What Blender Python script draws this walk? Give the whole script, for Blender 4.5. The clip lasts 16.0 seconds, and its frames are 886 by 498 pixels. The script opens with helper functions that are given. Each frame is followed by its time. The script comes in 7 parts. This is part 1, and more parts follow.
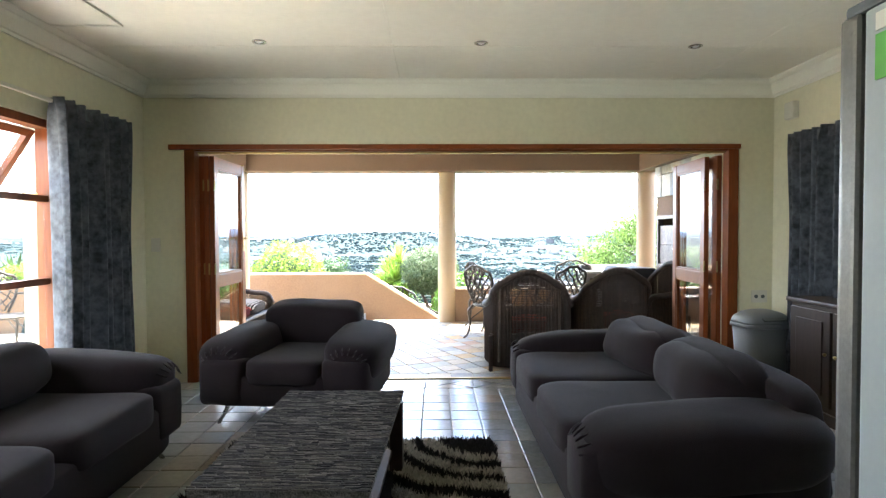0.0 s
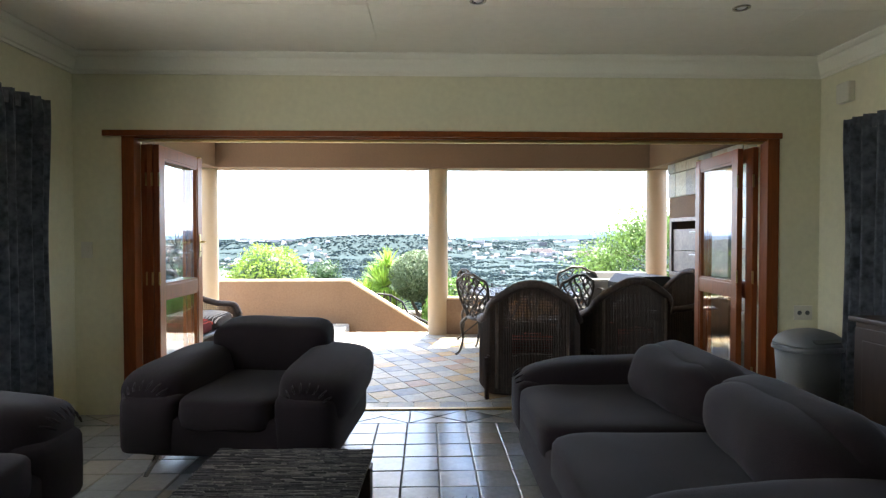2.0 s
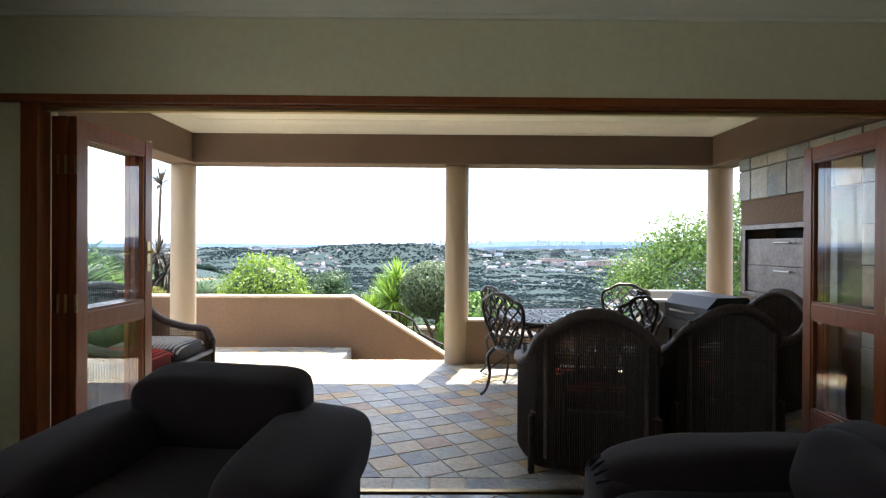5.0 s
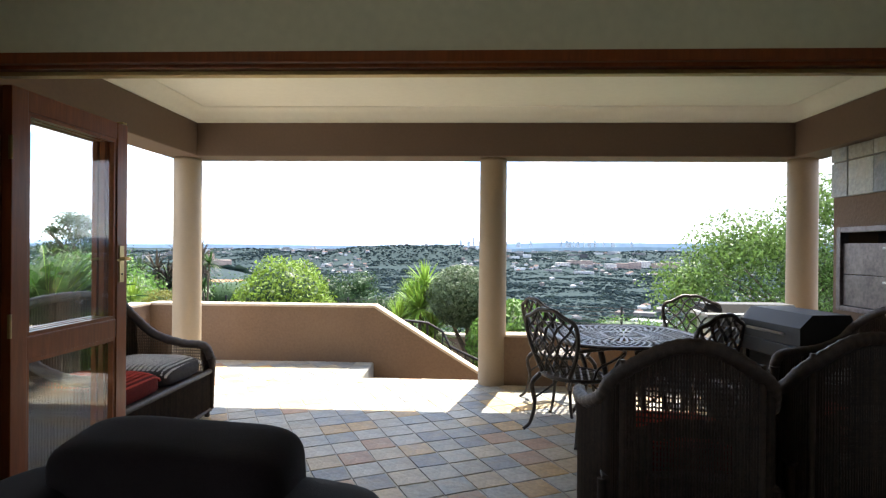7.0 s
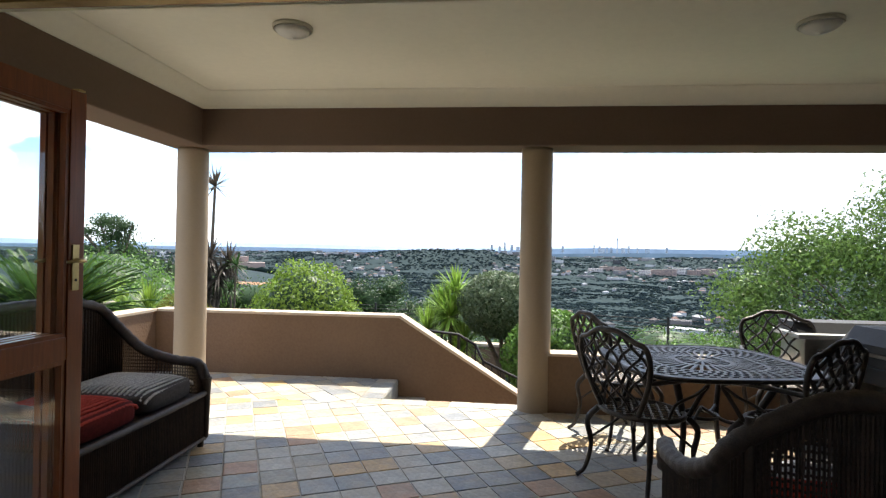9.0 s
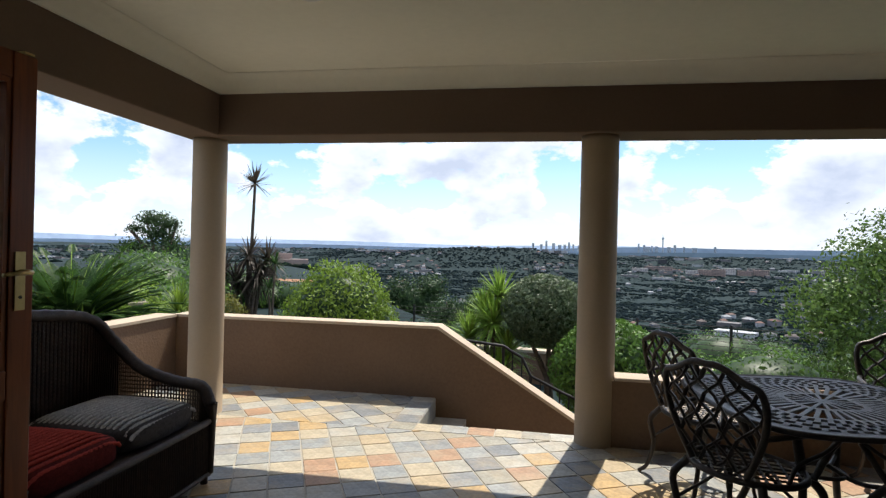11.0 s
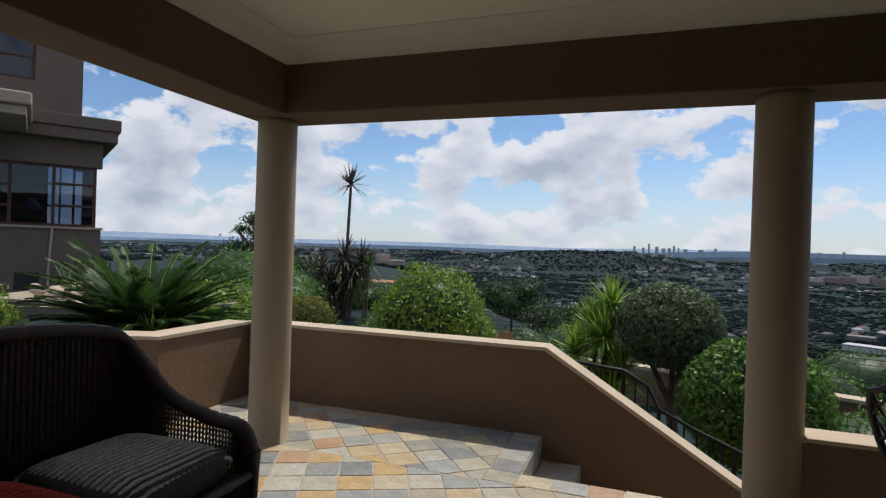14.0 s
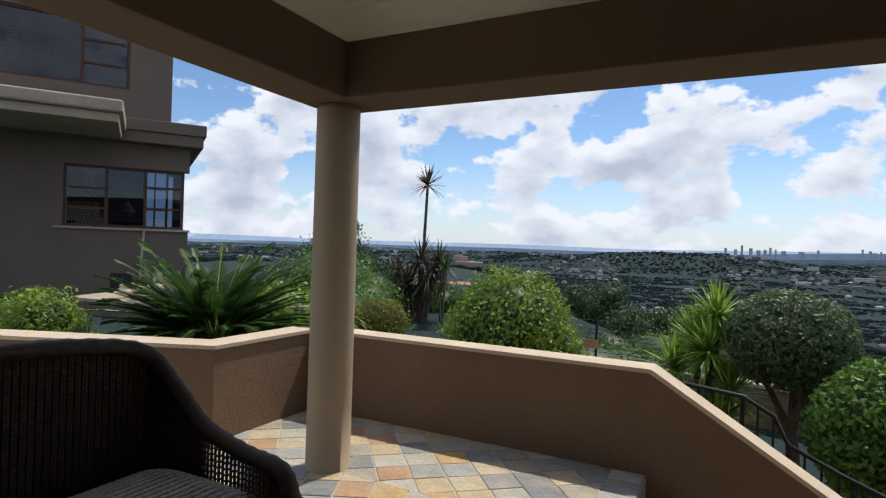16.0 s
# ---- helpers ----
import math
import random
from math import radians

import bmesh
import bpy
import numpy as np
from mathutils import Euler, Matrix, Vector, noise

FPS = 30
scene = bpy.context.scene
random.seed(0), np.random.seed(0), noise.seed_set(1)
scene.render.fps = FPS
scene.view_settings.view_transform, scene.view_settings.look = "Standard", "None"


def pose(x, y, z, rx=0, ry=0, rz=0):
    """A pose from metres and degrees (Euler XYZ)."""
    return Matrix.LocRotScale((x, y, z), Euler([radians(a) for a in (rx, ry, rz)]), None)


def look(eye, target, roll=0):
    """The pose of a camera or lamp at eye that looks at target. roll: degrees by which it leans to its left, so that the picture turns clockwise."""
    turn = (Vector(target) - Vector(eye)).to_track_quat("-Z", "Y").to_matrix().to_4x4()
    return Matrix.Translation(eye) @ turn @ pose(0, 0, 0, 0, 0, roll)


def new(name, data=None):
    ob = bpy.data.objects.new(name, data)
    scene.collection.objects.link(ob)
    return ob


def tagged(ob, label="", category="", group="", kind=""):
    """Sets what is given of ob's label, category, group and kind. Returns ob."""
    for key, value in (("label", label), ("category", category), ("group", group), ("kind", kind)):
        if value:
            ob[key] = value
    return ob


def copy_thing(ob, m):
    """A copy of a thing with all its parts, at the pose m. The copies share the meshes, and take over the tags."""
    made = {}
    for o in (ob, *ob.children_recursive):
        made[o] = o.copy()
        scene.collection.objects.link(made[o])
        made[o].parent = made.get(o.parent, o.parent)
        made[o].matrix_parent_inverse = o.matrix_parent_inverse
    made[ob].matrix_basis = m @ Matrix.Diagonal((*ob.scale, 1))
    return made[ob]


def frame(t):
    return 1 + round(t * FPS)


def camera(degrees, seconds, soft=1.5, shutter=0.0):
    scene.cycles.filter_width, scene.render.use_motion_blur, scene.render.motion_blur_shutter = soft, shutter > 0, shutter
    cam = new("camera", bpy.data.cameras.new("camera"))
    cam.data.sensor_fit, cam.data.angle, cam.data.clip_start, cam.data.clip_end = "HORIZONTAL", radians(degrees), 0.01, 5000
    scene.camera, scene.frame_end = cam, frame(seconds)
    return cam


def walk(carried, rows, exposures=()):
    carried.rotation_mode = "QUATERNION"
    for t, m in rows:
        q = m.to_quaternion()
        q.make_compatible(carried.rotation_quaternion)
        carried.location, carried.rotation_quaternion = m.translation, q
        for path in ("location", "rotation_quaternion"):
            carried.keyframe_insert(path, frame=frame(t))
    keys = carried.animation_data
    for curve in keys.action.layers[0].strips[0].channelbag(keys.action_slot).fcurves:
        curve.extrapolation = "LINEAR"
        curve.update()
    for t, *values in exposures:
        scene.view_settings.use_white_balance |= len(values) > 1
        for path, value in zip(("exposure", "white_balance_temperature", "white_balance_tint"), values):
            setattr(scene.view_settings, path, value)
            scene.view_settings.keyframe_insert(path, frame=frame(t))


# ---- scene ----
cam = camera(76.0, 16.0, 1.3)
PATH = [
    (0, (0.123, -0.169, 1.305), (0.152, 1.83, 1.253), -0.2),
    (0.5, (0.143, 0.024, 1.309), (0.176, 2.023, 1.258), -0.1),
    (1, (0.163, 0.196, 1.298), (0.201, 2.195, 1.252), -0.0),
    (1.5, (0.166, 0.422, 1.311), (0.213, 2.421, 1.269), -0.1),
    (2, (0.173, 0.623, 1.314), (0.226, 2.622, 1.272), -0.0),
    (2.5, (0.172, 0.841, 1.313), (0.231, 2.84, 1.277), -0.0),
    (3, (0.193, 1.048, 1.315), (0.244, 3.047, 1.284), 0.1),
    (3.5, (0.177, 1.252, 1.306), (0.224, 3.251, 1.284), 0.1),
    (4, (0.153, 1.471, 1.315), (0.195, 3.47, 1.297), 0.2),
    (6.5, (0.053, 2.476, 1.325), (-0.003, 4.475, 1.325), 0.4),
    (7, (0.048, 2.672, 1.346), (-0.035, 4.67, 1.341), 0.5),
    (7.5, (0.057, 2.843, 1.325), (-0.054, 4.84, 1.331), 0.8),
    (8, (0.032, 3.034, 1.318), (-0.104, 5.029, 1.33), 0.9),
    (10.5, (-0.076, 3.905, 1.381), (-0.369, 5.883, 1.382), 1.3),
    (11, (-0.112, 4.059, 1.385), (-0.446, 6.03, 1.384), 1.4),
    (11.5, (-0.146, 4.226, 1.391), (-0.539, 6.187, 1.389), 1.5),
    (12, (-0.168, 4.393, 1.386), (-0.613, 6.343, 1.383), 1.7),
    (12.5, (-0.216, 4.552, 1.384), (-0.706, 6.491, 1.382), 1.8),
    (13, (-0.26, 4.699, 1.395), (-0.796, 6.626, 1.392), 1.8),
    (13.5, (-0.316, 4.829, 1.388), (-0.903, 6.741, 1.386), 1.8),
    (14, (-0.368, 4.971, 1.381), (-1.027, 6.859, 1.378), 1.9),
    (14.5, (-0.405, 5.124, 1.376), (-1.142, 6.983, 1.371), 1.9),
    (15, (-0.474, 5.271, 1.374), (-1.271, 7.106, 1.37), 1.9),
    (15.5, (-0.533, 5.386, 1.388), (-1.386, 7.195, 1.383), 1.9),
    (16, (-0.582, 5.489, 1.382), (-1.492, 7.269, 1.376), 1.9),
]
EXPOSURES = [(0, 3.8), (1.5, 3.28), (3.5, 2.5), (7, 1.7), (8, 1.4), (10.5, 0.38), (11, 0.15), (12.5, -0.3), (14, -0.55), (15, -0.45), (16, -0.3)]
walk(cam, [(t, look(eye, target, roll)) for t, eye, target, roll in PATH], EXPOSURES)

# ---- world and sun ----
SUN_AZ, SUN_EL = 15.0, 61.0            # degrees from +y towards +x, and above the horizon
sd = Vector((math.sin(radians(SUN_AZ)) * math.cos(radians(SUN_EL)), math.cos(radians(SUN_AZ)) * math.cos(radians(SUN_EL)), math.sin(radians(SUN_EL))))
sun = new("sun", bpy.data.lights.new("sun", "SUN"))
sun.data.energy, sun.data.angle, sun.data.color = 5.0, radians(0.53), (1.0, 0.94, 0.84)
sun.matrix_world = look(sd * 50, (0, 0, 0))


def make_world():
    w = bpy.data.worlds.new("world")
    scene.world = w
    # the sky seen from the room's window, in its opening
    win = new("window_light", bpy.data.lights.new("window_light", "AREA"))
    win.data.shape, win.data.size, win.data.size_y, win.data.energy, win.data.color = "RECTANGLE", 3.0, 1.5, 5.6, (1.0, 0.98, 0.94)
    win.matrix_world = look((-2.62, 2.16, 1.26), (0.0, 2.16, 1.5))
    w.use_nodes = True
    nt = w.node_tree
    nt.nodes.clear()
    N, L = nt.nodes.new, nt.links.new
    sky = N("ShaderNodeTexSky")
    sky.sky_type, sky.sun_disc = "NISHITA", False
    sky.sun_elevation, sky.sun_rotation = radians(SUN_EL), radians(SUN_AZ)
    sky.altitude, sky.dust_density, sky.ozone_density = 1500, 0.6, 2.2
    bg = N("ShaderNodeBackground")
    bg.inputs["Strength"].default_value = 0.115
    tc = N("ShaderNodeTexCoord")
    sep = N("ShaderNodeSeparateXYZ")
    L(tc.outputs["Generated"], sep.inputs[0])
    # clouds lie on a level sheet: the way up there is divided by its height
    zc = N("ShaderNodeMath"); zc.operation = "MAXIMUM"; zc.inputs[1].default_value = 0.0
    L(sep.outputs["Z"], zc.inputs[0])
    za = N("ShaderNodeMath"); za.operation = "ADD"; za.inputs[1].default_value = 0.62
    L(zc.outputs[0], za.inputs[0])
    dv = N("ShaderNodeVectorMath"); dv.operation = "DIVIDE"
    cz = N("ShaderNodeCombineXYZ")
    for i in range(3):
        L(za.outputs[0], cz.inputs[i])
    L(tc.outputs["Generated"], dv.inputs[0]); dv.inputs[1].default_value = (0.8, 0.8, 0.8)
    mp = N("ShaderNodeMapping"); mp.inputs["Scale"].default_value = (1, 1, 1.7); mp.inputs["Location"].default_value = (5.1, 2.6, 0.4)
    L(dv.outputs[0], mp.inputs[0])
    n1 = N("ShaderNodeTexNoise"); n1.inputs["Scale"].default_value = 5.6; n1.inputs["Detail"].default_value = 13; n1.inputs["Roughness"].default_value = 0.56
    L(mp.outputs[0], n1.inputs["Vector"])
    cov = N("ShaderNodeMapRange"); cov.inputs[1].default_value = 0.462; cov.inputs[2].default_value = 0.505; cov.clamp = True
    L(n1.outputs["Fac"], cov.inputs[0])
    # grey bases and white tops inside the clouds
    mp2 = N("ShaderNodeMapping"); mp2.inputs["Location"].default_value = (5.1, 2.6, 0.45); mp2.inputs["Scale"].default_value = (1, 1, 1.7)
    L(dv.outputs[0], mp2.inputs[0])
    n2 = N("ShaderNodeTexNoise"); n2.inputs["Scale"].default_value = 5.6; n2.inputs["Detail"].default_value = 7
    L(mp2.outputs[0], n2.inputs["Vector"])
    sh = N("ShaderNodeMapRange"); sh.inputs[1].default_value = 0.45; sh.inputs[2].default_value = 0.68; sh.inputs[3].default_value = 1.0; sh.inputs[4].default_value = 0.0
    L(n2.outputs["Fac"], sh.inputs[0])
    cc = N("ShaderNodeMix"); cc.data_type = "RGBA"
    cc.inputs[6].default_value = (5.2, 5.9, 7.4, 1); cc.inputs[7].default_value = (9.5, 9.9, 10.8, 1)
    L(sh.outputs[0], cc.inputs[0])
    mix = N("ShaderNodeMix"); mix.data_type = "RGBA"
    # the sky pales towards the horizon
    hz = N("ShaderNodeMapRange"); hz.inputs[1].default_value = 0.0; hz.inputs[2].default_value = 0.15; hz.inputs[3].default_value = 0.8; hz.inputs[4].default_value = 0.0
    L(sep.outputs["Z"], hz.inputs[0])
    mh = N("ShaderNodeMix"); mh.data_type = "RGBA"; mh.inputs[7].default_value = (6.7, 7.4, 8.6, 1)
    L(hz.outputs[0], mh.inputs[0]); hs_ = N("ShaderNodeHueSaturation"); hs_.inputs["Saturation"].default_value = 1.1; hs_.inputs["Value"].default_value = 1.45
    L(sky.outputs[0], hs_.inputs["Color"]); L(hs_.outputs[0], mh.inputs[6])
    L(cov.outputs[0], mix.inputs[0]); L(mh.outputs[2], mix.inputs[6]); L(cc.outputs[2], mix.inputs[7])
    L(mix.outputs[2], bg.inputs["Color"])
    out = N("ShaderNodeOutputWorld")
    L(bg.outputs[0], out.inputs[0])


make_world()


# ---- materials ----
def mat(name, base, rough=0.6, metal=0.0, var=0.12, scale=6.0, fine=60.0, bump=0.15, spec=0.5, per_object=0.0, per_island=0.0, hue=None, sheen=0.0, dist=0.004, trans=0.0):
    """A procedural surface: base colour with a broad and a fine variation, and a fine relief."""
    m = bpy.data.materials.new(name)
    m.use_nodes = True
    nt = m.node_tree
    N, L = nt.nodes.new, nt.links.new
    b = nt.nodes["Principled BSDF"]
    b.inputs["Roughness"].default_value, b.inputs["Metallic"].default_value = rough, metal
    b.inputs["Specular IOR Level"].default_value = spec
    b.inputs["Sheen Weight"].default_value = sheen
    b.inputs["Sheen Roughness"].default_value = 0.6
    tc = N("ShaderNodeTexCoord")
    n1 = N("ShaderNodeTexNoise"); n1.inputs["Scale"].default_value = scale; n1.inputs["Detail"].default_value = 4
    n2 = N("ShaderNodeTexNoise"); n2.inputs["Scale"].default_value = fine; n2.inputs["Detail"].default_value = 3
    L(tc.outputs["Object"], n1.inputs["Vector"]); L(tc.outputs["Object"], n2.inputs["Vector"])
    add = N("ShaderNodeMath"); add.operation = "ADD"
    L(n1.outputs["Fac"], add.inputs[0]); L(n2.outputs["Fac"], add.inputs[1])
    mr = N("ShaderNodeMapRange"); mr.inputs[1].default_value = 0.7; mr.inputs[2].default_value = 1.3
    mr.inputs[3].default_value = 1 - var; mr.inputs[4].default_value = 1 + var
    L(add.outputs[0], mr.inputs[0])
    last = mr.outputs[0]
    for amount, node, socket in ((per_object, "ShaderNodeObjectInfo", "Random"), (per_island, "ShaderNodeNewGeometry", "Random Per Island")):
        if amount:
            r = N(node)
            m2 = N("ShaderNodeMapRange"); m2.inputs[3].default_value = 1 - amount; m2.inputs[4].default_value = 1 + amount
            L(r.outputs[socket], m2.inputs[0])
            mu = N("ShaderNodeMath"); mu.operation = "MULTIPLY"
            L(last, mu.inputs[0]); L(m2.outputs[0], mu.inputs[1])
            last = mu.outputs[0]
    mul = N("ShaderNodeVectorMath"); mul.operation = "SCALE"
    if hue:
        src = N("ShaderNodeObjectInfo" if hue[0] == "object" else "ShaderNodeNewGeometry")
        cr = N("ShaderNodeValToRGB")
        cols = hue[1]
        cr.color_ramp.interpolation = hue[2] if len(hue) > 2 else "CONSTANT"
        while len(cr.color_ramp.elements) < len(cols):
            cr.color_ramp.elements.new(0.5)
        for i, c in enumerate(cols):
            cr.color_ramp.elements[i].position = i / len(cols)
            cr.color_ramp.elements[i].color = (*c, 1)
        L(src.outputs["Random" if hue[0] == "object" else "Random Per Island"], cr.inputs[0])
        L(cr.outputs[0], mul.inputs[0])
    else:
        mul.inputs[0].default_value = base
    L(last, mul.inputs["Scale"])
    L(mul.outputs[0], b.inputs["Base Color"])
    if bump:
        bp = N("ShaderNodeBump"); bp.inputs["Strength"].default_value = bump; bp.inputs["Distance"].default_value = dist
        L(add.outputs[0], bp.inputs["Height"]); L(bp.outputs[0], b.inputs["Normal"])
    if trans:
        t = N("ShaderNodeBsdfTranslucent")
        L(mul.outputs[0], t.inputs[0])
        mx = N("ShaderNodeMixShader"); mx.inputs[0].default_value = trans
        L(b.outputs[0], mx.inputs[1]); L(t.outputs[0], mx.inputs[2])
        L(mx.outputs[0], nt.nodes["Material Output"].inputs[0])
    return m


def wood(name, base, dark, rough=0.35, scale=(14, 14, 1.2), axis=2):
    m = mat(name, base, rough, var=0.1, bump=0.08, spec=0.28)
    nt = m.node_tree
    N, L = nt.nodes.new, nt.links.new
    tc = N("ShaderNodeTexCoord"); mp = N("ShaderNodeMapping"); mp.inputs["Scale"].default_value = scale
    nz = N("ShaderNodeTexNoise"); nz.inputs["Scale"].default_value = 3.0; nz.inputs["Detail"].default_value = 6; nz.inputs["Distortion"].default_value = 1.2
    L(tc.outputs["Object"], mp.inputs[0]); L(mp.outputs[0], nz.inputs["Vector"])
    mx = N("ShaderNodeMix"); mx.data_type = "RGBA"; mx.inputs[6].default_value = (*base, 1); mx.inputs[7].default_value = (*dark, 1)
    L(nz.outputs["Fac"], mx.inputs[0])
    L(mx.outputs[2], nt.nodes["Principled BSDF"].inputs["Base Color"])
    return m


def glass(name, tint=(0.96, 0.98, 0.97), mirror=0.06):
    m = bpy.data.materials.new(name)
    m.use_nodes = True
    nt = m.node_tree
    N, L = nt.nodes.new, nt.links.new
    t = N("ShaderNodeBsdfTransparent"); t.inputs[0].default_value = (*tint, 1)
    g = N("ShaderNodeBsdfGlossy"); g.inputs["Roughness"].default_value = 0.01
    f = N("ShaderNodeLayerWeight"); f.inputs[0].default_value = 0.5
    pw = N("ShaderNodeMath"); pw.operation = "POWER"; pw.inputs[1].default_value = 4.0
    L(f.outputs["Facing"], pw.inputs[0])
    ad = N("ShaderNodeMath"); ad.operation = "MULTIPLY_ADD"; ad.inputs[1].default_value = 0.85; ad.inputs[2].default_value = mirror; ad.use_clamp = True
    L(pw.outputs[0], ad.inputs[0])
    mx = N("ShaderNodeMixShader")
    L(ad.outputs[0], mx.inputs[0]); L(t.outputs[0], mx.inputs[1]); L(g.outputs[0], mx.inputs[2])
    L(mx.outputs[0], nt.nodes["Material Output"].inputs[0])
    return m


M = {}
M["wall"] = mat("cream_plaster", (0.68, 0.655, 0.48), 0.75, var=0.05, scale=1.5, fine=25, bump=0.25)
M["ceil"] = mat("ceiling_paint", (0.86, 0.84, 0.75), 0.8, var=0.03, scale=1.0, fine=18, bump=0.1)
M["cornice"] = mat("cornice_paint", (0.80, 0.79, 0.70), 0.7, var=0.03, scale=3)
# one tan paint: walls toned down for shade, copings paled for sun
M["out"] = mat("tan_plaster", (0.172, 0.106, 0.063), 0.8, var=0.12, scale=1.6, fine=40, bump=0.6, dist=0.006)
M["out_cap"] = mat("sunlit_coping_pale_stone", (0.52, 0.42, 0.31), 0.8, var=0.12, scale=4.0, fine=50, bump=0.5)
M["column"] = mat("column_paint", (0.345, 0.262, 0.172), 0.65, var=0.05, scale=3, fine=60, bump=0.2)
# beam colour lowered to deepen the shade under the roof
M["beam"] = mat("shaded_beam_paint", (0.135, 0.088, 0.062), 0.75, var=0.06, scale=2, fine=40, bump=0.3)
M["patio_ceil"] = mat("patio_ceiling_paint", (0.72, 0.70, 0.60), 0.8, var=0.03, scale=1, fine=20)
M["wood"] = wood("varnished_wood", (0.30, 0.082, 0.022), (0.12, 0.034, 0.011), 0.32)
M["wood_dark"] = wood("dark_cabinet_wood", (0.05, 0.03, 0.02), (0.02, 0.012, 0.008), 0.4)
M["glass"] = glass("door_glass", (0.95, 0.97, 0.965), 0.06)
M["brass"] = mat("brass", (0.45, 0.33, 0.15), 0.35, 1.0, var=0.1)
M["chrome"] = mat("chrome", (0.6, 0.6, 0.6), 0.2, 1.0, var=0.05, bump=0)
M["sofa"] = mat("plum_velour", (0.0106, 0.0062, 0.0068), 0.9, var=0.28, scale=4, fine=220, bump=0.3, spec=0.12, sheen=0.05)
M["curtain"] = mat("curtain_cloth", (0.082, 0.092, 0.108), 0.9, var=0.65, scale=8, fine=25, bump=0.1, spec=0.1, sheen=0.2)
M["cloth"] = mat("woven_runner", (0.10, 0.095, 0.085), 0.95, var=0.6, scale=90, fine=160, bump=1.0, spec=0.1, dist=0.01)
M["rug_dark"] = mat("rug_dark", (0.018, 0.016, 0.015), 0.95, var=0.3, scale=40, bump=0.5, spec=0.1)
M["rug_light"] = mat("rug_light", (0.36, 0.33, 0.27), 0.95, var=0.35, scale=40, bump=0.5, spec=0.1)
M["tile"] = mat("room_tile", (0.2, 0.2, 0.19), 0.2, var=0.14, scale=5, fine=30, bump=0.25, hue=("object", [(0.20, 0.205, 0.19), (0.24, 0.235, 0.21), (0.17, 0.18, 0.175), (0.26, 0.23, 0.19), (0.21, 0.215, 0.21)]))
M["tile_rest"] = mat("room_tile_rest", (0.2, 0.2, 0.19), 0.28, var=0.14, scale=5, fine=30, bump=0.25, hue=("island", [(0.20, 0.205, 0.19), (0.24, 0.235, 0.21), (0.17, 0.18, 0.175), (0.26, 0.23, 0.19), (0.21, 0.215, 0.21)]))
SLATE = [(0.32, 0.33, 0.32), (0.47, 0.40, 0.28), (0.20, 0.21, 0.215), (0.48, 0.32, 0.14), (0.39, 0.38, 0.33), (0.25, 0.26, 0.26), (0.40, 0.24, 0.14), (0.44, 0.42, 0.36), (0.33, 0.31, 0.25), (0.46, 0.36, 0.22), (0.28, 0.295, 0.29), (0.40, 0.38, 0.32)]
M["slate"] = mat("slate_tile", (0.3, 0.3, 0.27), 0.5, var=0.25, scale=7, fine=35, bump=0.6, hue=("object", SLATE), dist=0.006)
M["slate_rest"] = mat("slate_tile_rest", (0.3, 0.3, 0.27), 0.5, var=0.25, scale=7, fine=35, bump=0.6, hue=("island", SLATE), dist=0.006)
for slate in (M["slate"], M["slate_rest"]):
    # rust and pale mineral stains across the slate
    nt = slate.node_tree
    pb = nt.nodes["Principled BSDF"]
    src = pb.inputs["Base Color"].links[0].from_socket
    nz = nt.nodes.new("ShaderNodeTexNoise"); nz.inputs["Scale"].default_value = 4.2; nz.inputs["Detail"].default_value = 9; nz.inputs["Roughness"].default_value = 0.65
    geo = nt.nodes.new("ShaderNodeNewGeometry")
    nt.links.new(geo.outputs["Position"], nz.inputs["Vector"])
    rp = nt.nodes.new("ShaderNodeValToRGB")
    rp.color_ramp.elements[0].position, rp.color_ramp.elements[0].color = 0.46, (0, 0, 0, 1)
    rp.color_ramp.elements[1].position, rp.color_ramp.elements[1].color = 0.72, (0.75, 0.75, 0.75, 1)
    nt.links.new(nz.outputs["Fac"], rp.inputs[0])
    mx = nt.nodes.new("ShaderNodeMix"); mx.data_type = "RGBA"
    mx.inputs[7].default_value = (0.44, 0.35, 0.23, 1)
    nt.links.new(rp.outputs[0], mx.inputs[0]); nt.links.new(src, mx.inputs[6]); nt.links.new(mx.outputs[2], pb.inputs["Base Color"])
M["grout"] = mat("grout", (0.45, 0.41, 0.34), 0.9, var=0.15, scale=8, bump=0.4)
M["grout_room"] = mat("room_grout", (0.17, 0.165, 0.15), 0.9, var=0.15, scale=8, bump=0.4)
M["wicker"] = mat("brown_wicker", (0.048, 0.030, 0.021), 0.6, var=0.4, scale=30, fine=200, bump=0.5, per_island=0.3)
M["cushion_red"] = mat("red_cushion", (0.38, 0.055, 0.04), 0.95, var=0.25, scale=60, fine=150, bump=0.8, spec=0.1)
# fillings are dark copies of the cords' colours, as shade between the ribs
M["cushion_grey_base"] = mat("grey_cushion_shade", (0.07, 0.062, 0.058), 0.95, var=0.25, scale=60, fine=150, bump=0.5, spec=0.1)
M["cushion_red_base"] = mat("red_cushion_shade", (0.10, 0.014, 0.012), 0.95, var=0.25, scale=60, fine=150, bump=0.5, spec=0.1)
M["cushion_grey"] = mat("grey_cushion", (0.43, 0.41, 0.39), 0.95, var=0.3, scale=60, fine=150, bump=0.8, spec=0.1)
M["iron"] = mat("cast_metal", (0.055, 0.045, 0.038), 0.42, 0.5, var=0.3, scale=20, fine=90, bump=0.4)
# table top: a paler tone than the legs and chairs
M["iron_top"] = mat("pale_cast_metal", (0.20, 0.20, 0.20), 0.5, 0.3, var=0.3, scale=20, fine=90, bump=0.4)
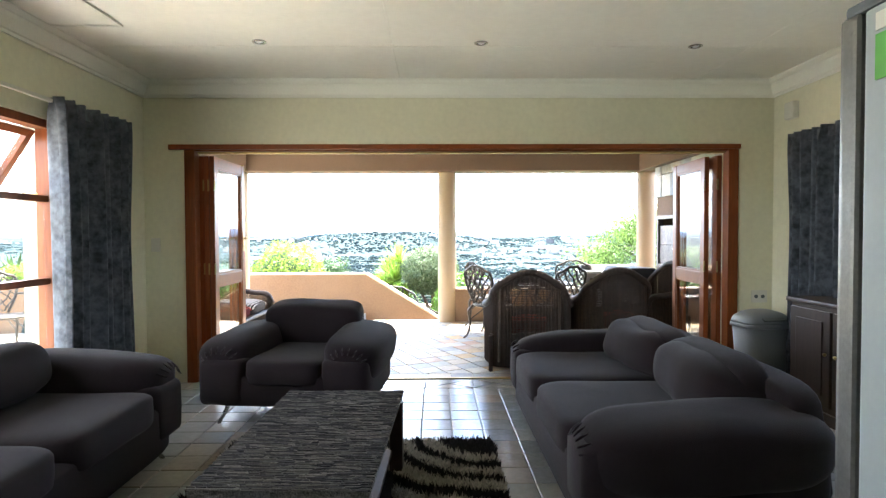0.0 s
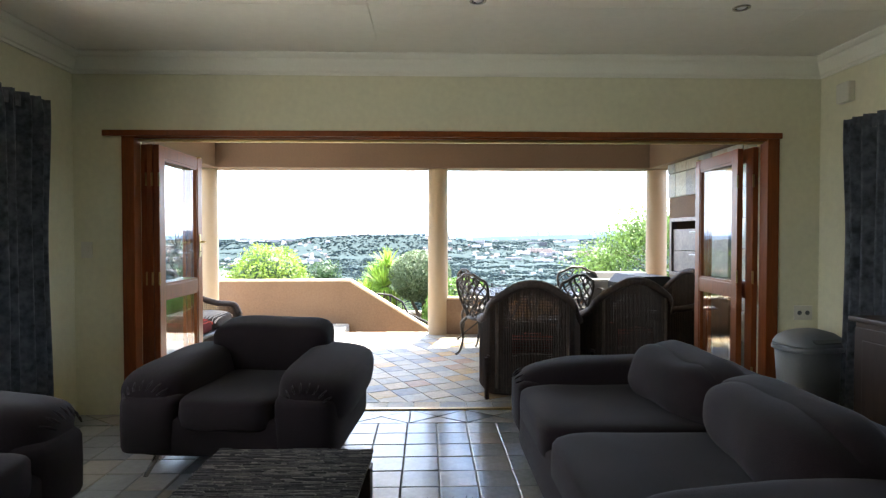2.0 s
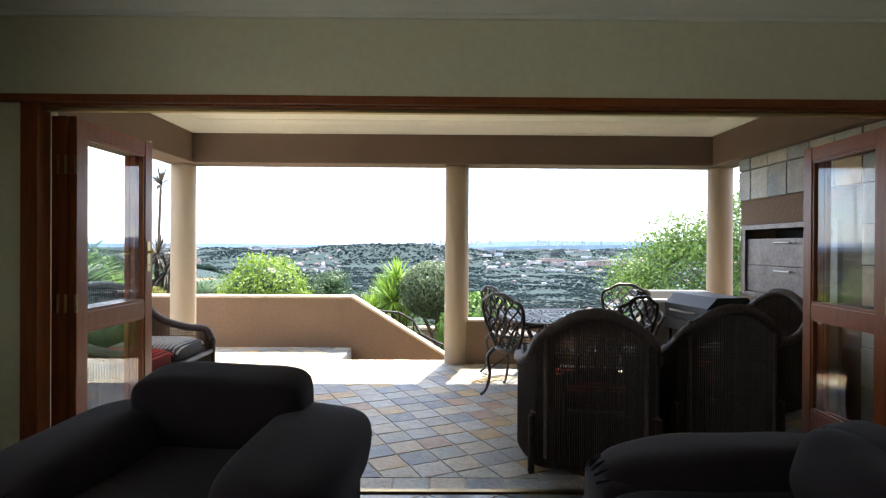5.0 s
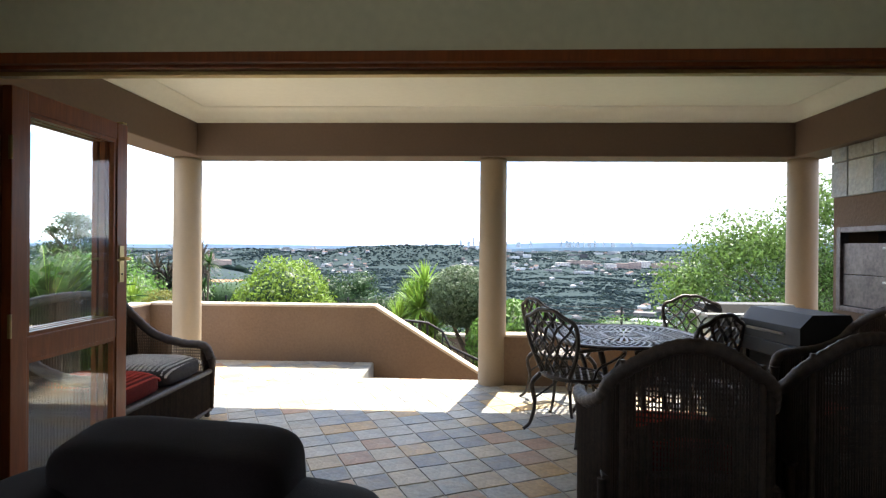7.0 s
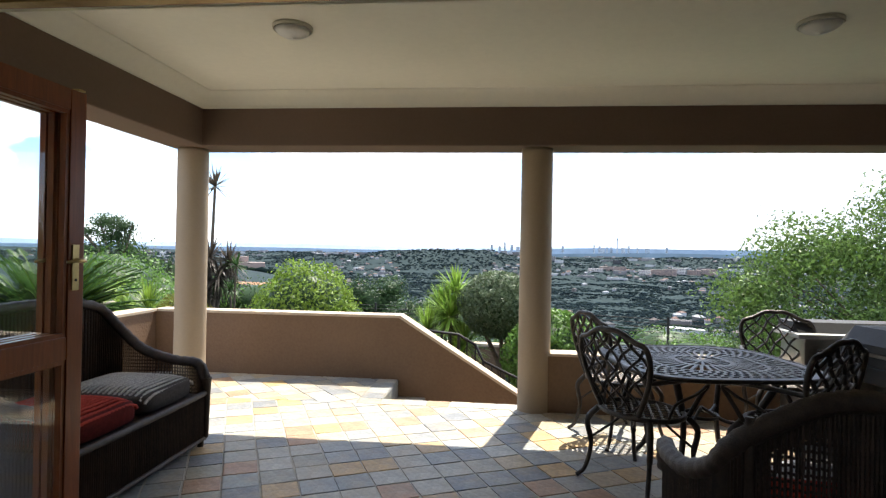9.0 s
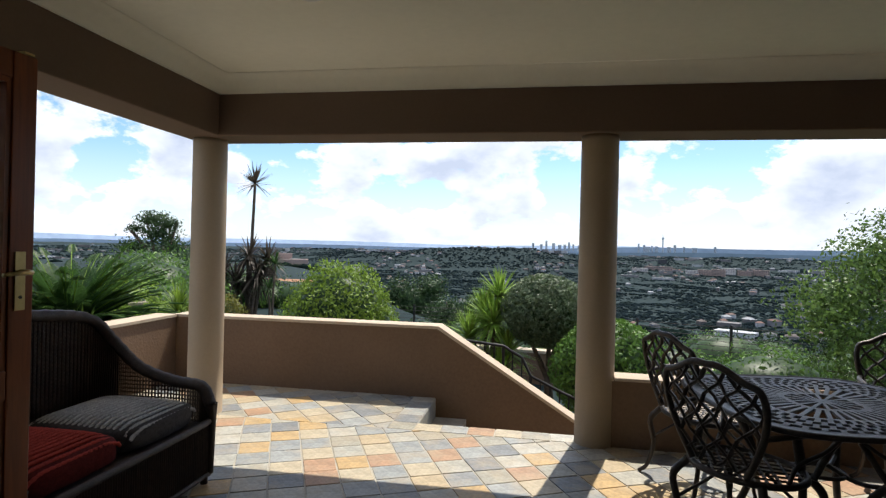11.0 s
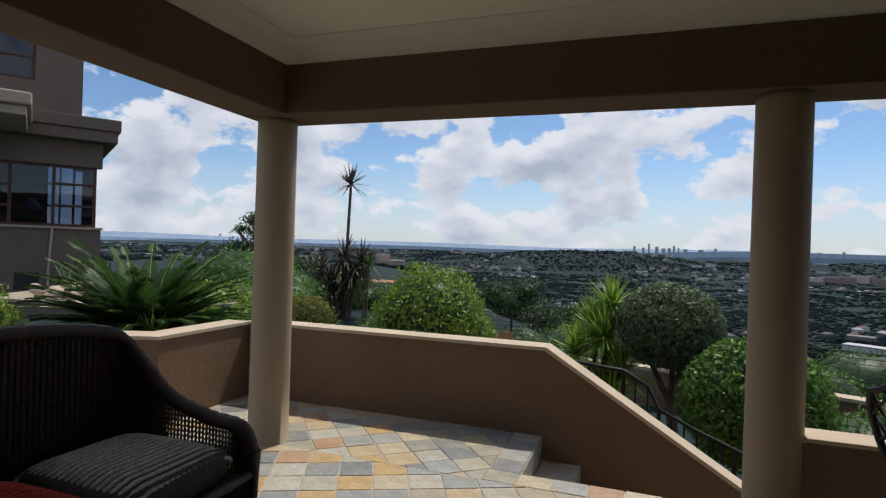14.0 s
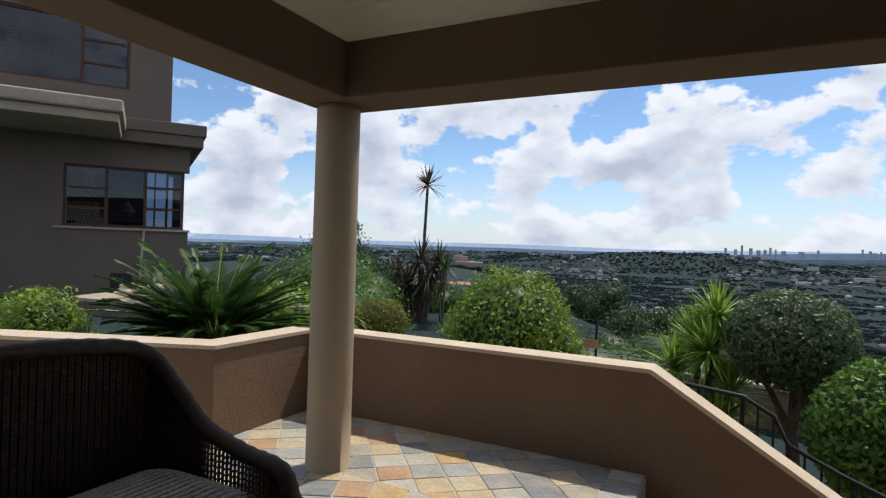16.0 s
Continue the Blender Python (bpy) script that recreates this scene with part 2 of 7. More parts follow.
M["black"] = mat("black_metal", (0.018, 0.018, 0.018), 0.6, 0.1, var=0.2)
M["white_metal"] = mat("white_metal", (0.62, 0.62, 0.60), 0.4, var=0.05)
M["fridge"] = mat("fridge_panel", (0.31, 0.34, 0.335), 0.4, var=0.03, bump=0.03)
M["fridge_door"] = mat("dark_brushed_steel", (0.20, 0.195, 0.18), 0.38, 0.85, var=0.12, scale=20, fine=120, bump=0.1)
M["steel"] = mat("brushed_steel", (0.42, 0.40, 0.37), 0.35, 0.9, var=0.12, scale=20, fine=120, bump=0.1)
M["braai"] = mat("sooty_steel", (0.15, 0.12, 0.11), 0.4, 0.6, var=0.35, scale=6, fine=40, bump=0.2)
M["plastic"] = mat("grey_plastic", (0.18, 0.195, 0.21), 0.45, var=0.05, bump=0.05)
M["plastic_dark"] = mat("dark_grey_plastic", (0.10, 0.11, 0.115), 0.45, var=0.05, bump=0.05)
M["white"] = mat("white_plastic", (0.62, 0.60, 0.52), 0.5, var=0.03, bump=0.02)
M["green_card"] = mat("green_card", (0.10, 0.36, 0.06), 0.6, var=0.05)
M["terracotta"] = mat("terracotta", (0.38, 0.19, 0.10), 0.8, var=0.15)
M["bark"] = mat("bark", (0.12, 0.09, 0.065), 0.9, var=0.35, scale=12, bump=1.0, dist=0.02)


def leafmat(name, col, spread=0.35, trans=0.35, rough=0.45):
    return mat(name, col, rough, var=0.15, scale=3, fine=30, bump=0, per_island=spread, trans=trans, spec=0.25)


M["leaf_bright"] = leafmat("bright_green_leaves", (0.19, 0.29, 0.04))
M["leaf_mid"] = leafmat("mid_green_leaves", (0.115, 0.22, 0.042))
M["leaf_open"] = leafmat("open_tree_leaves", (0.125, 0.205, 0.05), spread=0.5)
M["leaf_golden"] = leafmat("golden_leaves", (0.17, 0.165, 0.03))
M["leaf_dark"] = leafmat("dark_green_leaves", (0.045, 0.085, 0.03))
M["leaf_grey"] = leafmat("grey_green_leaves", (0.12, 0.165, 0.085))
M["leaf_cycad"] = leafmat("cycad_leaves", (0.045, 0.098, 0.024), rough=0.42)
M["leaf_yucca"] = leafmat("yucca_blades", (0.26, 0.40, 0.07), rough=0.35)
M["leaf_purple"] = leafmat("bronze_blades", (0.075, 0.06, 0.045))
M["soil"] = mat("garden_soil", (0.13, 0.10, 0.07), 0.95, var=0.3, scale=3, fine=30, bump=1.0, dist=0.03)


# ---- mesh helpers ----
def link_mesh(name, bm, material, smooth=True):
    me = bpy.data.meshes.new(name)
    bm.to_mesh(me)
    bm.free()
    if smooth:
        for p in me.polygons:
            p.use_smooth = True
    me.materials.append(material)
    return new(name, me)


def part(name, bm, material, parent, label="", smooth=False):
    ob = link_mesh(name, bm, material, smooth)
    ob.parent = parent
    return tagged(ob, label)


def thing(name, m, label, category, group=""):
    e = new(name)
    e.empty_display_size = 0.1
    e.matrix_basis = m
    return tagged(e, label, category, group)


def structure(name, bm, material, label, category, smooth=False):
    return tagged(link_mesh(name, bm, material, smooth), label, category, "", "structure")


def box(bm, x0, y0, z0, x1, y1, z1, bevel=0.0, seg=2, m=None):
    r = bmesh.ops.create_cube(bm, size=1)
    t = Matrix.Translation(((x0 + x1) / 2, (y0 + y1) / 2, (z0 + z1) / 2)) @ Matrix.Diagonal((abs(x1 - x0), abs(y1 - y0), abs(z1 - z0), 1))
    if m is not None:
        t = m @ t
    bmesh.ops.transform(bm, matrix=t, verts=r["verts"])
    if bevel:
        es = list({e for v in r["verts"] for e in v.link_edges})
        bmesh.ops.bevel(bm, geom=es, offset=bevel, segments=seg, affect="EDGES", profile=0.6)
    return bm


def boxm(*a, **k):
    return box(bmesh.new(), *a, **k)


def pillow(bm, c, size, e=0.45, nu=28, nv=18, m=None, lump=0.0, seed=0):
    """A soft rounded block: a superellipsoid of the given full size about c."""
    def f(v, k):
        return math.copysign(abs(v) ** k, v)
    rows = []
    for j in range(nv + 1):
        ph = -math.pi / 2 + math.pi * j / nv
        row = []
        for i in range(nu):
            th = 2 * math.pi * i / nu
            p = Vector((f(math.cos(ph), e) * f(math.cos(th), e), f(math.cos(ph), e) * f(math.sin(th), e), f(math.sin(ph), e)))
            p = Vector((p.x * size[0] / 2, p.y * size[1] / 2, p.z * size[2] / 2))
            if lump:
                q = p * 4 + Vector((seed, seed * 1.7, 0))
                p += Vector((noise.noise(q), noise.noise(q + Vector((9, 0, 0))), noise.noise(q + Vector((0, 9, 0))))) * lump
            p += Vector(c)
            row.append(bm.verts.new(m @ p if m is not None else p))
        rows.append(row)
    for j in range(nv):
        for i in range(nu):
            a, b, d, g = rows[j][i], rows[j][(i + 1) % nu], rows[j + 1][(i + 1) % nu], rows[j + 1][i]
            bm.faces.new((a, b, d, g))
    bmesh.ops.remove_doubles(bm, verts=rows[0] + rows[-1], dist=1e-5)
    return bm


def tube(bm, pts, r, seg=6, closed=False, cap=True, flat=1.0):
    """A rod along pts; r is one radius or one a point."""
    pts = [Vector(p) for p in pts]
    n = len(pts)
    rs = r if isinstance(r, (list, tuple)) else [r] * n
    rings, prev = [], None
    for i in range(n):
        a = pts[(i - 1) % n] if closed or i else pts[0]
        b = pts[(i + 1) % n] if closed or i < n - 1 else pts[-1]
        d = (b - a).normalized() if (b - a).length > 1e-9 else Vector((0, 0, 1))
        if prev is None:
            up = Vector((0, 0, 1)) if abs(d.z) < 0.9 else Vector((1, 0, 0))
            s = d.cross(up).normalized()
        else:
            s = (prev - d * prev.dot(d)).normalized()
        prev = s
        u = s.cross(d)
        rings.append([bm.verts.new(pts[i] + (s * math.cos(2 * math.pi * k / seg) + u * flat * math.sin(2 * math.pi * k / seg)) * rs[i]) for k in range(seg)])
    for i in range(n if closed else n - 1):
        A, B = rings[i], rings[(i + 1) % n]
        for k in range(seg):
            bm.faces.new((A[k], A[(k + 1) % seg], B[(k + 1) % seg], B[k]))
    if cap and not closed:
        bm.faces.new(rings[0]); bm.faces.new(rings[-1])
    return bm


def tubem(*a, **k):
    return tube(bmesh.new(), *a, **k)


def lathe(bm, prof, c=(0, 0, 0), seg=28):
    rings = [[bm.verts.new((c[0] + r * math.cos(2 * math.pi * k / seg), c[1] + r * math.sin(2 * math.pi * k / seg), c[2] + z)) for k in range(seg)] for r, z in prof]
    for A, B in zip(rings, rings[1:]):
        for k in range(seg):
            bm.faces.new((A[k], A[(k + 1) % seg], B[(k + 1) % seg], B[k]))
    bm.faces.new(rings[0]); bm.faces.new(rings[-1])
    return bm


def prism(bm, poly, axis, a, b):
    """A polygon of 2D points pushed along an axis from a to b. axis y: points are (x, z); z: (x, y); x: (y, z)."""
    def put(p, v):
        return {"y": (p[0], v, p[1]), "z": (p[0], p[1], v), "x": (v, p[0], p[1])}[axis]
    A = [bm.verts.new(put(p, a)) for p in poly]
    B = [bm.verts.new(put(p, b)) for p in poly]
    n = len(poly)
    bm.faces.new(A); bm.faces.new(B)
    for i in range(n):
        bm.faces.new((A[i], A[(i + 1) % n], B[(i + 1) % n], B[i]))
    bmesh.ops.recalc_face_normals(bm, faces=bm.faces)
    return bm


def sweep(bm, prof, path, closed=False):
    """A moulding: profile points (inward, up) carried along level corner points, the inside on its left."""
    n = len(path)
    rings = []
    for i in range(n):
        p = Vector(path[i])
        d0 = (Vector(path[i]) - Vector(path[i - 1])).normalized() if closed or i else None
        d1 = (Vector(path[(i + 1) % n]) - Vector(path[i])).normalized() if closed or i < n - 1 else None
        d0, d1 = d0 or d1, d1 or d0
        n0, n1 = Vector((-d0.y, d0.x, 0)), Vector((-d1.y, d1.x, 0))
        s = (n0 + n1)
        s = s / max(0.3, s.dot(n0))
        rings.append([bm.verts.new(p + s * a + Vector((0, 0, b))) for a, b in prof])
    k = len(prof)
    for i in range(n if closed else n - 1):
        A, B = rings[i], rings[(i + 1) % n]
        for j in range(k):
            bm.faces.new((A[j], A[(j + 1) % k], B[(j + 1) % k], B[j]))
    if not closed:
        bm.faces.new(rings[0]); bm.faces.new(rings[-1])
    bmesh.ops.recalc_face_normals(bm, faces=bm.faces)
    return bm


def raw(name, verts, faces, material, smooth=False):
    me = bpy.data.meshes.new(name)
    me.from_pydata(verts, [], faces)
    me.materials.append(material)
    if smooth:
        for p in me.polygons:
            p.use_smooth = True
    return new(name, me)

# ---- the room ----
RX0, RX1, RY0, RY1, RZ = -2.42, 3.14, -5.6, 4.85, 2.64     # inner faces
DX0, DX1, DZ = -2.046, 2.802, 2.09                           # the wide door opening
WY = 5.10                                                  # outer face of the door wall

bm = bmesh.new()
box(bm, RX0 - 0.25, RY1, -0.3, DX0, WY, 2.95)
box(bm, DX1, RY1, -0.3, RX1 + 0.25, WY, 2.95)
box(bm, DX0, RY1, DZ, DX1, WY, 2.95)
structure("wall_north", bm, M["wall"], "cream painted plaster wall around the wide folding door opening", "wall")
# the left wall with its window
LY0, LY1, LZ0, LZ1 = 0.6, 3.72, 0.45, 2.07
bm = bmesh.new()
box(bm, RX0 - 0.25, RY0, -0.3, RX0, LY0, 2.95)
box(bm, RX0 - 0.25, LY1, -0.3, RX0, RY1, 2.95)
box(bm, RX0 - 0.25, LY0, -0.3, RX0, LY1, LZ0)
box(bm, RX0 - 0.25, LY0, LZ1, RX0, LY1, 2.95)
structure("wall_west", bm, M["wall"], "cream painted plaster wall with a tall timber window", "wall")
# the right wall, its window behind the curtain
EY0, EY1, EZ0, EZ1 = 1.9, 3.95, 0.9, 2.02
bm = bmesh.new()
box(bm, RX1, RY0, -0.3, RX1 + 0.25, EY0, 2.95)
box(bm, RX1, EY1, -0.3, RX1 + 0.25, RY1, 2.95)
box(bm, RX1, EY0, -0.3, RX1 + 0.25, EY1, EZ0)
box(bm, RX1, EY0, EZ1, RX1 + 0.25, EY1, 2.95)
structure("wall_east", bm, M["wall"], "cream painted plaster wall with a curtained window", "wall")
structure("wall_south", boxm(RX0 - 0.25, RY0 - 0.25, -0.3, RX1 + 0.25, RY0, 2.95), M["wall"], "plain cream plastered wall closing the room", "wall")
# ceiling of boards with fine joints and a hatch
bm = bmesh.new()
JX, JY = (-0.17, 2.4), (1.2, 3.9)
xs, ys = [RX0, *JX, RX1], [RY0, *JY, RY1]
for i in range(3):
    for j in range(3):
        box(bm, xs[i] + 0.003, ys[j] + 0.003, RZ, xs[i + 1] - 0.003, ys[j + 1] - 0.003, RZ + 0.012)
box(bm, RX0, RY0, RZ + 0.014, RX1, RY1, RZ + 0.06)
structure("ceiling", bm, M["ceil"], "off-white ceiling boards with fine joints", "ceiling")
CORN = [(0, 0), (0, -0.135), (0.016, -0.135), (0.02, -0.118), (0.035, -0.112), (0.075, -0.055), (0.082, -0.035), (0.10, -0.03), (0.125, -0.012), (0.125, 0)]
structure("cornice", sweep(bmesh.new(), [(a, b - 0.001) for a, b in CORN], [(RX0, RY0, RZ), (RX1, RY0, RZ), (RX1, RY1, RZ), (RX0, RY1, RZ)], True), M["cornice"], "white moulded plaster cornice", "cornice")
# ceiling hatch: a thin board with a dark gap
bm = bmesh.new()
box(bm, -2.29, 2.32, RZ - 0.010, -1.875, 3.465, RZ - 0.002, 0.003)
tagged(link_mesh("ceiling_hatch", bm, M["ceil"], False), "flat painted ceiling hatch cover", "hatch", "", "structure")
bm = bmesh.new()
for a in ((-2.29, 3.473, -1.85, 3.497), (-2.29, 2.29, -1.85, 2.312), (-1.867, 2.312, -1.85, 3.473)):
    box(bm, a[0], a[1], RZ - 0.016, a[2], a[3], RZ - 0.001, 0.002)
structure("hatch_trim", bm, M["cornice"], "thin painted trim round the ceiling hatch", "trim")

# door frame, head trim and track
bm = bmesh.new()
box(bm, DX0 - 0.02, RY1 - 0.012, 0, DX0 + 0.07, RY1 + 0.09, DZ, 0.004)
structure("door_jamb", bm, M["wood"], "varnished reddish timber door jamb", "door frame")
bm = bmesh.new()
box(bm, DX1 - 0.07, RY1 - 0.012, 0, DX1 + 0.02, RY1 + 0.09, DZ, 0.004)
structure("door_jamb", bm, M["wood"], "varnished reddish timber door jamb", "door frame")
bm = bmesh.new()
box(bm, DX0 - 0.15, RY1 - 0.03, DZ - 0.038, DX1 + 0.03, RY1 - 0.001, DZ + 0.005, 0.004)
box(bm, DX0 + 0.001, RY1 + 0.002, DZ - 0.05, DX1 - 0.001, RY1 + 0.12, DZ - 0.002, 0.004)
structure("door_head", bm, M["wood"], "long dark varnished timber door head", "door frame")
bm = bmesh.new()
box(bm, DX0 + 0.08, RY1 + 0.035, DZ - 0.068, DX1 - 0.08, RY1 + 0.075, DZ - 0.051, 0.002)
structure("door_track", bm, M["brass"], "brassy sliding track under the door head", "door track")
bm = bmesh.new()
box(bm, DX0, RY1 + 0.05, -0.02, DX1, RY1 + 0.09, 0.012, 0.004)
structure("threshold", bm, M["brass"], "dull metal threshold strip in the floor", "threshold")


def door_leaf(name, x, y0, y1, label, handle=0):
    """A glazed leaf that stands folded open along y."""
    W, T, Z0, Z1, S = y1 - y0, 0.042, 0.015, 2.012, 0.092
    t = thing(name, pose(x, y0, 0), label, "door", "folding door leaves")
    t["kind"] = "structure"
    for n, a in (("stile", (-T / 2, 0, Z0, T / 2, S, Z1)), ("stile", (-T / 2, W - S, Z0, T / 2, W, Z1)),
                 ("top_rail", (-T / 2 + 0.002, S, Z1 - S, T / 2 - 0.002, W - S, Z1)), ("middle_rail", (-T / 2 + 0.002, S, 0.842, T / 2 - 0.002, W - S, 0.942)),
                 ("bottom_rail", (-T / 2 + 0.002, S, Z0, T / 2 - 0.002, W - S, 0.21))):
        part(n, boxm(*a, bevel=0.004), M["wood"], t)
    for z0, z1 in ((0.21, 0.842), (0.942, Z1 - S)):
        b = bmesh.new()
        for a in ((S, z0, S + 0.018, z1), (W - S - 0.018, z0, W - S, z1), (S + 0.018, z0, W - S - 0.018, z0 + 0.018), (S + 0.018, z1 - 0.018, W - S - 0.018, z1)):
            box(b, -0.014, a[0], a[1], 0.014, a[2], a[3])
        part("glazing_bead", b, M["wood"], t)
        b = bmesh.new()
        b.faces.new([b.verts.new(q) for q in ((0, S + 0.002, z0 + 0.002), (0, W - S - 0.002, z0 + 0.002), (0, W - S - 0.002, z1 - 0.002), (0, S + 0.002, z1 - 0.002))])
        g = part("pane", b, M["glass"], t, "clear glass pane")
        g.visible_shadow = False
    for z in (0.25, 1.0, 1.75):
        part("hinge", tubem([(T / 2 * (1 if x < 0 else -1), -0.006, z - 0.05), (T / 2 * (1 if x < 0 else -1), -0.006, z + 0.05)], 0.008, 8), M["brass"], t, "brass hinge knuckle", True)
    if handle:
        for s in (1, -1):
            b = bmesh.new()
            box(b, s * T / 2, W - 0.075, 1.14, s * (T / 2 + 0.006), W - 0.035, 1.34, 0.002)
            plate = part("handle_plate", b, M["brass"], t, "ornate brass handle plate")
            b = tubem([(s * (T / 2 + 0.005), W - 0.055, 1.27), (s * (T / 2 + 0.05), W - 0.055, 1.27), (s * (T / 2 + 0.055), W - 0.075, 1.273), (s * (T / 2 + 0.052), W - 0.16, 1.265)], [0.011, 0.009, 0.009, 0.007], 8)
            h = part("lever", b, M["brass"], plate, "curved brass lever", True)
            b = lathe(bmesh.new(), [(0.0001, 0), (0.006, 0), (0.006, 0.003), (0.0001, 0.003)], seg=10)
            bmesh.ops.transform(b, matrix=pose(s * (T / 2 + 0.006), W - 0.055, 1.185, 0, 90, 0), verts=b.verts)
            part("keyhole", b, M["black"], plate)
    b = boxm(-0.03, W - 0.06, Z1, 0.03, W - 0.02, Z1 + 0.009, bevel=0.003)
    part("roller", b, M["brass"], t, "brass track roller")
    return t


door_leaf("door_1", -1.875, 4.965, 5.775, "varnished glazed folding door leaf with a lever handle, open", 1)
door_leaf("door_2", -1.922, 4.955, 5.765, "varnished glazed folding door leaf, folded back")
door_leaf("door_3", -1.969, 4.965, 5.775, "varnished glazed folding door leaf, folded back")
d5 = door_leaf("door_4", 2.70, 5.04, 5.85, "varnished glazed folding door leaf, folded open beside the wall")
d5.matrix_basis = pose(2.635, 5.04, 0, 0, 0, -3.5)
door_leaf("door_5", 2.715, 4.965, 5.775, "varnished glazed folding door leaf, folded back")


def timber_window(name, x, y0, y1, z0, z1, mull, rails, label):
    t = thing(name, pose(x, 0, 0), label, "window")
    t["kind"] = "structure"
    F = 0.055
    b = bmesh.new()
    box(b, -0.05, y0, z0, 0.05, y0 + F, z1, 0.004); box(b, -0.05, y1 - F, z0, 0.05, y1, z1, 0.004)
    box(b, -0.05, y0 + F, z0, 0.05, y1 - F, z0 + F, 0.004); box(b, -0.05, y0 + F, z1 - F, 0.05, y1 - F, z1, 0.004)
    part("window_frame", b, M["wood"], t, "varnished timber frame")
    ys = [y0 + F, *mull, y1 - F]
    for m_ in mull:
        part("mullion", boxm(-0.035, m_ - 0.025, z0 + F, 0.035, m_ + 0.025, z1 - F, bevel=0.004), M["wood"], t)
    zs = [z0 + F, *rails, z1 - F]
    for i in range(len(ys) - 1):
        a = ys[i] + (0.025 if i else 0); c = ys[i + 1] - (0.025 if i < len(ys) - 2 else 0)
        for r in rails:
            part("transom", boxm(-0.034, a, r - 0.022, 0.034, c, r + 0.022, bevel=0.004), M["wood"], t)
        for j in range(len(zs) - 1):
            if j == len(zs) - 2 and name == "window_1" and i == len(ys) - 2:
                # top-hung sash, pushed open
                s = part("sash", bmesh.new(), M["wood"], t, "top-hung timber sash, pushed open")
                me = s.data
                b = bmesh.new()
                H, Wd = zs[j + 1] - zs[j] - 0.03, c - a - 0.01
                for q in ((-0.02, 0, -H, 0.02, 0.05, 0), (-0.02, Wd - 0.05, -H, 0.02, Wd, 0), (-0.019, 0.05, -0.05, 0.019, Wd - 0.05, 0), (-0.019, 0.05, -H, 0.019, Wd - 0.05, -H + 0.05)):
                    box(b, *q, bevel=0.003)
                b.to_mesh(me); b.free()
                s.matrix_basis = pose(-0.055, a + 0.005, zs[j + 1] - 0.005, 0, 33, 0)
                g = part("pane", boxm(-0.003, 0.05, -H + 0.05, 0.003, Wd - 0.05, -0.05), M["glass"], s, "clear glass pane")
                g.visible_shadow = False
                part("stay", tubem([(-0.02, c - 0.03, zs[j] + 0.03), (-0.22, c - 0.03, zs[j] + 0.10)], 0.006, 6), M["brass"], t, "brass window stay")
            else:
                g = part("pane", boxm(-0.003, a, zs[j] + (0.022 if j else 0), 0.003, c, zs[j + 1] - 0.022), M["glass"], t, "clear glass pane")
                g.visible_shadow = False
    return t


timber_window("window_1", RX0 - 0.07, LY0, LY1, LZ0, LZ1, (1.6, 2.4, 3.0), (1.0, 1.55), "tall varnished timber window with an open top sash")
timber_window("window_2", RX1 + 0.12, EY0, EY1, EZ0, EZ1, (2.6, 3.3), (1.5,), "varnished timber window behind a curtain")
structure("window_sill", boxm(RX0 - 0.24, LY0, LZ0 - 0.03, RX0 + 0.05, LY1, LZ0 - 0.001, bevel=0.006), M["cornice"], "white painted inner window sill", "sill")

# ---- the patio ----
PX0, PX1, PBY0, PBY1 = -2.61, 3.13, 8.15, 8.50          # inner faces of the side beams, faces of the front beam
BZ, PZ = 2.228, 2.678
bm = bmesh.new()
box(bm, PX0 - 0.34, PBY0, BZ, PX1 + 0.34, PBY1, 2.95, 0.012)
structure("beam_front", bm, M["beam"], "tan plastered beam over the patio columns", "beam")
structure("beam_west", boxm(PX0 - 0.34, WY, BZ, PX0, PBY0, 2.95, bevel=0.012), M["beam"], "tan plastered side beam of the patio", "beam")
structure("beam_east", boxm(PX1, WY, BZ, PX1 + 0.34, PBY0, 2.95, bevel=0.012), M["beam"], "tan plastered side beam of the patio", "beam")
structure("patio_ceiling", boxm(PX0, WY, PZ, PX1, PBY0, PZ + 0.05), M["patio_ceil"], "smooth off-white patio ceiling", "ceiling")
COVE = [(0, 0), (0, -0.125), (0.012, -0.125), (0.014, -0.112), (0.03, -0.09), (0.06, -0.045), (0.10, -0.014), (0.135, -0.003), (0.135, 0)]
structure("patio_cornice", sweep(bmesh.new(), [(a, b - 0.001) for a, b in COVE], [(PX0, WY, PZ), (PX1, WY, PZ), (PX1, PBY0, PZ), (PX0, PBY0, PZ)], True), M["patio_ceil"], "off-white coved patio cornice", "cornice", True)
structure("patio_roof", boxm(PX0 - 0.6, WY - 11.2, 2.951, PX1 + 0.6, PBY1 + 0.25, 3.12, bevel=0.01), M["out"], "plastered flat roof slab", "roof")


def column(x):
    b = lathe(bmesh.new(), [(0.137, 0), (0.1365, 0.4), (0.134, 1.6), (0.133, BZ - 0.03), (0.133, BZ)], (x, 8.315, 0), 40)
    structure("column", b, M["column"], "round cream plastered patio column", "column", True)


for x in (-2.782, 0.309, 3.30):
    column(x)

# low wall, its coping, and the walls beyond
structure("low_wall", boxm(0.40, 8.24, -1.6, 3.6, 8.42, 0.475, bevel=0.006), M["out"], "low tan plastered parapet between columns", "wall")
structure("coping", boxm(0.44, 8.225, 0.476, 3.6, 8.435, 0.50, bevel=0.008), M["out_cap"], "coping of the low parapet, sunlight put into its colour", "coping")
WF = 9.23                                               # front face of the stair wall
prof = [(-3.92, -1.8), (3.2, -1.8), (3.2, -1.2), (1.95, -1.2), (-1.02, 0.640), (-3.92, 0.640)]
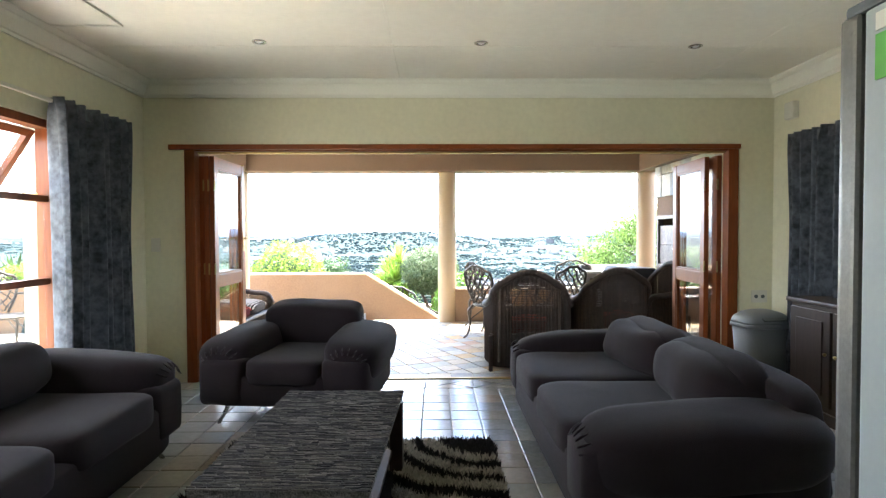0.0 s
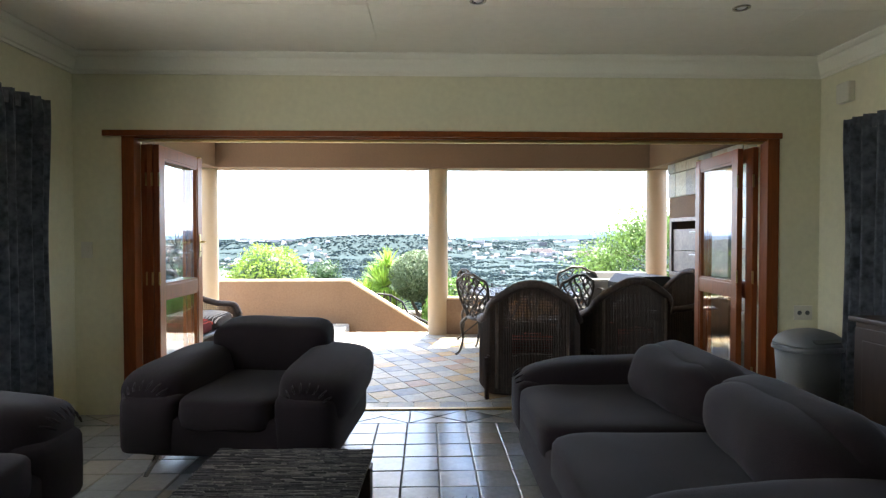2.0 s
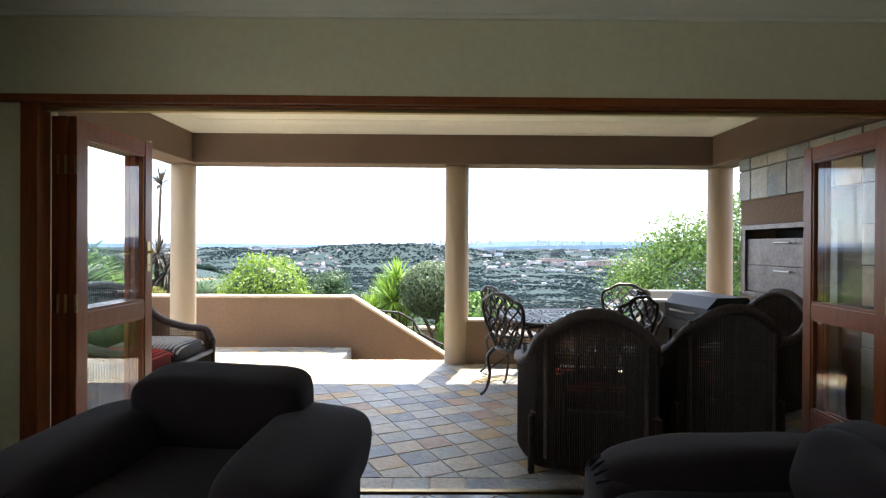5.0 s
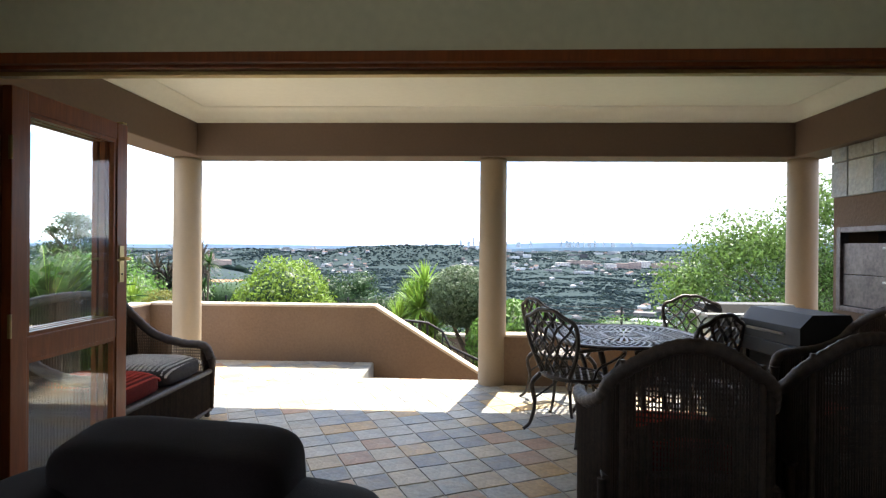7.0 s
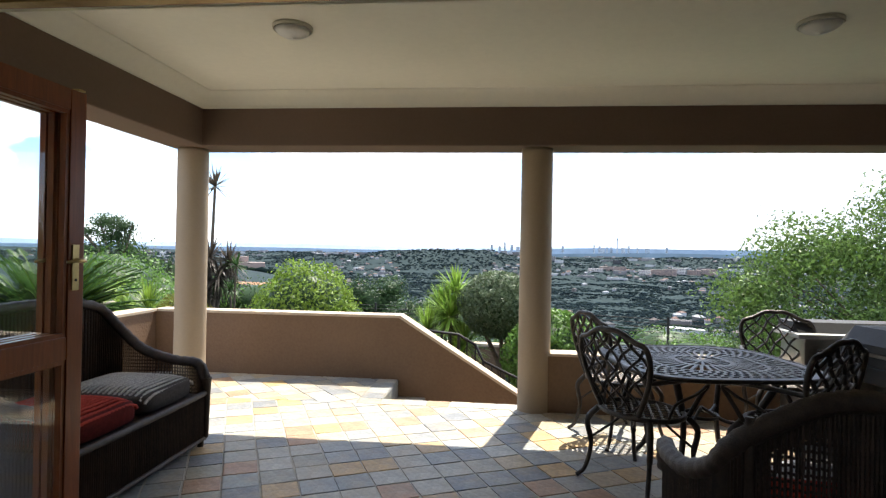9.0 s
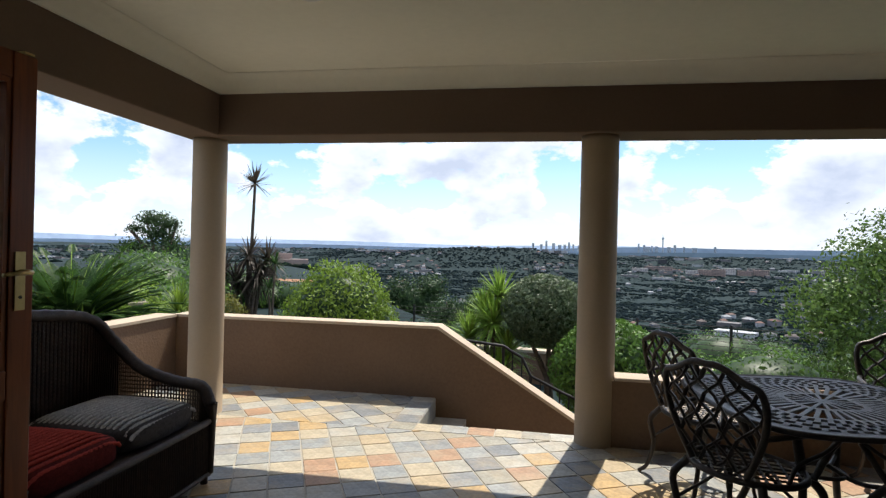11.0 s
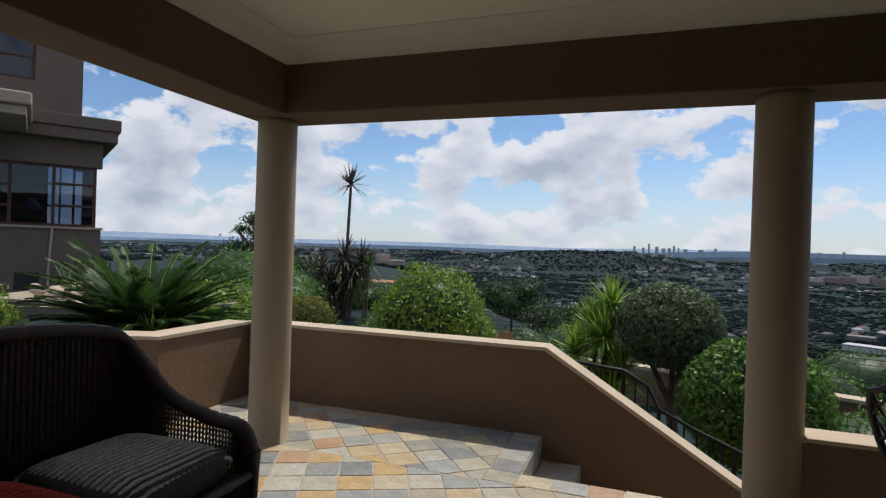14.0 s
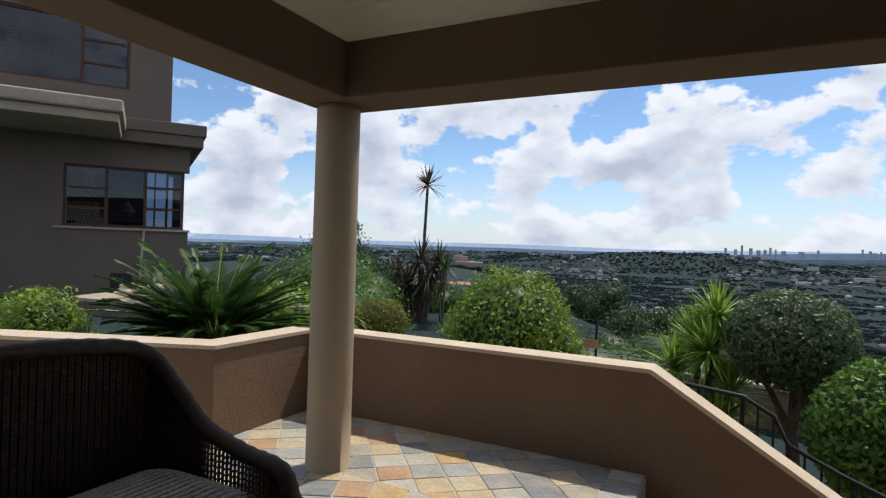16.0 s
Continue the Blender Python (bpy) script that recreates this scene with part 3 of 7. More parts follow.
structure("stair_wall", prism(bmesh.new(), prof, "y", WF, WF + 0.19), M["out"], "tan plastered patio wall that slopes down along the stair", "wall")
cop = [(-3.7, 0.641), (-1.02, 0.641), (1.95, -1.199), (1.95, -1.172), (-1.01, 0.667), (-3.7, 0.667)]
structure("stair_wall_coping", prism(bmesh.new(), cop, "y", WF - 0.015, WF + 0.205), M["out_cap"], "coping on the sloping wall, painted pale as if sunlit", "coping")
structure("side_wall", prism(bmesh.new(), [(-3.68, WF - 0.01), (-3.68, 8.21), (-5.30, 7.545), (-8.0, 6.6), (-8.0, 6.82), (-5.38, 7.74), (-3.88, 8.35), (-3.88, WF - 0.01)], "z", -0.6, 0.640), M["out"], "rough tan plastered low garden wall with a bend", "wall")
structure("side_wall_coping", prism(bmesh.new(), [(-3.665, WF - 0.017), (-3.665, 8.20), (-5.29, 7.53), (-8.0, 6.585), (-8.0, 6.835), (-5.39, 7.757), (-3.895, 8.362), (-3.895, WF - 0.017)], "z", 0.641, 0.667), M["out_cap"], "coping on the garden wall, its sunlit paleness painted on", "coping")

# floors under the tiles
structure("floor", boxm(RX0, RY0, -0.2, RX1, RY1 + 0.07, -0.006), M["grout_room"], "grout bed of the room's tiled floor", "floor")
structure("terrace", prism(bmesh.new(), [(-8.0, -3.0), (RX0 - 0.25, -3.0), (RX0 - 0.25, WY - 0.01), (DX0, WY - 0.01), (DX0, RY1 + 0.07), (DX1, RY1 + 0.07), (DX1, WY - 0.01), (3.6, WY - 0.01), (3.6, 8.45), (-1.03, 8.45), (-1.03, WF), (-3.68, WF), (-3.68, 8.2), (-8.0, 6.58)], "z", -0.25, -0.0025), M["grout"], "grout bed of the slate terrace", "terrace floor")
structure("terrace_base", prism(bmesh.new(), [(-3.68, 5.2), (3.58, 5.2), (3.58, 8.23), (0.2, 8.23), (0.2, 8.44), (-1.04, 8.44), (-1.04, WF - 0.005), (-3.68, WF - 0.005)], "z", -1.75, -0.251), M["out"], "plastered base of the terrace", "terrace base")
# the stair down along the sloping wall
structure("stair_riser", boxm(-1.028, 8.452, -0.24, -1.020, WF - 0.004, -0.004), M["slate"], "brown slate riser at the edge of the landing", "riser")
for i in range(7):
    structure("stair_step", boxm(-1.018 + 0.285 * i, 8.455, -1.75, -1.018 + 0.285 * (i + 1), WF - 0.005, -0.172 * (i + 1), bevel=0.004), M["slate"], "slate covered step of the garden stair", "step")

# the right-hand wall of the patio: slate cladding round a built-in braai
BX = 3.20
BY0, BY1, BZ1 = 6.25, 7.63, 1.545
bm = bmesh.new()
box(bm, BX + 0.03, WY, 0, BX + 0.75, BY0, BZ - 0.001)
box(bm, BX + 0.03, BY1, 0, BX + 0.75, 7.73, BZ - 0.001)
box(bm, BX + 0.03, BY0, BZ1, BX + 0.75, BY1, BZ - 0.001)
box(bm, BX + 0.70, BY0, 0, BX + 0.75, BY1, BZ1)
structure("wall_braai", bm, M["out"], "plastered wall that holds the built-in barbecue", "wall")

# ---- seating in the room ----
def soft_seat(name, m, w, d, seats, label, category, group, arms=0.25, seed=0, ah=0.415, back=0.0):
    """A plump upholstered seat: w along x, front towards -y, its back at +y."""
    t = thing(name, m, label, category, group)
    # base, slung low, on bent metal legs
    b = bmesh.new()
    lo = 0.13 if seats == 1 else 0.055
    pillow(b, (0, 0, (lo + 0.36) / 2), (w - 0.08, d - 0.04, 0.36 - lo), 0.2, 40, 14)
    part("base", b, M["sofa"], t, smooth=True)
    iw = w - 2 * arms
    for i in range(seats):
        cx = -iw / 2 + iw * (i + 0.5) / seats
        b = bmesh.new()
        pillow(b, (cx, -0.10, 0.365), (iw / seats - 0.008, d - 0.20, 0.19), 0.30, 36, 16, lump=0.010, seed=seed + i)
        part("seat_cushion", b, M["sofa"], t, smooth=True)
    for i in range(seats):
        cx = -iw / 2 + iw * (i + 0.5) / seats
        if seats == 1:
            b = bmesh.new()
            mm = pose(cx, d / 2 - 0.17, 0.57, 10, 0, 0)
            pillow(b, (0, 0, 0), (iw + 0.20, 0.29, 0.40), 0.38, 40, 22, mm, 0.010, seed + 3 + i)
            part("back_cushion", b, M["sofa"], t, "tall square back cushion", True)
            continue
        b = bmesh.new()
        mm = pose(cx, d / 2 - 0.20, 0.53, 14, 0, 0)
        pillow(b, (0, 0.03, -0.02), (iw / seats + 0.03, 0.20, 0.42), 0.42, 34, 18, mm, 0.012, seed + 3 + i)
        part("back_cushion", b, M["sofa"], t, smooth=True)
        b = bmesh.new()
        mm = pose(cx, d / 2 - 0.16, 0.535 + back, -9, 0, (3, -4)[i % 2])
        pillow(b, (0, -0.02, 0.0), (iw / seats + 0.06, 0.50, 0.31), 0.60, 48, 30, mm, 0.03, seed + 7 + i)
        part("head_cushion", b, M["sofa"], t, "plump rolled head cushion", True)
    for s in (-1, 1):
        b = bmesh.new()
        mm = pose(s * (w / 2 - arms / 2 + 0.01), 0.0, ah, 3, s * 7, 0)
        pillow(b, (0, 0.02, 0.0), (arms + 0.13, d - 0.04, 0.31), 0.55, 34, 22, mm, 0.010, seed + 11 + s)
        arm = part("arm_pad", b, M["sofa"], t, "rounded overstuffed arm", True)
        b = bmesh.new()
        pillow(b, (s * (w / 2 - arms / 2 - 0.01), -0.01, 0.30), (arms + 0.05, d - 0.04, 0.34), 0.24, 28, 14)
        part("arm_side", b, M["sofa"], t, smooth=True)
        # gathered pleats at the arm's front
        b = bmesh.new()
        for k in range(7):
            a = radians(-60 + 20 * k)
            p0 = mm @ Vector((math.sin(a) * 0.10, -d / 2 + 0.012, math.cos(a) * 0.075))
            p1 = mm @ Vector((math.sin(a) * 0.145, -d / 2 + 0.06, math.cos(a) * 0.115))
            tube(b, [p0, p0.lerp(p1, 0.5) + Vector((0, -0.004, 0)), p1], [0.004, 0.007, 0.003], 6)
        tagged(part("gathering", b, M["sofa"], arm, "gathered pleats", True), kind="stuff")
    b = bmesh.new()
    mm = pose(0, d / 2 - 0.06, 0.40, 8, 0, 0)
    pillow(b, (0, 0, 0), ((iw + 0.06 if seats == 1 else w - 0.16), 0.16, 0.55), 0.25, 40, 14, mm)
    part("backrest", b, M["sofa"], t, smooth=True)
    for sx in (-1, 1):
        for sy in (-1, 1):
            x, y = sx * (w / 2 - 0.16), sy * (d / 2 - 0.16)
            b = tubem([(x, y, 0.16), (x + sx * 0.015, y + sy * 0.02, 0.09), (x + sx * 0.05, y + sy * 0.07, 0.0)], [0.022, 0.016, 0.012], 8)
            part("leg", b, M["chrome"], t, "short splayed metal leg", True)
    return t


soft_seat("armchair", pose(-0.868, 4.10, 0, 0, 0, -5), 1.17, 0.98, 1, "dark plum velour armchair with fat rounded arms", "armchair", "plum lounge suite", 0.30, 1, 0.45)
soft_seat("sofa", pose(1.22, 3.13, 0, 0, 0, -90), 2.18, 1.06, 2, "dark plum velour two-seat sofa facing the coffee table", "sofa", "plum lounge suite", 0.28, 21)
soft_seat("sofa", pose(-1.87, 2.17, 0, 0, 0, 90), 2.16, 0.98, 2, "dark plum velour two-seat sofa under the window", "sofa", "plum lounge suite", 0.28, 41, 0.48, 0.05)

# coffee table under a woven cloth
ct = thing("coffee_table", pose(-0.39, 2.34, 0, 0, 0, -2.2), "dark low coffee table on the shaggy rug", "table")
part("tabletop", boxm(-0.30, -0.585, 0.40, 0.30, 0.585, 0.438, bevel=0.006), M["wood_dark"], ct)
part("apron", boxm(-0.27, -0.55, 0.31, 0.27, 0.55, 0.399, bevel=0.004), M["wood_dark"], ct)
for sx in (-1, 1):
    for sy in (-1, 1):
        part("leg", boxm(sx * 0.28 - 0.035, sy * 0.56 - 0.035, 0.03, sx * 0.28 + 0.035, sy * 0.56 + 0.035, 0.399, bevel=0.005), M["wood_dark"], ct)
part("shelf", boxm(-0.26, -0.54, 0.12, 0.26, 0.54, 0.145, bevel=0.004), M["wood_dark"], ct)


def woven_cloth():
    t = thing("table_cloth", pose(-0.39, 2.34, 0.440, 0, 0, -2.2), "grey and black hand-woven rag cloth on the coffee table", "tablecloth")
    rnd = random.Random(5)
    v, f = [], []
    ny = 230
    for j in range(ny):
        y = -0.61 + 1.22 * j / ny
        w = 1.22 / ny
        x = -0.315 + rnd.uniform(-0.006, 0.006)
        while x < 0.315:
            l = rnd.uniform(0.02, 0.11)
            x1 = min(0.318, x + l)
            h = rnd.uniform(0.001, 0.007)
            n = len(v)
            v += [(x, y, 0), (x1, y, 0), (x1, y + w, 0), (x, y + w, 0), (x + 0.004, y + w * 0.2, h), (x1 - 0.004, y + w * 0.2, h), (x1 - 0.004, y + w * 0.8, h), (x + 0.004, y + w * 0.8, h)]
            f += [(n + 4, n + 5, n + 6, n + 7), (n, n + 1, n + 5, n + 4), (n + 1, n + 2, n + 6, n + 5), (n + 2, n + 3, n + 7, n + 6), (n + 3, n, n + 4, n + 7)]
            x = x1
    mm = mat("rag_strips", (0.1, 0.1, 0.1), 0.95, var=0.3, scale=60, fine=200, bump=0.6, spec=0.1, hue=("island", [(0.030, 0.029, 0.029), (0.085, 0.077, 0.07), (0.045, 0.042, 0.040), (0.13, 0.118, 0.105), (0.034, 0.032, 0.033), (0.062, 0.056, 0.053)]))
    o = raw("strips", v, f, mm); o.parent = t
    tagged(o, "grey, cream and black rag strips", kind="stuff")
    part("skirt", boxm(-0.312, -0.605, -0.03, 0.312, 0.605, 0.001, bevel=0.004), M["cloth"], t)


woven_cloth()


def shaggy_rug():
    """Tufts of yarn; cream curves sweep over black."""
    t = thing("rug", pose(-0.32, 2.42, 0.0), "black shaggy rug with cream curved stripes", "rug")
    part("backing", boxm(-0.80, -1.0, -0.001, 0.80, 0.93, 0.012, bevel=0.004), M["rug_dark"], t)
    rnd = random.Random(9)
    sets = {"rug_dark": ([], []), "rug_light": ([], [])}
    for k in range(26000):
        x, y = rnd.uniform(-0.80, 0.80), rnd.uniform(-1.0, 0.93)
        if -0.36 < x < 0.23 and -0.6 < y < 0.40:
            continue
        r = math.hypot(x - 0.76, y - 0.95) + 0.035 * noise.noise(Vector((x * 4, y * 4, 0)))
        key = "rug_light" if any(abs(r - c) < w for c, w in ((0.34, 0.045), (0.51, 0.048), (0.69, 0.055), (0.90, 0.055), (1.12, 0.06), (1.36, 0.06))) else "rug_dark"
        v, f = sets[key]
        n = len(v)
        a = rnd.uniform(0, 6.28); h = rnd.uniform(0.022, 0.04); s = 0.008
        dx, dy = math.cos(a) * s, math.sin(a) * s
        tx, ty = x + rnd.uniform(-0.02, 0.02), y + rnd.uniform(-0.02, 0.02)
        v += [(x - dx, y - dy, 0.011), (x + dx, y + dy, 0.011), (x - dy, y + dx, 0.011), (tx, ty, 0.011 + h)]
        f += [(n, n + 1, n + 3), (n + 1, n + 2, n + 3), (n + 2, n, n + 3)]
    for key, (v, f) in sets.items():
        o = raw("pile", v, f, M[key]); o.parent = t
        tagged(o, "black shaggy pile" if key == "rug_dark" else "cream shaggy pile", kind="stuff")


shaggy_rug()


def curtain(y0, y1, x, z0, z1, s, label, lean=0.0):
    """Gathered cloth along y near a wall; s: the way it bulges into the room."""
    t = thing("curtain", pose(x, 0, 0), label, "curtain", "patterned curtains")
    v, f = [], []
    nu, nv = 150, 24
    for j in range(nv + 1):
        k = j / nv
        z = z0 + (z1 - z0) * k
        top = max(0.0, (z - (z1 - 0.10)) / 0.10)
        for i in range(nu + 1):
            u = i / nu
            squeeze = 1 - 0.10 * math.sin(math.pi * min(1, k * 1.1)) * 0.6
            y = (y0 + y1) / 2 + (y1 - y0) * (u - 0.5) * squeeze + lean * (1 - k)
            ph = u * 7 * 2 * math.pi + 1.3 * math.sin(u * 8) + 0.5 * math.sin(k * 2.5 + u * 5)
            amp = (0.062 + 0.020 * math.sin(u * 17)) * (1 - 0.45 * top)
            px = s * (amp * math.sin(ph) + 0.008 * math.sin(ph * 3.1 + k * 4) * (1 + 2 * top))
            v.append((px, y + 0.012 * math.cos(ph), z))
    for j in range(nv):
        for i in range(nu):
            a = j * (nu + 1) + i
            f.append((a, a + 1, a + nu + 2, a + nu + 1))
    o = raw("cloth", v, f, M["curtain"], True)
    o.parent = t
    so = o.modifiers.new("thick", "SOLIDIFY"); so.thickness = 0.003
    b = boxm(-0.012, min(y0, y1) + 0.02, z1 - 0.09, 0.012, max(y0, y1) - 0.02, z1 - 0.02)
    part("heading_tape", b, M["curtain"], t)
    return t


curtain(3.52, 4.38, RX0 + 0.105, 0.04, 2.2, 1, "blue-grey mottled curtain gathered beside the window")
curtain(3.62, 4.42, RX1 - 0.10, 0.10, 2.11, -1, "blue-grey mottled curtain gathered beside the cabinet")
for x, y0, y1, z in ((RX0 + 0.06, 0.9, 4.42, 2.18), (RX1 - 0.06, 1.6, 4.44, 2.09)):
    rail = thing("curtain_rail", pose(0, 0, 0), "thin white curtain rail on the wall", "curtain rail")
    part("rail", boxm(x - 0.012, y0, z - 0.012, x + 0.012, y1, z + 0.012, bevel=0.003), M["white"], rail)
    for yy in (y0 + 0.1, (y0 + y1) / 2, y1 - 0.1):
        wx = RX0 if x < 0 else RX1
        part("bracket", boxm(min(x, wx), yy - 0.01, z - 0.008, max(x, wx), yy + 0.01, z + 0.008), M["white"], rail)


def downlight(x, y):
    t = thing("downlight", pose(x, y, RZ), "recessed round chrome downlight in the ceiling, off", "downlight", "ceiling downlights")
    part("ring", lathe(bmesh.new(), [(0.030, -0.002), (0.034, -0.008), (0.048, -0.006), (0.050, -0.001), (0.048, 0.0), (0.030, 0.0)], seg=28), M["chrome"], t, "chrome trim ring", True)
    part("bulb", lathe(bmesh.new(), [(0.0001, -0.010), (0.012, -0.009), (0.022, -0.004), (0.0295, 0.0), (0.0001, 0.0)], seg=20), M["white_metal"], t, "frosted lamp face", True)


for x, y in ((-1.085, 3.80), (0.453, 3.82), (1.985, 3.88), (-1.085, 1.4), (0.45, 1.4), (1.985, 1.4)):
    downlight(x, y)

# pedal bin with a swing lid
b_ = thing("waste_bin", pose(2.86, 4.54, 0, 0, 0, 8), "grey plastic waste bin with a dark swing lid", "bin")


def oval_loft(rows):
    """Rings of a rounded oblong: (z, half width, half depth)."""
    b, rings, n = bmesh.new(), [], 32
    for z, w, d in rows:
        ring = []
        for k in range(n):
            a = 2 * math.pi * k / n
            c, q = math.cos(a), math.sin(a)
            ring.append(b.verts.new((w * math.copysign(abs(c) ** 0.5, c), d * math.copysign(abs(q) ** 0.5, q), z)))
        rings.append(ring)
    for p, q in zip(rings, rings[1:]):
        for k in range(n):
            b.faces.new((p[k], p[(k + 1) % n], q[(k + 1) % n], q[k]))
    b.faces.new(rings[0][::-1]); b.faces.new(rings[-1])
    return b


part("body", oval_loft([(0.0, 0.155, 0.125), (0.015, 0.162, 0.132), (0.52, 0.20, 0.15)]), M["plastic"], b_, smooth=True)
part("rim", oval_loft([(0.521, 0.205, 0.155), (0.525, 0.217, 0.166), (0.55, 0.217, 0.166), (0.556, 0.21, 0.16)]), M["plastic"], b_, smooth=True)
part("lid", oval_loft([(0.557, 0.212, 0.161), (0.575, 0.21, 0.16), (0.61, 0.19, 0.145), (0.645, 0.14, 0.11), (0.665, 0.07, 0.055), (0.67, 0.02, 0.015)]), M["plastic"], b_, "domed swing lid", True)
part("flap", boxm(-0.10, -0.09, 0.0, 0.10, 0.05, 0.012, bevel=0.004, m=pose(0, -0.09, 0.624, 25, 0, 0)), M["plastic_dark"], b_, "dark swing flap")

# cabinet by the right wall
cb = thing("cabinet", pose(3.0, 3.55, 0), "dark wooden cabinet standing against the wall", "cabinet")
part("body", boxm(-0.22, -0.45, 0.08, 0.13, 0.45, 0.80, bevel=0.004), M["wood_dark"], cb)
part("top", boxm(-0.25, -0.48, 0.801, 0.135, 0.48, 0.835, bevel=0.01), M["wood_dark"], cb)
part("plinth", boxm(-0.24, -0.47, 0, 0.132, 0.47, 0.079, bevel=0.006), M["wood_dark"], cb)
for s in (-1, 1):
    d = part("door", boxm(-0.24, s * 0.225 - 0.21, 0.12, -0.221, s * 0.225 + 0.21, 0.77, bevel=0.004), M["wood_dark"], cb)
    part("door_panel", boxm(-0.248, s * 0.225 - 0.14, 0.19, -0.2405, s * 0.225 + 0.14, 0.70, bevel=0.004), M["wood_dark"], d)
    part("knob", lathe(bmesh.new(), [(0.004, 0), (0.012, 0.01), (0.012, 0.02), (0.001, 0.024)], (-0.25, s * 0.05, 0.47), 10), M["brass"], d, "small brass knob", True)

# fridge at the edge of the kitchen
fr = thing("fridge", pose(1.008, 0.42, 0), "tall silver-grey fridge with papers held to its side", "fridge")
part("body", boxm(0, 0, 0.03, 0.62, 0.575, 1.76, bevel=0.008), M["fridge"], fr)
for z0, z1 in ((0.05, 0.60), (0.615, 1.765)):
    dr_ = part("door", boxm(-0.004, 0.585, z0, 0.624, 0.645, z1, bevel=0.016, seg=3), M["fridge_door"], fr, "brushed metal fridge door")
    part("handle", boxm(0.05, 0.66, z0 + 0.12, 0.075, 0.68, min(z1 - 0.1, z0 + 0.5), bevel=0.006), M["steel"], dr_)
part("hinge_cap", boxm(0.0, 0.50, 1.761, 0.09, 0.63, 1.785, bevel=0.006), M["plastic_dark"], fr)
for sx in (0.05, 0.52):
    part("foot", boxm(sx, 0.05, 0, sx + 0.05, 0.1, 0.031), M["plastic_dark"], fr)
pp = thing("notice_card", pose(1.0065, 0.83, 1.61), "green card with pale lines on the fridge side", "card")
part("sheet", boxm(-0.003, 0.0, 0, 0, 0.13, 0.09), M["green_card"], pp)
for i in range(4):
    part("print", boxm(-0.004, 0.02, 0.014 + i * 0.02, -0.0031, 0.02 + (0.07, 0.05, 0.08, 0.06)[i], 0.022 + i * 0.02), M["white"], pp, "pale line of print")
pp = thing("notice_card", pose(1.0065, 0.84, 1.708), "pale printed card on the fridge side", "card")
part("sheet", boxm(-0.003, 0, 0, 0, 0.12, 0.035), M["white"], pp)
part("print", boxm(-0.004, 0.015, 0.012, -0.0031, 0.09, 0.022), M["plastic_dark"], pp, "dark line of print")

# small fittings on the walls
al = thing("alarm_box", pose(RX1, 4.56, 2.33), "small cream sensor box high on the wall", "alarm box")
part("case", boxm(-0.055, -0.06, -0.07, -0.001, 0.06, 0.07, bevel=0.01, seg=3), M["white"], al)
sw = thing("light_switch", pose(-2.325, RY1, 1.22), "white light switch plate on the wall", "switch")
part("plate", boxm(-0.04, -0.010, -0.06, 0.04, -0.001, 0.06, bevel=0.004), M["white"], sw)
part("rocker", boxm(-0.014, -0.015, -0.02, 0.014, -0.0101, 0.02, bevel=0.002), M["white"], sw)
so = thing("wall_socket", pose(3.02, RY1, 0.74), "white double wall socket", "socket")
part("plate", boxm(-0.07, -0.010, -0.055, 0.07, -0.001, 0.055, bevel=0.004), M["white"], so)
for s in (-0.03, 0.03):
    part("outlet", lathe(bmesh.new(), [(0.0001, 0), (0.017, 0), (0.017, 0.003), (0.0001, 0.003)], seg=12), M["plastic_dark"], so).matrix_basis = pose(s, -0.0101, 0, 90, 0, 0)

# ---- wicker seating on the patio ----
def smooth_path(pts, n):
    """Catmull-Rom through pts, n steps a span."""
    P = [Vector(p) for p in pts]
    P = [P[0] * 2 - P[1]] + P + [P[-1] * 2 - P[-2]]
    out = []
    for i in range(1, len(P) - 2):
        for k in range(n):
            t = k / n
            a, b, c, d = P[i - 1], P[i], P[i + 1], P[i + 2]
            out.append(0.5 * ((2 * b) + (c - a) * t + (2 * a - 5 * b + 4 * c - d) * t * t + (3 * b - a - 3 * c + d) * t ** 3))
    return out + [P[-2]]


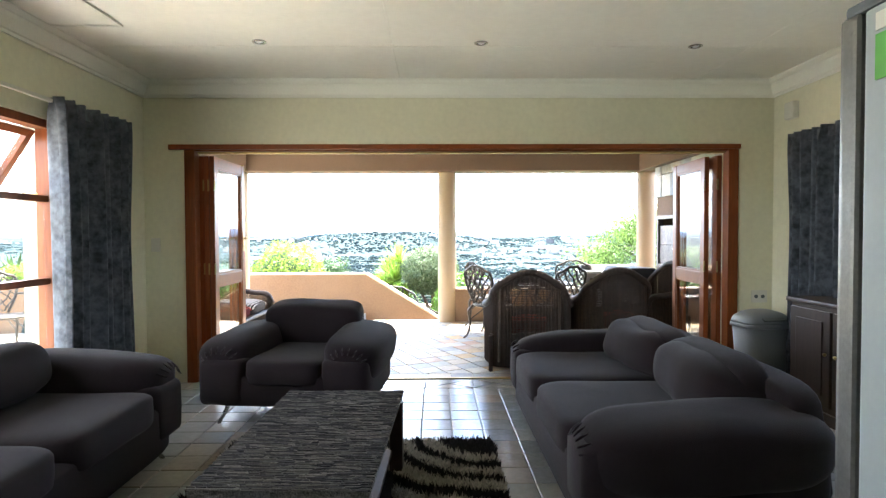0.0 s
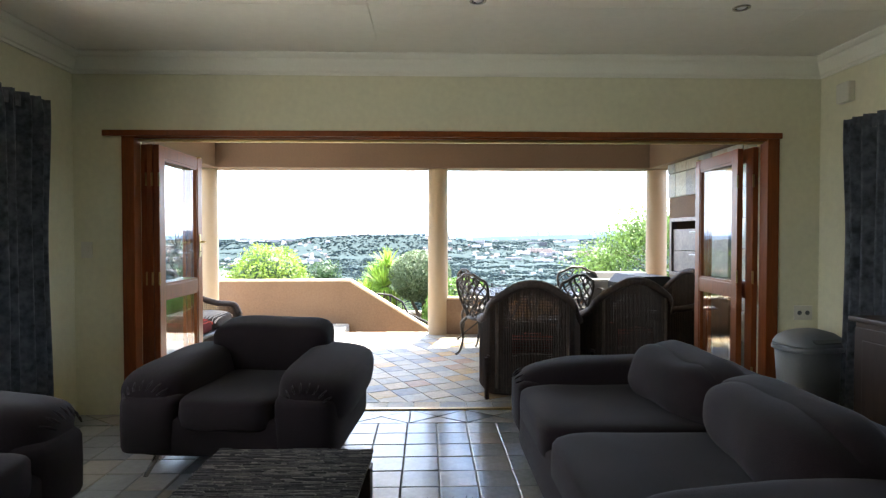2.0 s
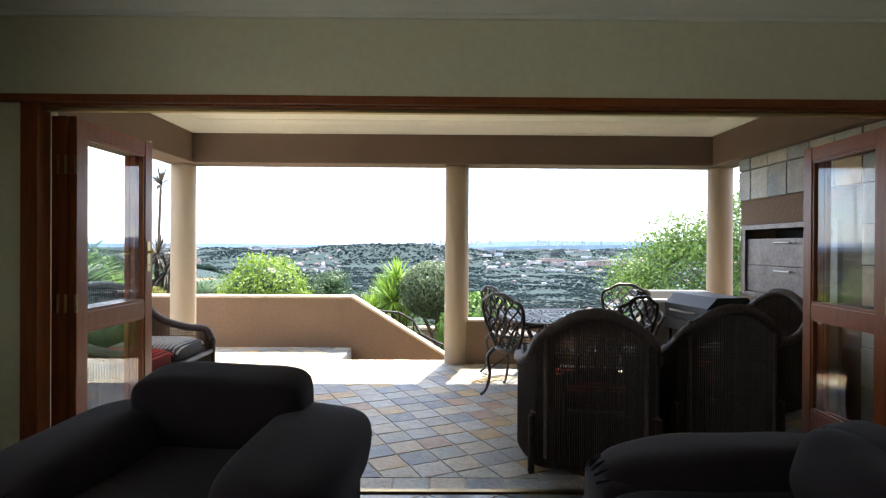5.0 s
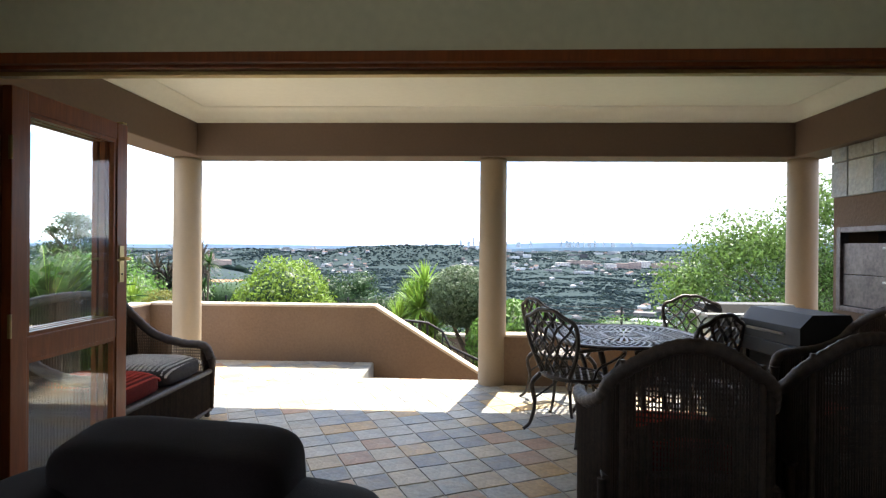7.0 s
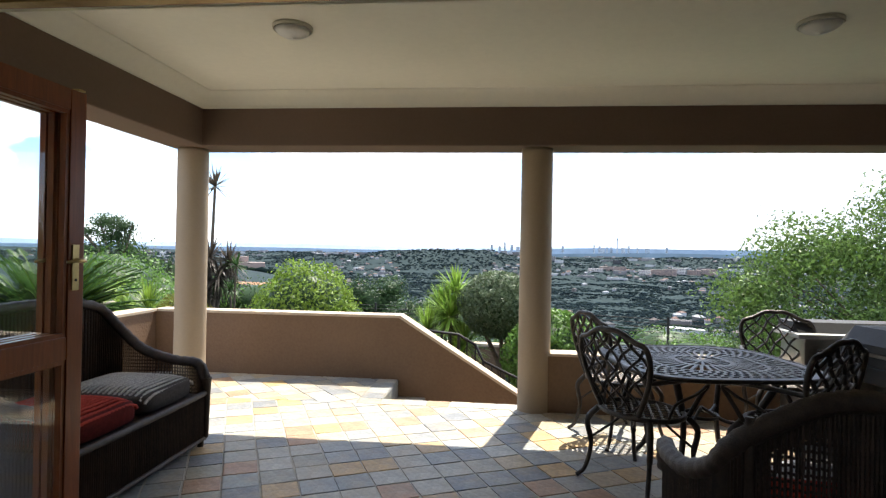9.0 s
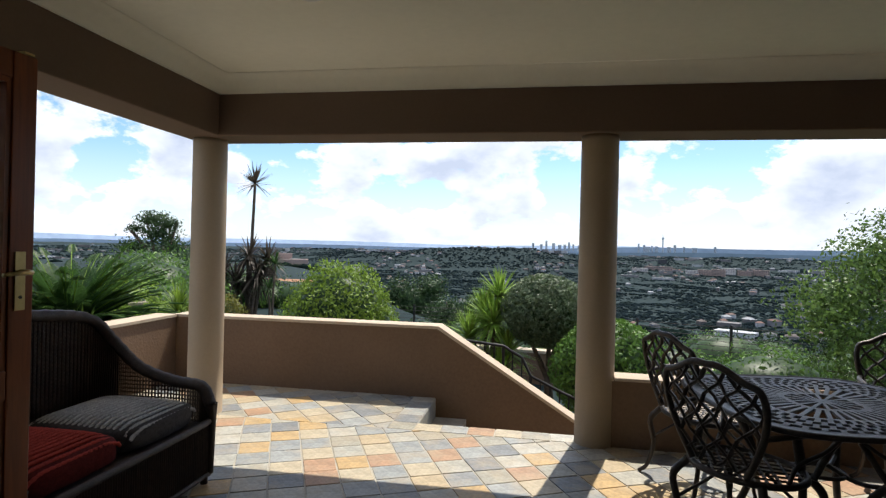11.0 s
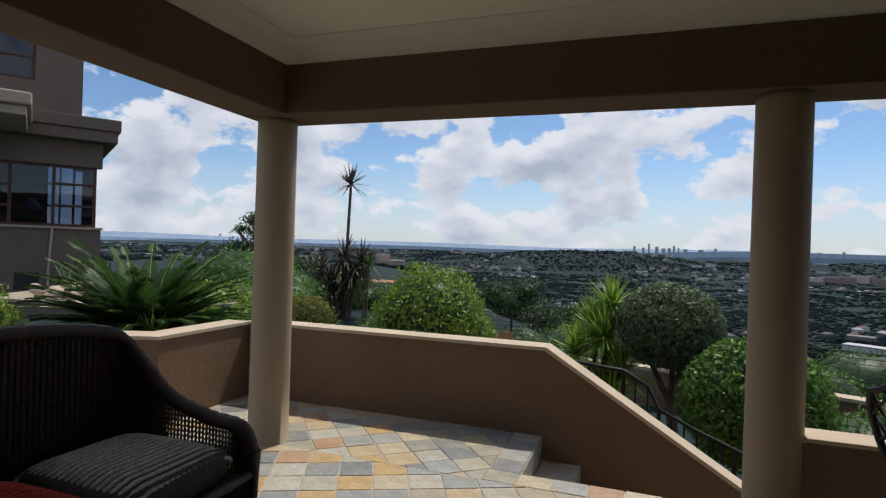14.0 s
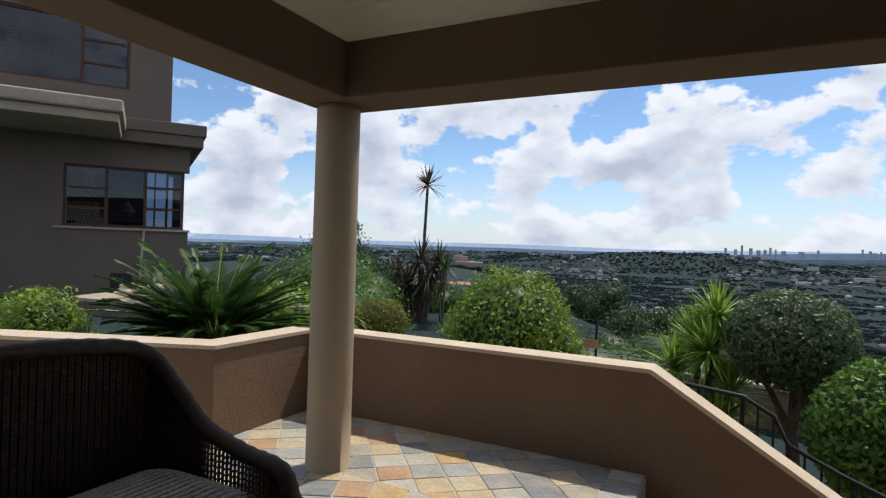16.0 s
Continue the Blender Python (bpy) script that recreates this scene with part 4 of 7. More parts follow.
def weave(path_top, z0, step, rowh, open_bands, is_open=None):
    """Stakes and weavers that fill the band between level z0 and the rim above it."""
    v, f = [], []
    n = len(path_top)
    cx = sum(p.x for p in path_top) / n
    cy = sum(p.y for p in path_top) / n

    def base(i, z):
        p = path_top[i]
        return Vector((p.x, p.y, z))

    for i in range(n):
        p = path_top[i]
        d = (path_top[min(n - 1, i + 1)] - path_top[max(0, i - 1)]); d.z = 0
        if d.length < 1e-6:
            continue
        d.normalize()
        nn = Vector((-d.y, d.x, 0))
        a, b = base(i, z0), base(i, p.z)
        for q in (-1, 1):
            k = len(v)
            v += [a + d * 0.004 + nn * 0.003 * q, a + nn * 0.0085 * q, a - d * 0.004 + nn * 0.003 * q, b + d * 0.004 + nn * 0.003 * q, b + nn * 0.0085 * q, b - d * 0.004 + nn * 0.003 * q]
            f += [(k, k + 1, k + 4, k + 3), (k + 1, k + 2, k + 5, k + 4)]
    # a close inner layer behind the weavers
    for i in range(n - 1):
        cuts, lo = [], 0.0
        for a, b in sorted(open_bands):
            cuts.append((lo, a)); lo = b
        cuts.append((lo, 0.985))
        pieces = [(a + (b - a) * j / 12, a + (b - a) * (j + 1) / 12) for a, b in cuts for j in range(12)] if is_open is not None else cuts
        for a, b in pieces:
            p, q = path_top[i], path_top[i + 1]
            if is_open is not None and is_open((p + q) / 2, (a + b) / 2):
                continue
            k = len(v)
            v += [base(i, z0 + (p.z - z0) * a), base(i + 1, z0 + (q.z - z0) * a), base(i + 1, z0 + (q.z - z0) * b), base(i, z0 + (p.z - z0) * b)]
            f.append((k, k + 1, k + 2, k + 3))
    zmax = max(p.z for p in path_top)
    z, row = z0, 0
    while z < zmax:
        for i in range(n - 1):
            top = min(path_top[i].z, path_top[i + 1].z)
            if z + rowh > top:
                continue
            k = (z - z0) / (top - z0)
            if any(a < k < b for a, b in open_bands):
                continue
            loose = is_open is not None and is_open((path_top[i] + path_top[i + 1]) / 2, k)
            if loose and row % 2:
                continue
            d = path_top[i + 1] - path_top[i]; d.z = 0
            if d.length < 1e-6:
                continue
            nn = Vector((-d.y, d.x, 0)).normalized()
            s = 0.005 * (1 if (i + row) % 2 else -1)
            a, b = base(i, z), base(i + 1, z)
            m_ = (a + b) / 2 + nn * s
            h = Vector((0, 0, rowh * (0.8 if loose else 1.0)))
            q = len(v)
            v += [a, m_, b, a + h, m_ + h, b + h]
            f += [(q, q + 1, q + 4, q + 3), (q + 1, q + 2, q + 5, q + 4)]
        z += step
        row += 1
    return v, f


def rope(pts, r, turns=90, seg=7):
    """A braided roll: a rod whose thickness ripples along it."""
    n = len(pts)
    return tubem(pts, [r * (1 + 0.06 * math.sin(i * 1.9)) for i in range(n)], seg)


def wicker_seat(name, m, w, d, hb, ha, label, category, group, cushions, dens=1.0, bands=((0.80, 0.83), (0.61, 0.63))):
    t = thing(name, m, label, category, group)
    W, D = w / 2, d / 2
    key = [(-W, -D, ha - 0.10), (-W, -D + 0.06, ha), (-W - 0.015, -D + 0.25, ha + 0.02), (-W, D - 0.26, ha + 0.09), (-W + 0.015, D - 0.10, ha + (hb - ha) * 0.55), (-W + 0.09, D, hb - 0.05),
           (-W * 0.45, D + 0.03, hb), (0, D + 0.035, hb + 0.012)]
    if bands:
        # armchairs: an arched back, narrower than the flaring arms
        key = [(-W - 0.02, -D, ha - 0.13), (-W - 0.035, -D + 0.07, ha - 0.02), (-W - 0.045, -D + 0.25, ha), (-W - 0.02, D - 0.24, ha + 0.02), (-W + 0.025, D - 0.09, ha + (hb - ha) * 0.26), (-W + 0.06, D - 0.01, ha + (hb - ha) * 0.54),
               (-W * 0.60, D + 0.02, hb - 0.075), (-W * 0.28, D + 0.035, hb - 0.006), (0, D + 0.037, hb + 0.012)]
    key = key + [(-x, y, z) for x, y, z in reversed(key[:-1])]
    rim = smooth_path(key, max(4, int(9 * dens)))
    part("rim", rope(rim, 0.034), M["wicker"], t, "thick braided rim", True)
    shell = []
    L = 0
    for a, b in zip(rim, rim[1:]):
        k = max(1, int((b - a).to_2d().length / 0.016))
        shell += [a.lerp(b, i / k) for i in range(k)]
    shell.append(rim[-1])
    gate = (lambda p, k: abs(p.x) > W - 0.035 and p.y < D - 0.12 and 0.36 < 0.10 + (p.z - 0.10) * k) if not bands else (lambda p, k: (abs(p.x) < W * 0.60 and p.y > D - 0.05 and (0.64 < k < 0.88 or (0.36 < k < 0.56 and abs(p.x) < W * 0.42))))
    v, f = weave(shell, 0.05, 0.0115, 0.0112, (), gate)
    o = raw("woven_shell", v, f, M["wicker"]); o.parent = t
    tagged(o, "close-woven dark cane shell")
    # front skirt and seat deck
    front = [Vector((-W + 0.01 + (2 * W - 0.02) * i / int(w / 0.016), -D + 0.005, 0.36)) for i in range(int(w / 0.016) + 1)]
    v, f = weave(front, 0.05, 0.0115, 0.0112, ())
    o = raw("front_skirt", v, f, M["wicker"]); o.parent = t
    part("front_roll", rope(smooth_path([(-W, -D, 0.36), (-W / 2, -D - 0.012, 0.362), (W / 2, -D - 0.012, 0.362), (W, -D, 0.36)], 10), 0.02), M["wicker"], t, smooth=True)
    part("bottom_roll", rope(smooth_path([(-W, -D, 0.055), (0, -D - 0.004, 0.055), (W, -D, 0.055)], 10), 0.014), M["wicker"], t, smooth=True)
    part("seat_deck", boxm(-W + 0.02, -D + 0.02, 0.335, W - 0.02, D - 0.01, 0.355, bevel=0.004), M["wicker"], t)
    for sx in (-1, 1):
        for sy in (-1, 1):
            part("leg", tubem([(sx * (W - 0.02), sy * (D - 0.02), 0.34), (sx * (W - 0.02), sy * (D - 0.02), 0.0)], 0.02, 10), M["wicker"], t, smooth=True)
    for sx in (-1, 1):
        part("back_post", tubem([(sx * (W - 0.10), D + 0.012, 0.1), (sx * (W - 0.10), D + 0.014, hb - 0.06)], 0.014, 8), M["wicker"], t, smooth=True)
        # rolled arm end
        part("arm_roll", tubem([(sx * W, -D - 0.005, ha - 0.09), (sx * W, -D - 0.01, 0.36), (sx * W, -D - 0.005, 0.06)], [0.034, 0.022, 0.018], 8), M["wicker"], t, smooth=True)
    t["cushion_base"] = 0.358
    for k, (x0, x1, mt, lb) in enumerate(cushions):
        cu = thing("seat_cushion", m @ pose(0, 0, 0), lb, "cushion", "patio cushions")
        b = bmesh.new()
        pillow(b, ((x0 + x1) / 2, -0.02, 0.422), (x1 - x0, d - 0.10, 0.135), 0.36, 40, 14, lump=0.008, seed=k + 3)
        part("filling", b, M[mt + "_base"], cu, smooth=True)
        b = bmesh.new()
        n = int((d - 0.12) / 0.031)
        for i in range(n):
            y = -0.02 - (d - 0.14) / 2 + (d - 0.14) * i / (n - 1)
            e = 0.494 - 0.05 * abs((y + 0.02) / (d / 2 - 0.05)) ** 5
            pts, rad = [], []
            for j in range(37):
                u = j / 36
                edge = min(1.0, min(u, 1 - u) * 6)
                pts.append((x0 + 0.03 + (x1 - x0 - 0.06) * u, y, e - 0.026 + 0.036 * edge ** 0.5))
                rad.append(0.0115 if j % 2 else 0.0085)
            tube(b, pts, rad, 5)
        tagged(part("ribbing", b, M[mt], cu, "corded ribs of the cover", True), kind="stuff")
    del t["cushion_base"]
    return t


wicker_seat("wicker_settee", pose(-2.32, 6.45, 0, 0, 0, 90), 1.24, 0.72, 0.97, 0.55, "dark brown wicker settee with a braided rim", "settee", "wicker suite",
            ((-0.57, -0.01, "cushion_red", "red corded seat cushion on the wicker settee"), (0.0, 0.57, "cushion_grey", "grey corded seat cushion on the wicker settee")), 1.3, ())
wicker_seat("wicker_armchair", pose(1.045, 5.45, 0, 0, 0, 173), 0.76, 0.66, 0.93, 0.60, "dark brown wicker armchair turned to the garden", "armchair", "wicker suite",
            ((-0.29, 0.29, "cushion_red", "red corded seat cushion on a wicker armchair"),))
wicker_seat("wicker_armchair", pose(1.90, 5.74, 0, 0, 0, 186), 0.76, 0.66, 0.93, 0.60, "dark brown wicker armchair beside another", "armchair", "wicker suite",
            ((-0.29, 0.29, "cushion_red", "red corded seat cushion on a wicker armchair"),))
wicker_seat("wicker_armchair", pose(2.70, 6.62, 0, 0, 0, -72), 0.70, 0.66, 0.93, 0.60, "brown wicker armchair beside the barbecue wall", "armchair", "wicker suite",
            ((-0.29, 0.29, "cushion_grey", "pale corded seat cushion on a wicker armchair"),))


# ---- cast metal table and chairs ----
def clip_bars(inside, x0, x1, z0, z1, pitch, ang):
    """Straight bars at one angle, cut to the shape."""
    c, s = math.cos(ang), math.sin(ang)
    R = 1.2
    bars = []
    k = -int(R / pitch)
    while k * pitch < R:
        run = []
        for i in range(-60, 61):
            u = i * 0.02
            x, z = c * u - s * k * pitch + (x0 + x1) / 2, s * u + c * k * pitch + (z0 + z1) / 2
            if inside(x, z):
                run.append((x, z))
            else:
                if len(run) > 1:
                    bars.append(run)
                run = []
        if len(run) > 1:
            bars.append(run)
        k += 1
    return bars


def metal_chair(m, label):
    t = thing("metal_chair", m, label, "chair", "cast metal chairs")
    # seat: rim and lattice, front towards -y
    def sr(a):
        return 0.235 + 0.012 * math.cos(2 * a)
    rim = [(sr(a) * math.cos(a), sr(a) * math.sin(a) * 0.95, 0.43) for a in [2 * math.pi * i / 36 for i in range(36)]]
    seat = part("seat_rim", tubem(rim, 0.015, 8, True), M["iron"], t, smooth=True)
    b = bmesh.new()
    for ang in (radians(45), radians(-45)):
        for run in clip_bars(lambda x, z: math.hypot(x, z / 0.95) < sr(math.atan2(z, x)), -0.25, 0.25, -0.25, 0.25, 0.05, ang):
            tube(b, [(run[0][0], run[0][1], 0.432), (run[-1][0], run[-1][1], 0.432)], 0.0085, 4, flat=0.6)
    part("seat_lattice", b, M["iron"], t, "diamond lattice seat")

    # back: a scalloped shield, leaning and bowed
    def bw(k):
        return 0.135 + 0.115 * math.sin(min(1, k * 1.15) * math.pi * 0.62)

    def inside(x, z):
        k = z / 0.46
        if not 0 <= k <= 1:
            return False
        lim = bw(k) if k < 0.72 else bw(0.72) * math.sqrt(max(0, 1 - ((k - 0.72) / 0.30) ** 2.2))
        return abs(x) < lim

    def onback(x, z):
        return Vector((x, 0.19 + 0.20 * z - 0.28 * x * x, 0.45 + z))
    out = []
    for i in range(21):
        k = i / 20 * 0.72
        out.append((bw(k), k * 0.46))
    for i in range(1, 13):
        a = math.pi / 2 * i / 12
        out.append((bw(0.72) * math.cos(a) ** 0.9, (0.72 + 0.275 * math.sin(a) + 0.026 * math.sin(a * 6 - 0.6)) * 0.46))
    full = [(-x, z) for x, z in out] + [(x, z) for x, z in reversed(out[:-1])]
    part("back_frame", tubem([onback(x, z) for x, z in full], 0.0155, 8), M["iron"], t, "scalloped cast frame", True)
    b = bmesh.new()
    for ang in (radians(50), radians(-50)):
        for run in clip_bars(inside, -0.25, 0.25, 0, 0.46, 0.072, ang):
            n_ = len(run) - 1
            bow = 0.011 * (1 if ang > 0 else -1)
            pts = []
            for i in range(9):
                x, z = run[round(n_ * i / 8)]
                o_ = bow * math.sin(i / 8 * math.pi * max(1, round(n_ * 0.02 / 0.11)))
                pts.append(onback(x - o_ * math.sin(ang), z + o_ * math.cos(ang)))
            tube(b, pts, 0.0118, 6, flat=0.6)
    part("back_lattice", b, M["iron"], t, "diamond lattice back")
    for s in (-1, 1):
        part("arm", tubem(smooth_path([onback(s * 0.235, 0.20), (s * 0.285, 0.06, 0.66), (s * 0.30, -0.10, 0.655), (s * 0.29, -0.20, 0.62), (s * 0.255, -0.185, 0.55), (s * 0.235, -0.11, 0.435)], 5), 0.0135, 8), M["iron"], t, smooth=True)
        part("arm_scroll", tubem(smooth_path([(s * 0.29, -0.19, 0.61), (s * 0.285, -0.10, 0.57), (s * 0.25, 0.02, 0.52), (s * 0.235, 0.06, 0.44)], 5), 0.009, 6), M["iron"], t, smooth=True)
        for sy in (-1, 1):
            x0, y0 = s * 0.185, sy * 0.155
            part("leg", tubem(smooth_path([(x0, y0, 0.425), (x0 + s * 0.045, y0 + sy * 0.045, 0.34), (x0 + s * 0.03, y0 + sy * 0.03, 0.20), (x0 + s * 0.045, y0 + sy * 0.06, 0.06), (x0 + s * 0.075, y0 + sy * 0.10, 0.008)], 5), [0.019] * 5 + [0.017] * 5 + [0.013] * 5 + [0.012] * 5 + [0.014], 8), M["iron"], t, smooth=True)
            part("brace", tubem(smooth_path([(x0 * 0.3, y0 * 0.3, 0.42), (x0 * 0.7, y0 * 0.7, 0.33), (x0 + s * 0.03, y0 + sy * 0.03, 0.24)], 4), 0.008, 6), M["iron"], t, smooth=True)
    return t


ch = metal_chair(pose(0.84, 6.84, 0, 0, 0, 126), "dark cast metal lattice chair drawn up to the round table")
copy_thing(ch, pose(0.88, 7.68, 0, 0, 0, 112))
c3 = copy_thing(ch, pose(2.08, 7.74, 0, 0, 0, -10))
tagged(c3, "dark cast metal lattice chair by the parapet")
copy_thing(ch, pose(1.60, 6.70, 0, 0, 0, 213))


def metal_table(m):
    t = thing("metal_table", m, "dark cast metal patio table with a pierced starburst top", "table")
    Z = 0.69

    def R(a):
        n = 3.6
        return 0.56 / (abs(math.cos(a)) ** n + abs(math.sin(a)) ** n) ** (1 / n)

    def P(a, k, z=Z):
        return (R(a) * k * math.cos(a), R(a) * k * math.sin(a), z)
    b = bmesh.new()
    N = 48

    def ring(k0, k1, n=96):
        for i in range(n):
            a0, a1 = 2 * math.pi * i / n, 2 * math.pi * (i + 1) / n
            q = [bm_.verts.new(P(*w)) for w in ((a0, k0, Z), (a1, k0, Z), (a1, k1, Z), (a0, k1, Z), (a0, k0, Z - 0.012), (a1, k0, Z - 0.012), (a1, k1, Z - 0.012), (a0, k1, Z - 0.012))]
            for fc in ((0, 1, 2, 3), (7, 6, 5, 4), (0, 4, 5, 1), (2, 6, 7, 3)):
                bm_.faces.new([q[j] for j in fc])

    def spokes(k0, k1, n, wd, off=0.0):
        for i in range(n):
            a = 2 * math.pi * (i + off) / n
            h = wd / 2
            q = [bm_.verts.new(P(*w)) for w in ((a - h / max(k0, 0.08), k0, Z), (a + h / max(k0, 0.08), k0, Z), (a + h / k1, k1, Z), (a - h / k1, k1, Z),
                                             (a - h / max(k0, 0.08), k0, Z - 0.012), (a + h / max(k0, 0.08), k0, Z - 0.012), (a + h / k1, k1, Z - 0.012), (a - h / k1, k1, Z - 0.012))]
            for fc in ((0, 1, 2, 3), (7, 6, 5, 4), (0, 4, 7, 3), (1, 2, 6, 5)):
                bm_.faces.new([q[j] for j in fc])
    bm_ = b
    ring(0.005, 0.07); spokes(0.06, 0.26, 16, 0.028); ring(0.25, 0.30); spokes(0.29, 0.56, 40, 0.030); ring(0.55, 0.585)
    for i, (k0, k1) in enumerate(((0.58, 0.67), (0.665, 0.75), (0.745, 0.83), (0.825, 0.90))):
        spokes(k0, k1, 52, 0.035, 0.5 * (i % 2)); ring(k1 - 0.012, k1 + 0.008)
    ring(0.89, 1.0)
    bmesh.ops.recalc_face_normals(b, faces=b.faces)
    part("tabletop", b, M["iron_top"], t, "pierced starburst top, paler than its frame")
    part("edge_band", tubem([P(2 * math.pi * i / 64, 1.0, Z - 0.008) for i in range(64)], 0.013, 8, True), M["iron"], t, smooth=True)
    for i in range(4):
        a = math.pi / 4 + math.pi / 2 * i
        c, s = math.cos(a), math.sin(a)
        part("leg", tubem(smooth_path([(0.44 * c, 0.44 * s, Z - 0.015), (0.40 * c, 0.40 * s, 0.58), (0.30 * c, 0.30 * s, 0.36), (0.34 * c, 0.34 * s, 0.14), (0.43 * c, 0.43 * s, 0.01)], 6), [0.022] * 10 + [0.018] * 10 + [0.016] * 5, 8), M["iron"], t, smooth=True)
        part("brace", tubem(smooth_path([(0.30 * c, 0.30 * s, 0.36), (0.15 * c, 0.15 * s, 0.34), (0, 0, 0.40)], 5), 0.011, 6), M["iron"], t, smooth=True)
    part("centre_ring", tubem([(0.10 * math.cos(2 * math.pi * i / 24), 0.10 * math.sin(2 * math.pi * i / 24), 0.352) for i in range(24)], 0.010, 6, True), M["iron"], t, smooth=True)


metal_table(pose(1.26, 7.08, 0, 0, 0, 8))

for x, y in ((-1.27, 6.72), (1.78, 6.8)):
    cl = thing("ceiling_light", pose(x, y, PZ), "round white ceiling light on the patio ceiling, off", "ceiling light", "patio ceiling lights")
    part("base", lathe(bmesh.new(), [(0.115, -0.022), (0.12, -0.018), (0.12, 0.0), (0.01, 0.0)], seg=28), M["white"], cl, "white rim", True)
    part("diffuser", lathe(bmesh.new(), [(0.0001, -0.07), (0.05, -0.062), (0.09, -0.042), (0.108, -0.0225), (0.0001, -0.0225)], seg=28), M["white_metal"], cl, "frosted glass bowl", True)

# ---- barbecue side ----
gr = thing("gas_grill", pose(2.74, 7.42, 0, 0, 0, -82), "black gas grill on a cart beside the barbecue wall", "grill")
part("hood", prism(bmesh.new(), [(-0.24, 0.62), (0.24, 0.62), (0.24, 0.74), (0.17, 0.86), (-0.14, 0.86), (-0.24, 0.76)], "x", -0.36, 0.36), M["black"], gr, "black folded hood")
part("firebox", boxm(-0.36, -0.25, 0.50, 0.36, 0.25, 0.615, bevel=0.01), M["black"], gr)
part("shelf", boxm(-0.34, -0.22, 0.14, 0.34, 0.22, 0.16, bevel=0.004), M["black"], gr)
part("handle", tubem([(-0.22, -0.27, 0.70), (0.22, -0.27, 0.70)], 0.012, 8), M["steel"], gr, smooth=True)
for sx in (-0.32, 0.32):
    for sy in (-0.21, 0.21):
        part("leg", boxm(sx - 0.018, sy - 0.018, 0, sx + 0.018, sy + 0.018, 0.501, bevel=0.003), M["black"], gr)
st = thing("side_counter", pose(2.62, 8.02, 0), "pale box counter with a dark lid by the parapet", "counter")
part("body", boxm(-0.36, -0.17, 0, 0.42, 0.19, 0.74, bevel=0.008), M["steel"], st)
part("ledge", boxm(-0.42, -0.20, 0.741, 0.44, 0.20, 0.775, bevel=0.006), M["white_metal"], st, "sunlit pale ledge")
part("lid", prism(bmesh.new(), [(-0.12, 0.776), (0.19, 0.776), (0.19, 0.85), (-0.05, 0.85)], "x", -0.38, 0.42), M["black"], st, "dark sloping lid")
pt = thing("flower_pot", pose(3.10, 8.31, 0.50), "shallow terracotta pot on the parapet", "pot")
part("bowl", lathe(bmesh.new(), [(0.08, 0), (0.14, 0.09), (0.15, 0.09), (0.15, 0.115), (0.13, 0.115), (0.12, 0.05), (0.01, 0.05)], seg=24), M["terracotta"], pt, smooth=True)

bz = thing("built_in_barbecue", pose(BX, 0, 0), "built-in steel barbecue with closed sooty doors", "barbecue")
b = bmesh.new()
box(b, -0.01, BY0, 0.85, 0.06, BY0 + 0.05, BZ1, 0.004); box(b, -0.01, BY1 - 0.05, 0.85, 0.06, BY1, BZ1, 0.004); box(b, -0.01, BY0 + 0.05, BZ1 - 0.045, 0.06, BY1 - 0.05, BZ1, 0.004); box(b, -0.01, BY0 + 0.05, 0.85, 0.06, BY1 - 0.05, 0.89, 0.004)
part("frame", b, M["braai"], bz, "steel surround")
part("firebox", boxm(0.3, BY0 + 0.05, 0.9, 0.5, BY1 - 0.05, BZ1 - 0.05), M["black"], bz, "dark interior")
for z0, z1 in ((0.895, 1.15), (1.155, 1.41)):
    dd = part("door_panel", boxm(0.012, BY0 + 0.055, z0, 0.035, BY1 - 0.055, z1, bevel=0.004), M["braai"], bz, "sooty steel door panel")
    part("pull", tubem([(-0.025, (BY0 + BY1) / 2 - 0.12, z1 - 0.04), (-0.025, (BY0 + BY1) / 2 + 0.12, z1 - 0.04)], 0.009, 8), M["steel"], dd, smooth=True)
part("hearth_base", boxm(0.0, BY0, 0.0, 0.29, BY1, 0.849, bevel=0.004), M["out"], bz, "plastered base under the barbecue")


# patio chair outside the side window
oc = copy_thing(ch, pose(-4.55, 6.0, 0, 0, 0, 60))
tagged(oc, "pale cast metal lattice chair on the side terrace")

# ---- the land ----
def smst(a, b, v):
    k = min(1.0, max(0.0, (v - a) / (b - a)))
    return k * k * (3 - 2 * k)


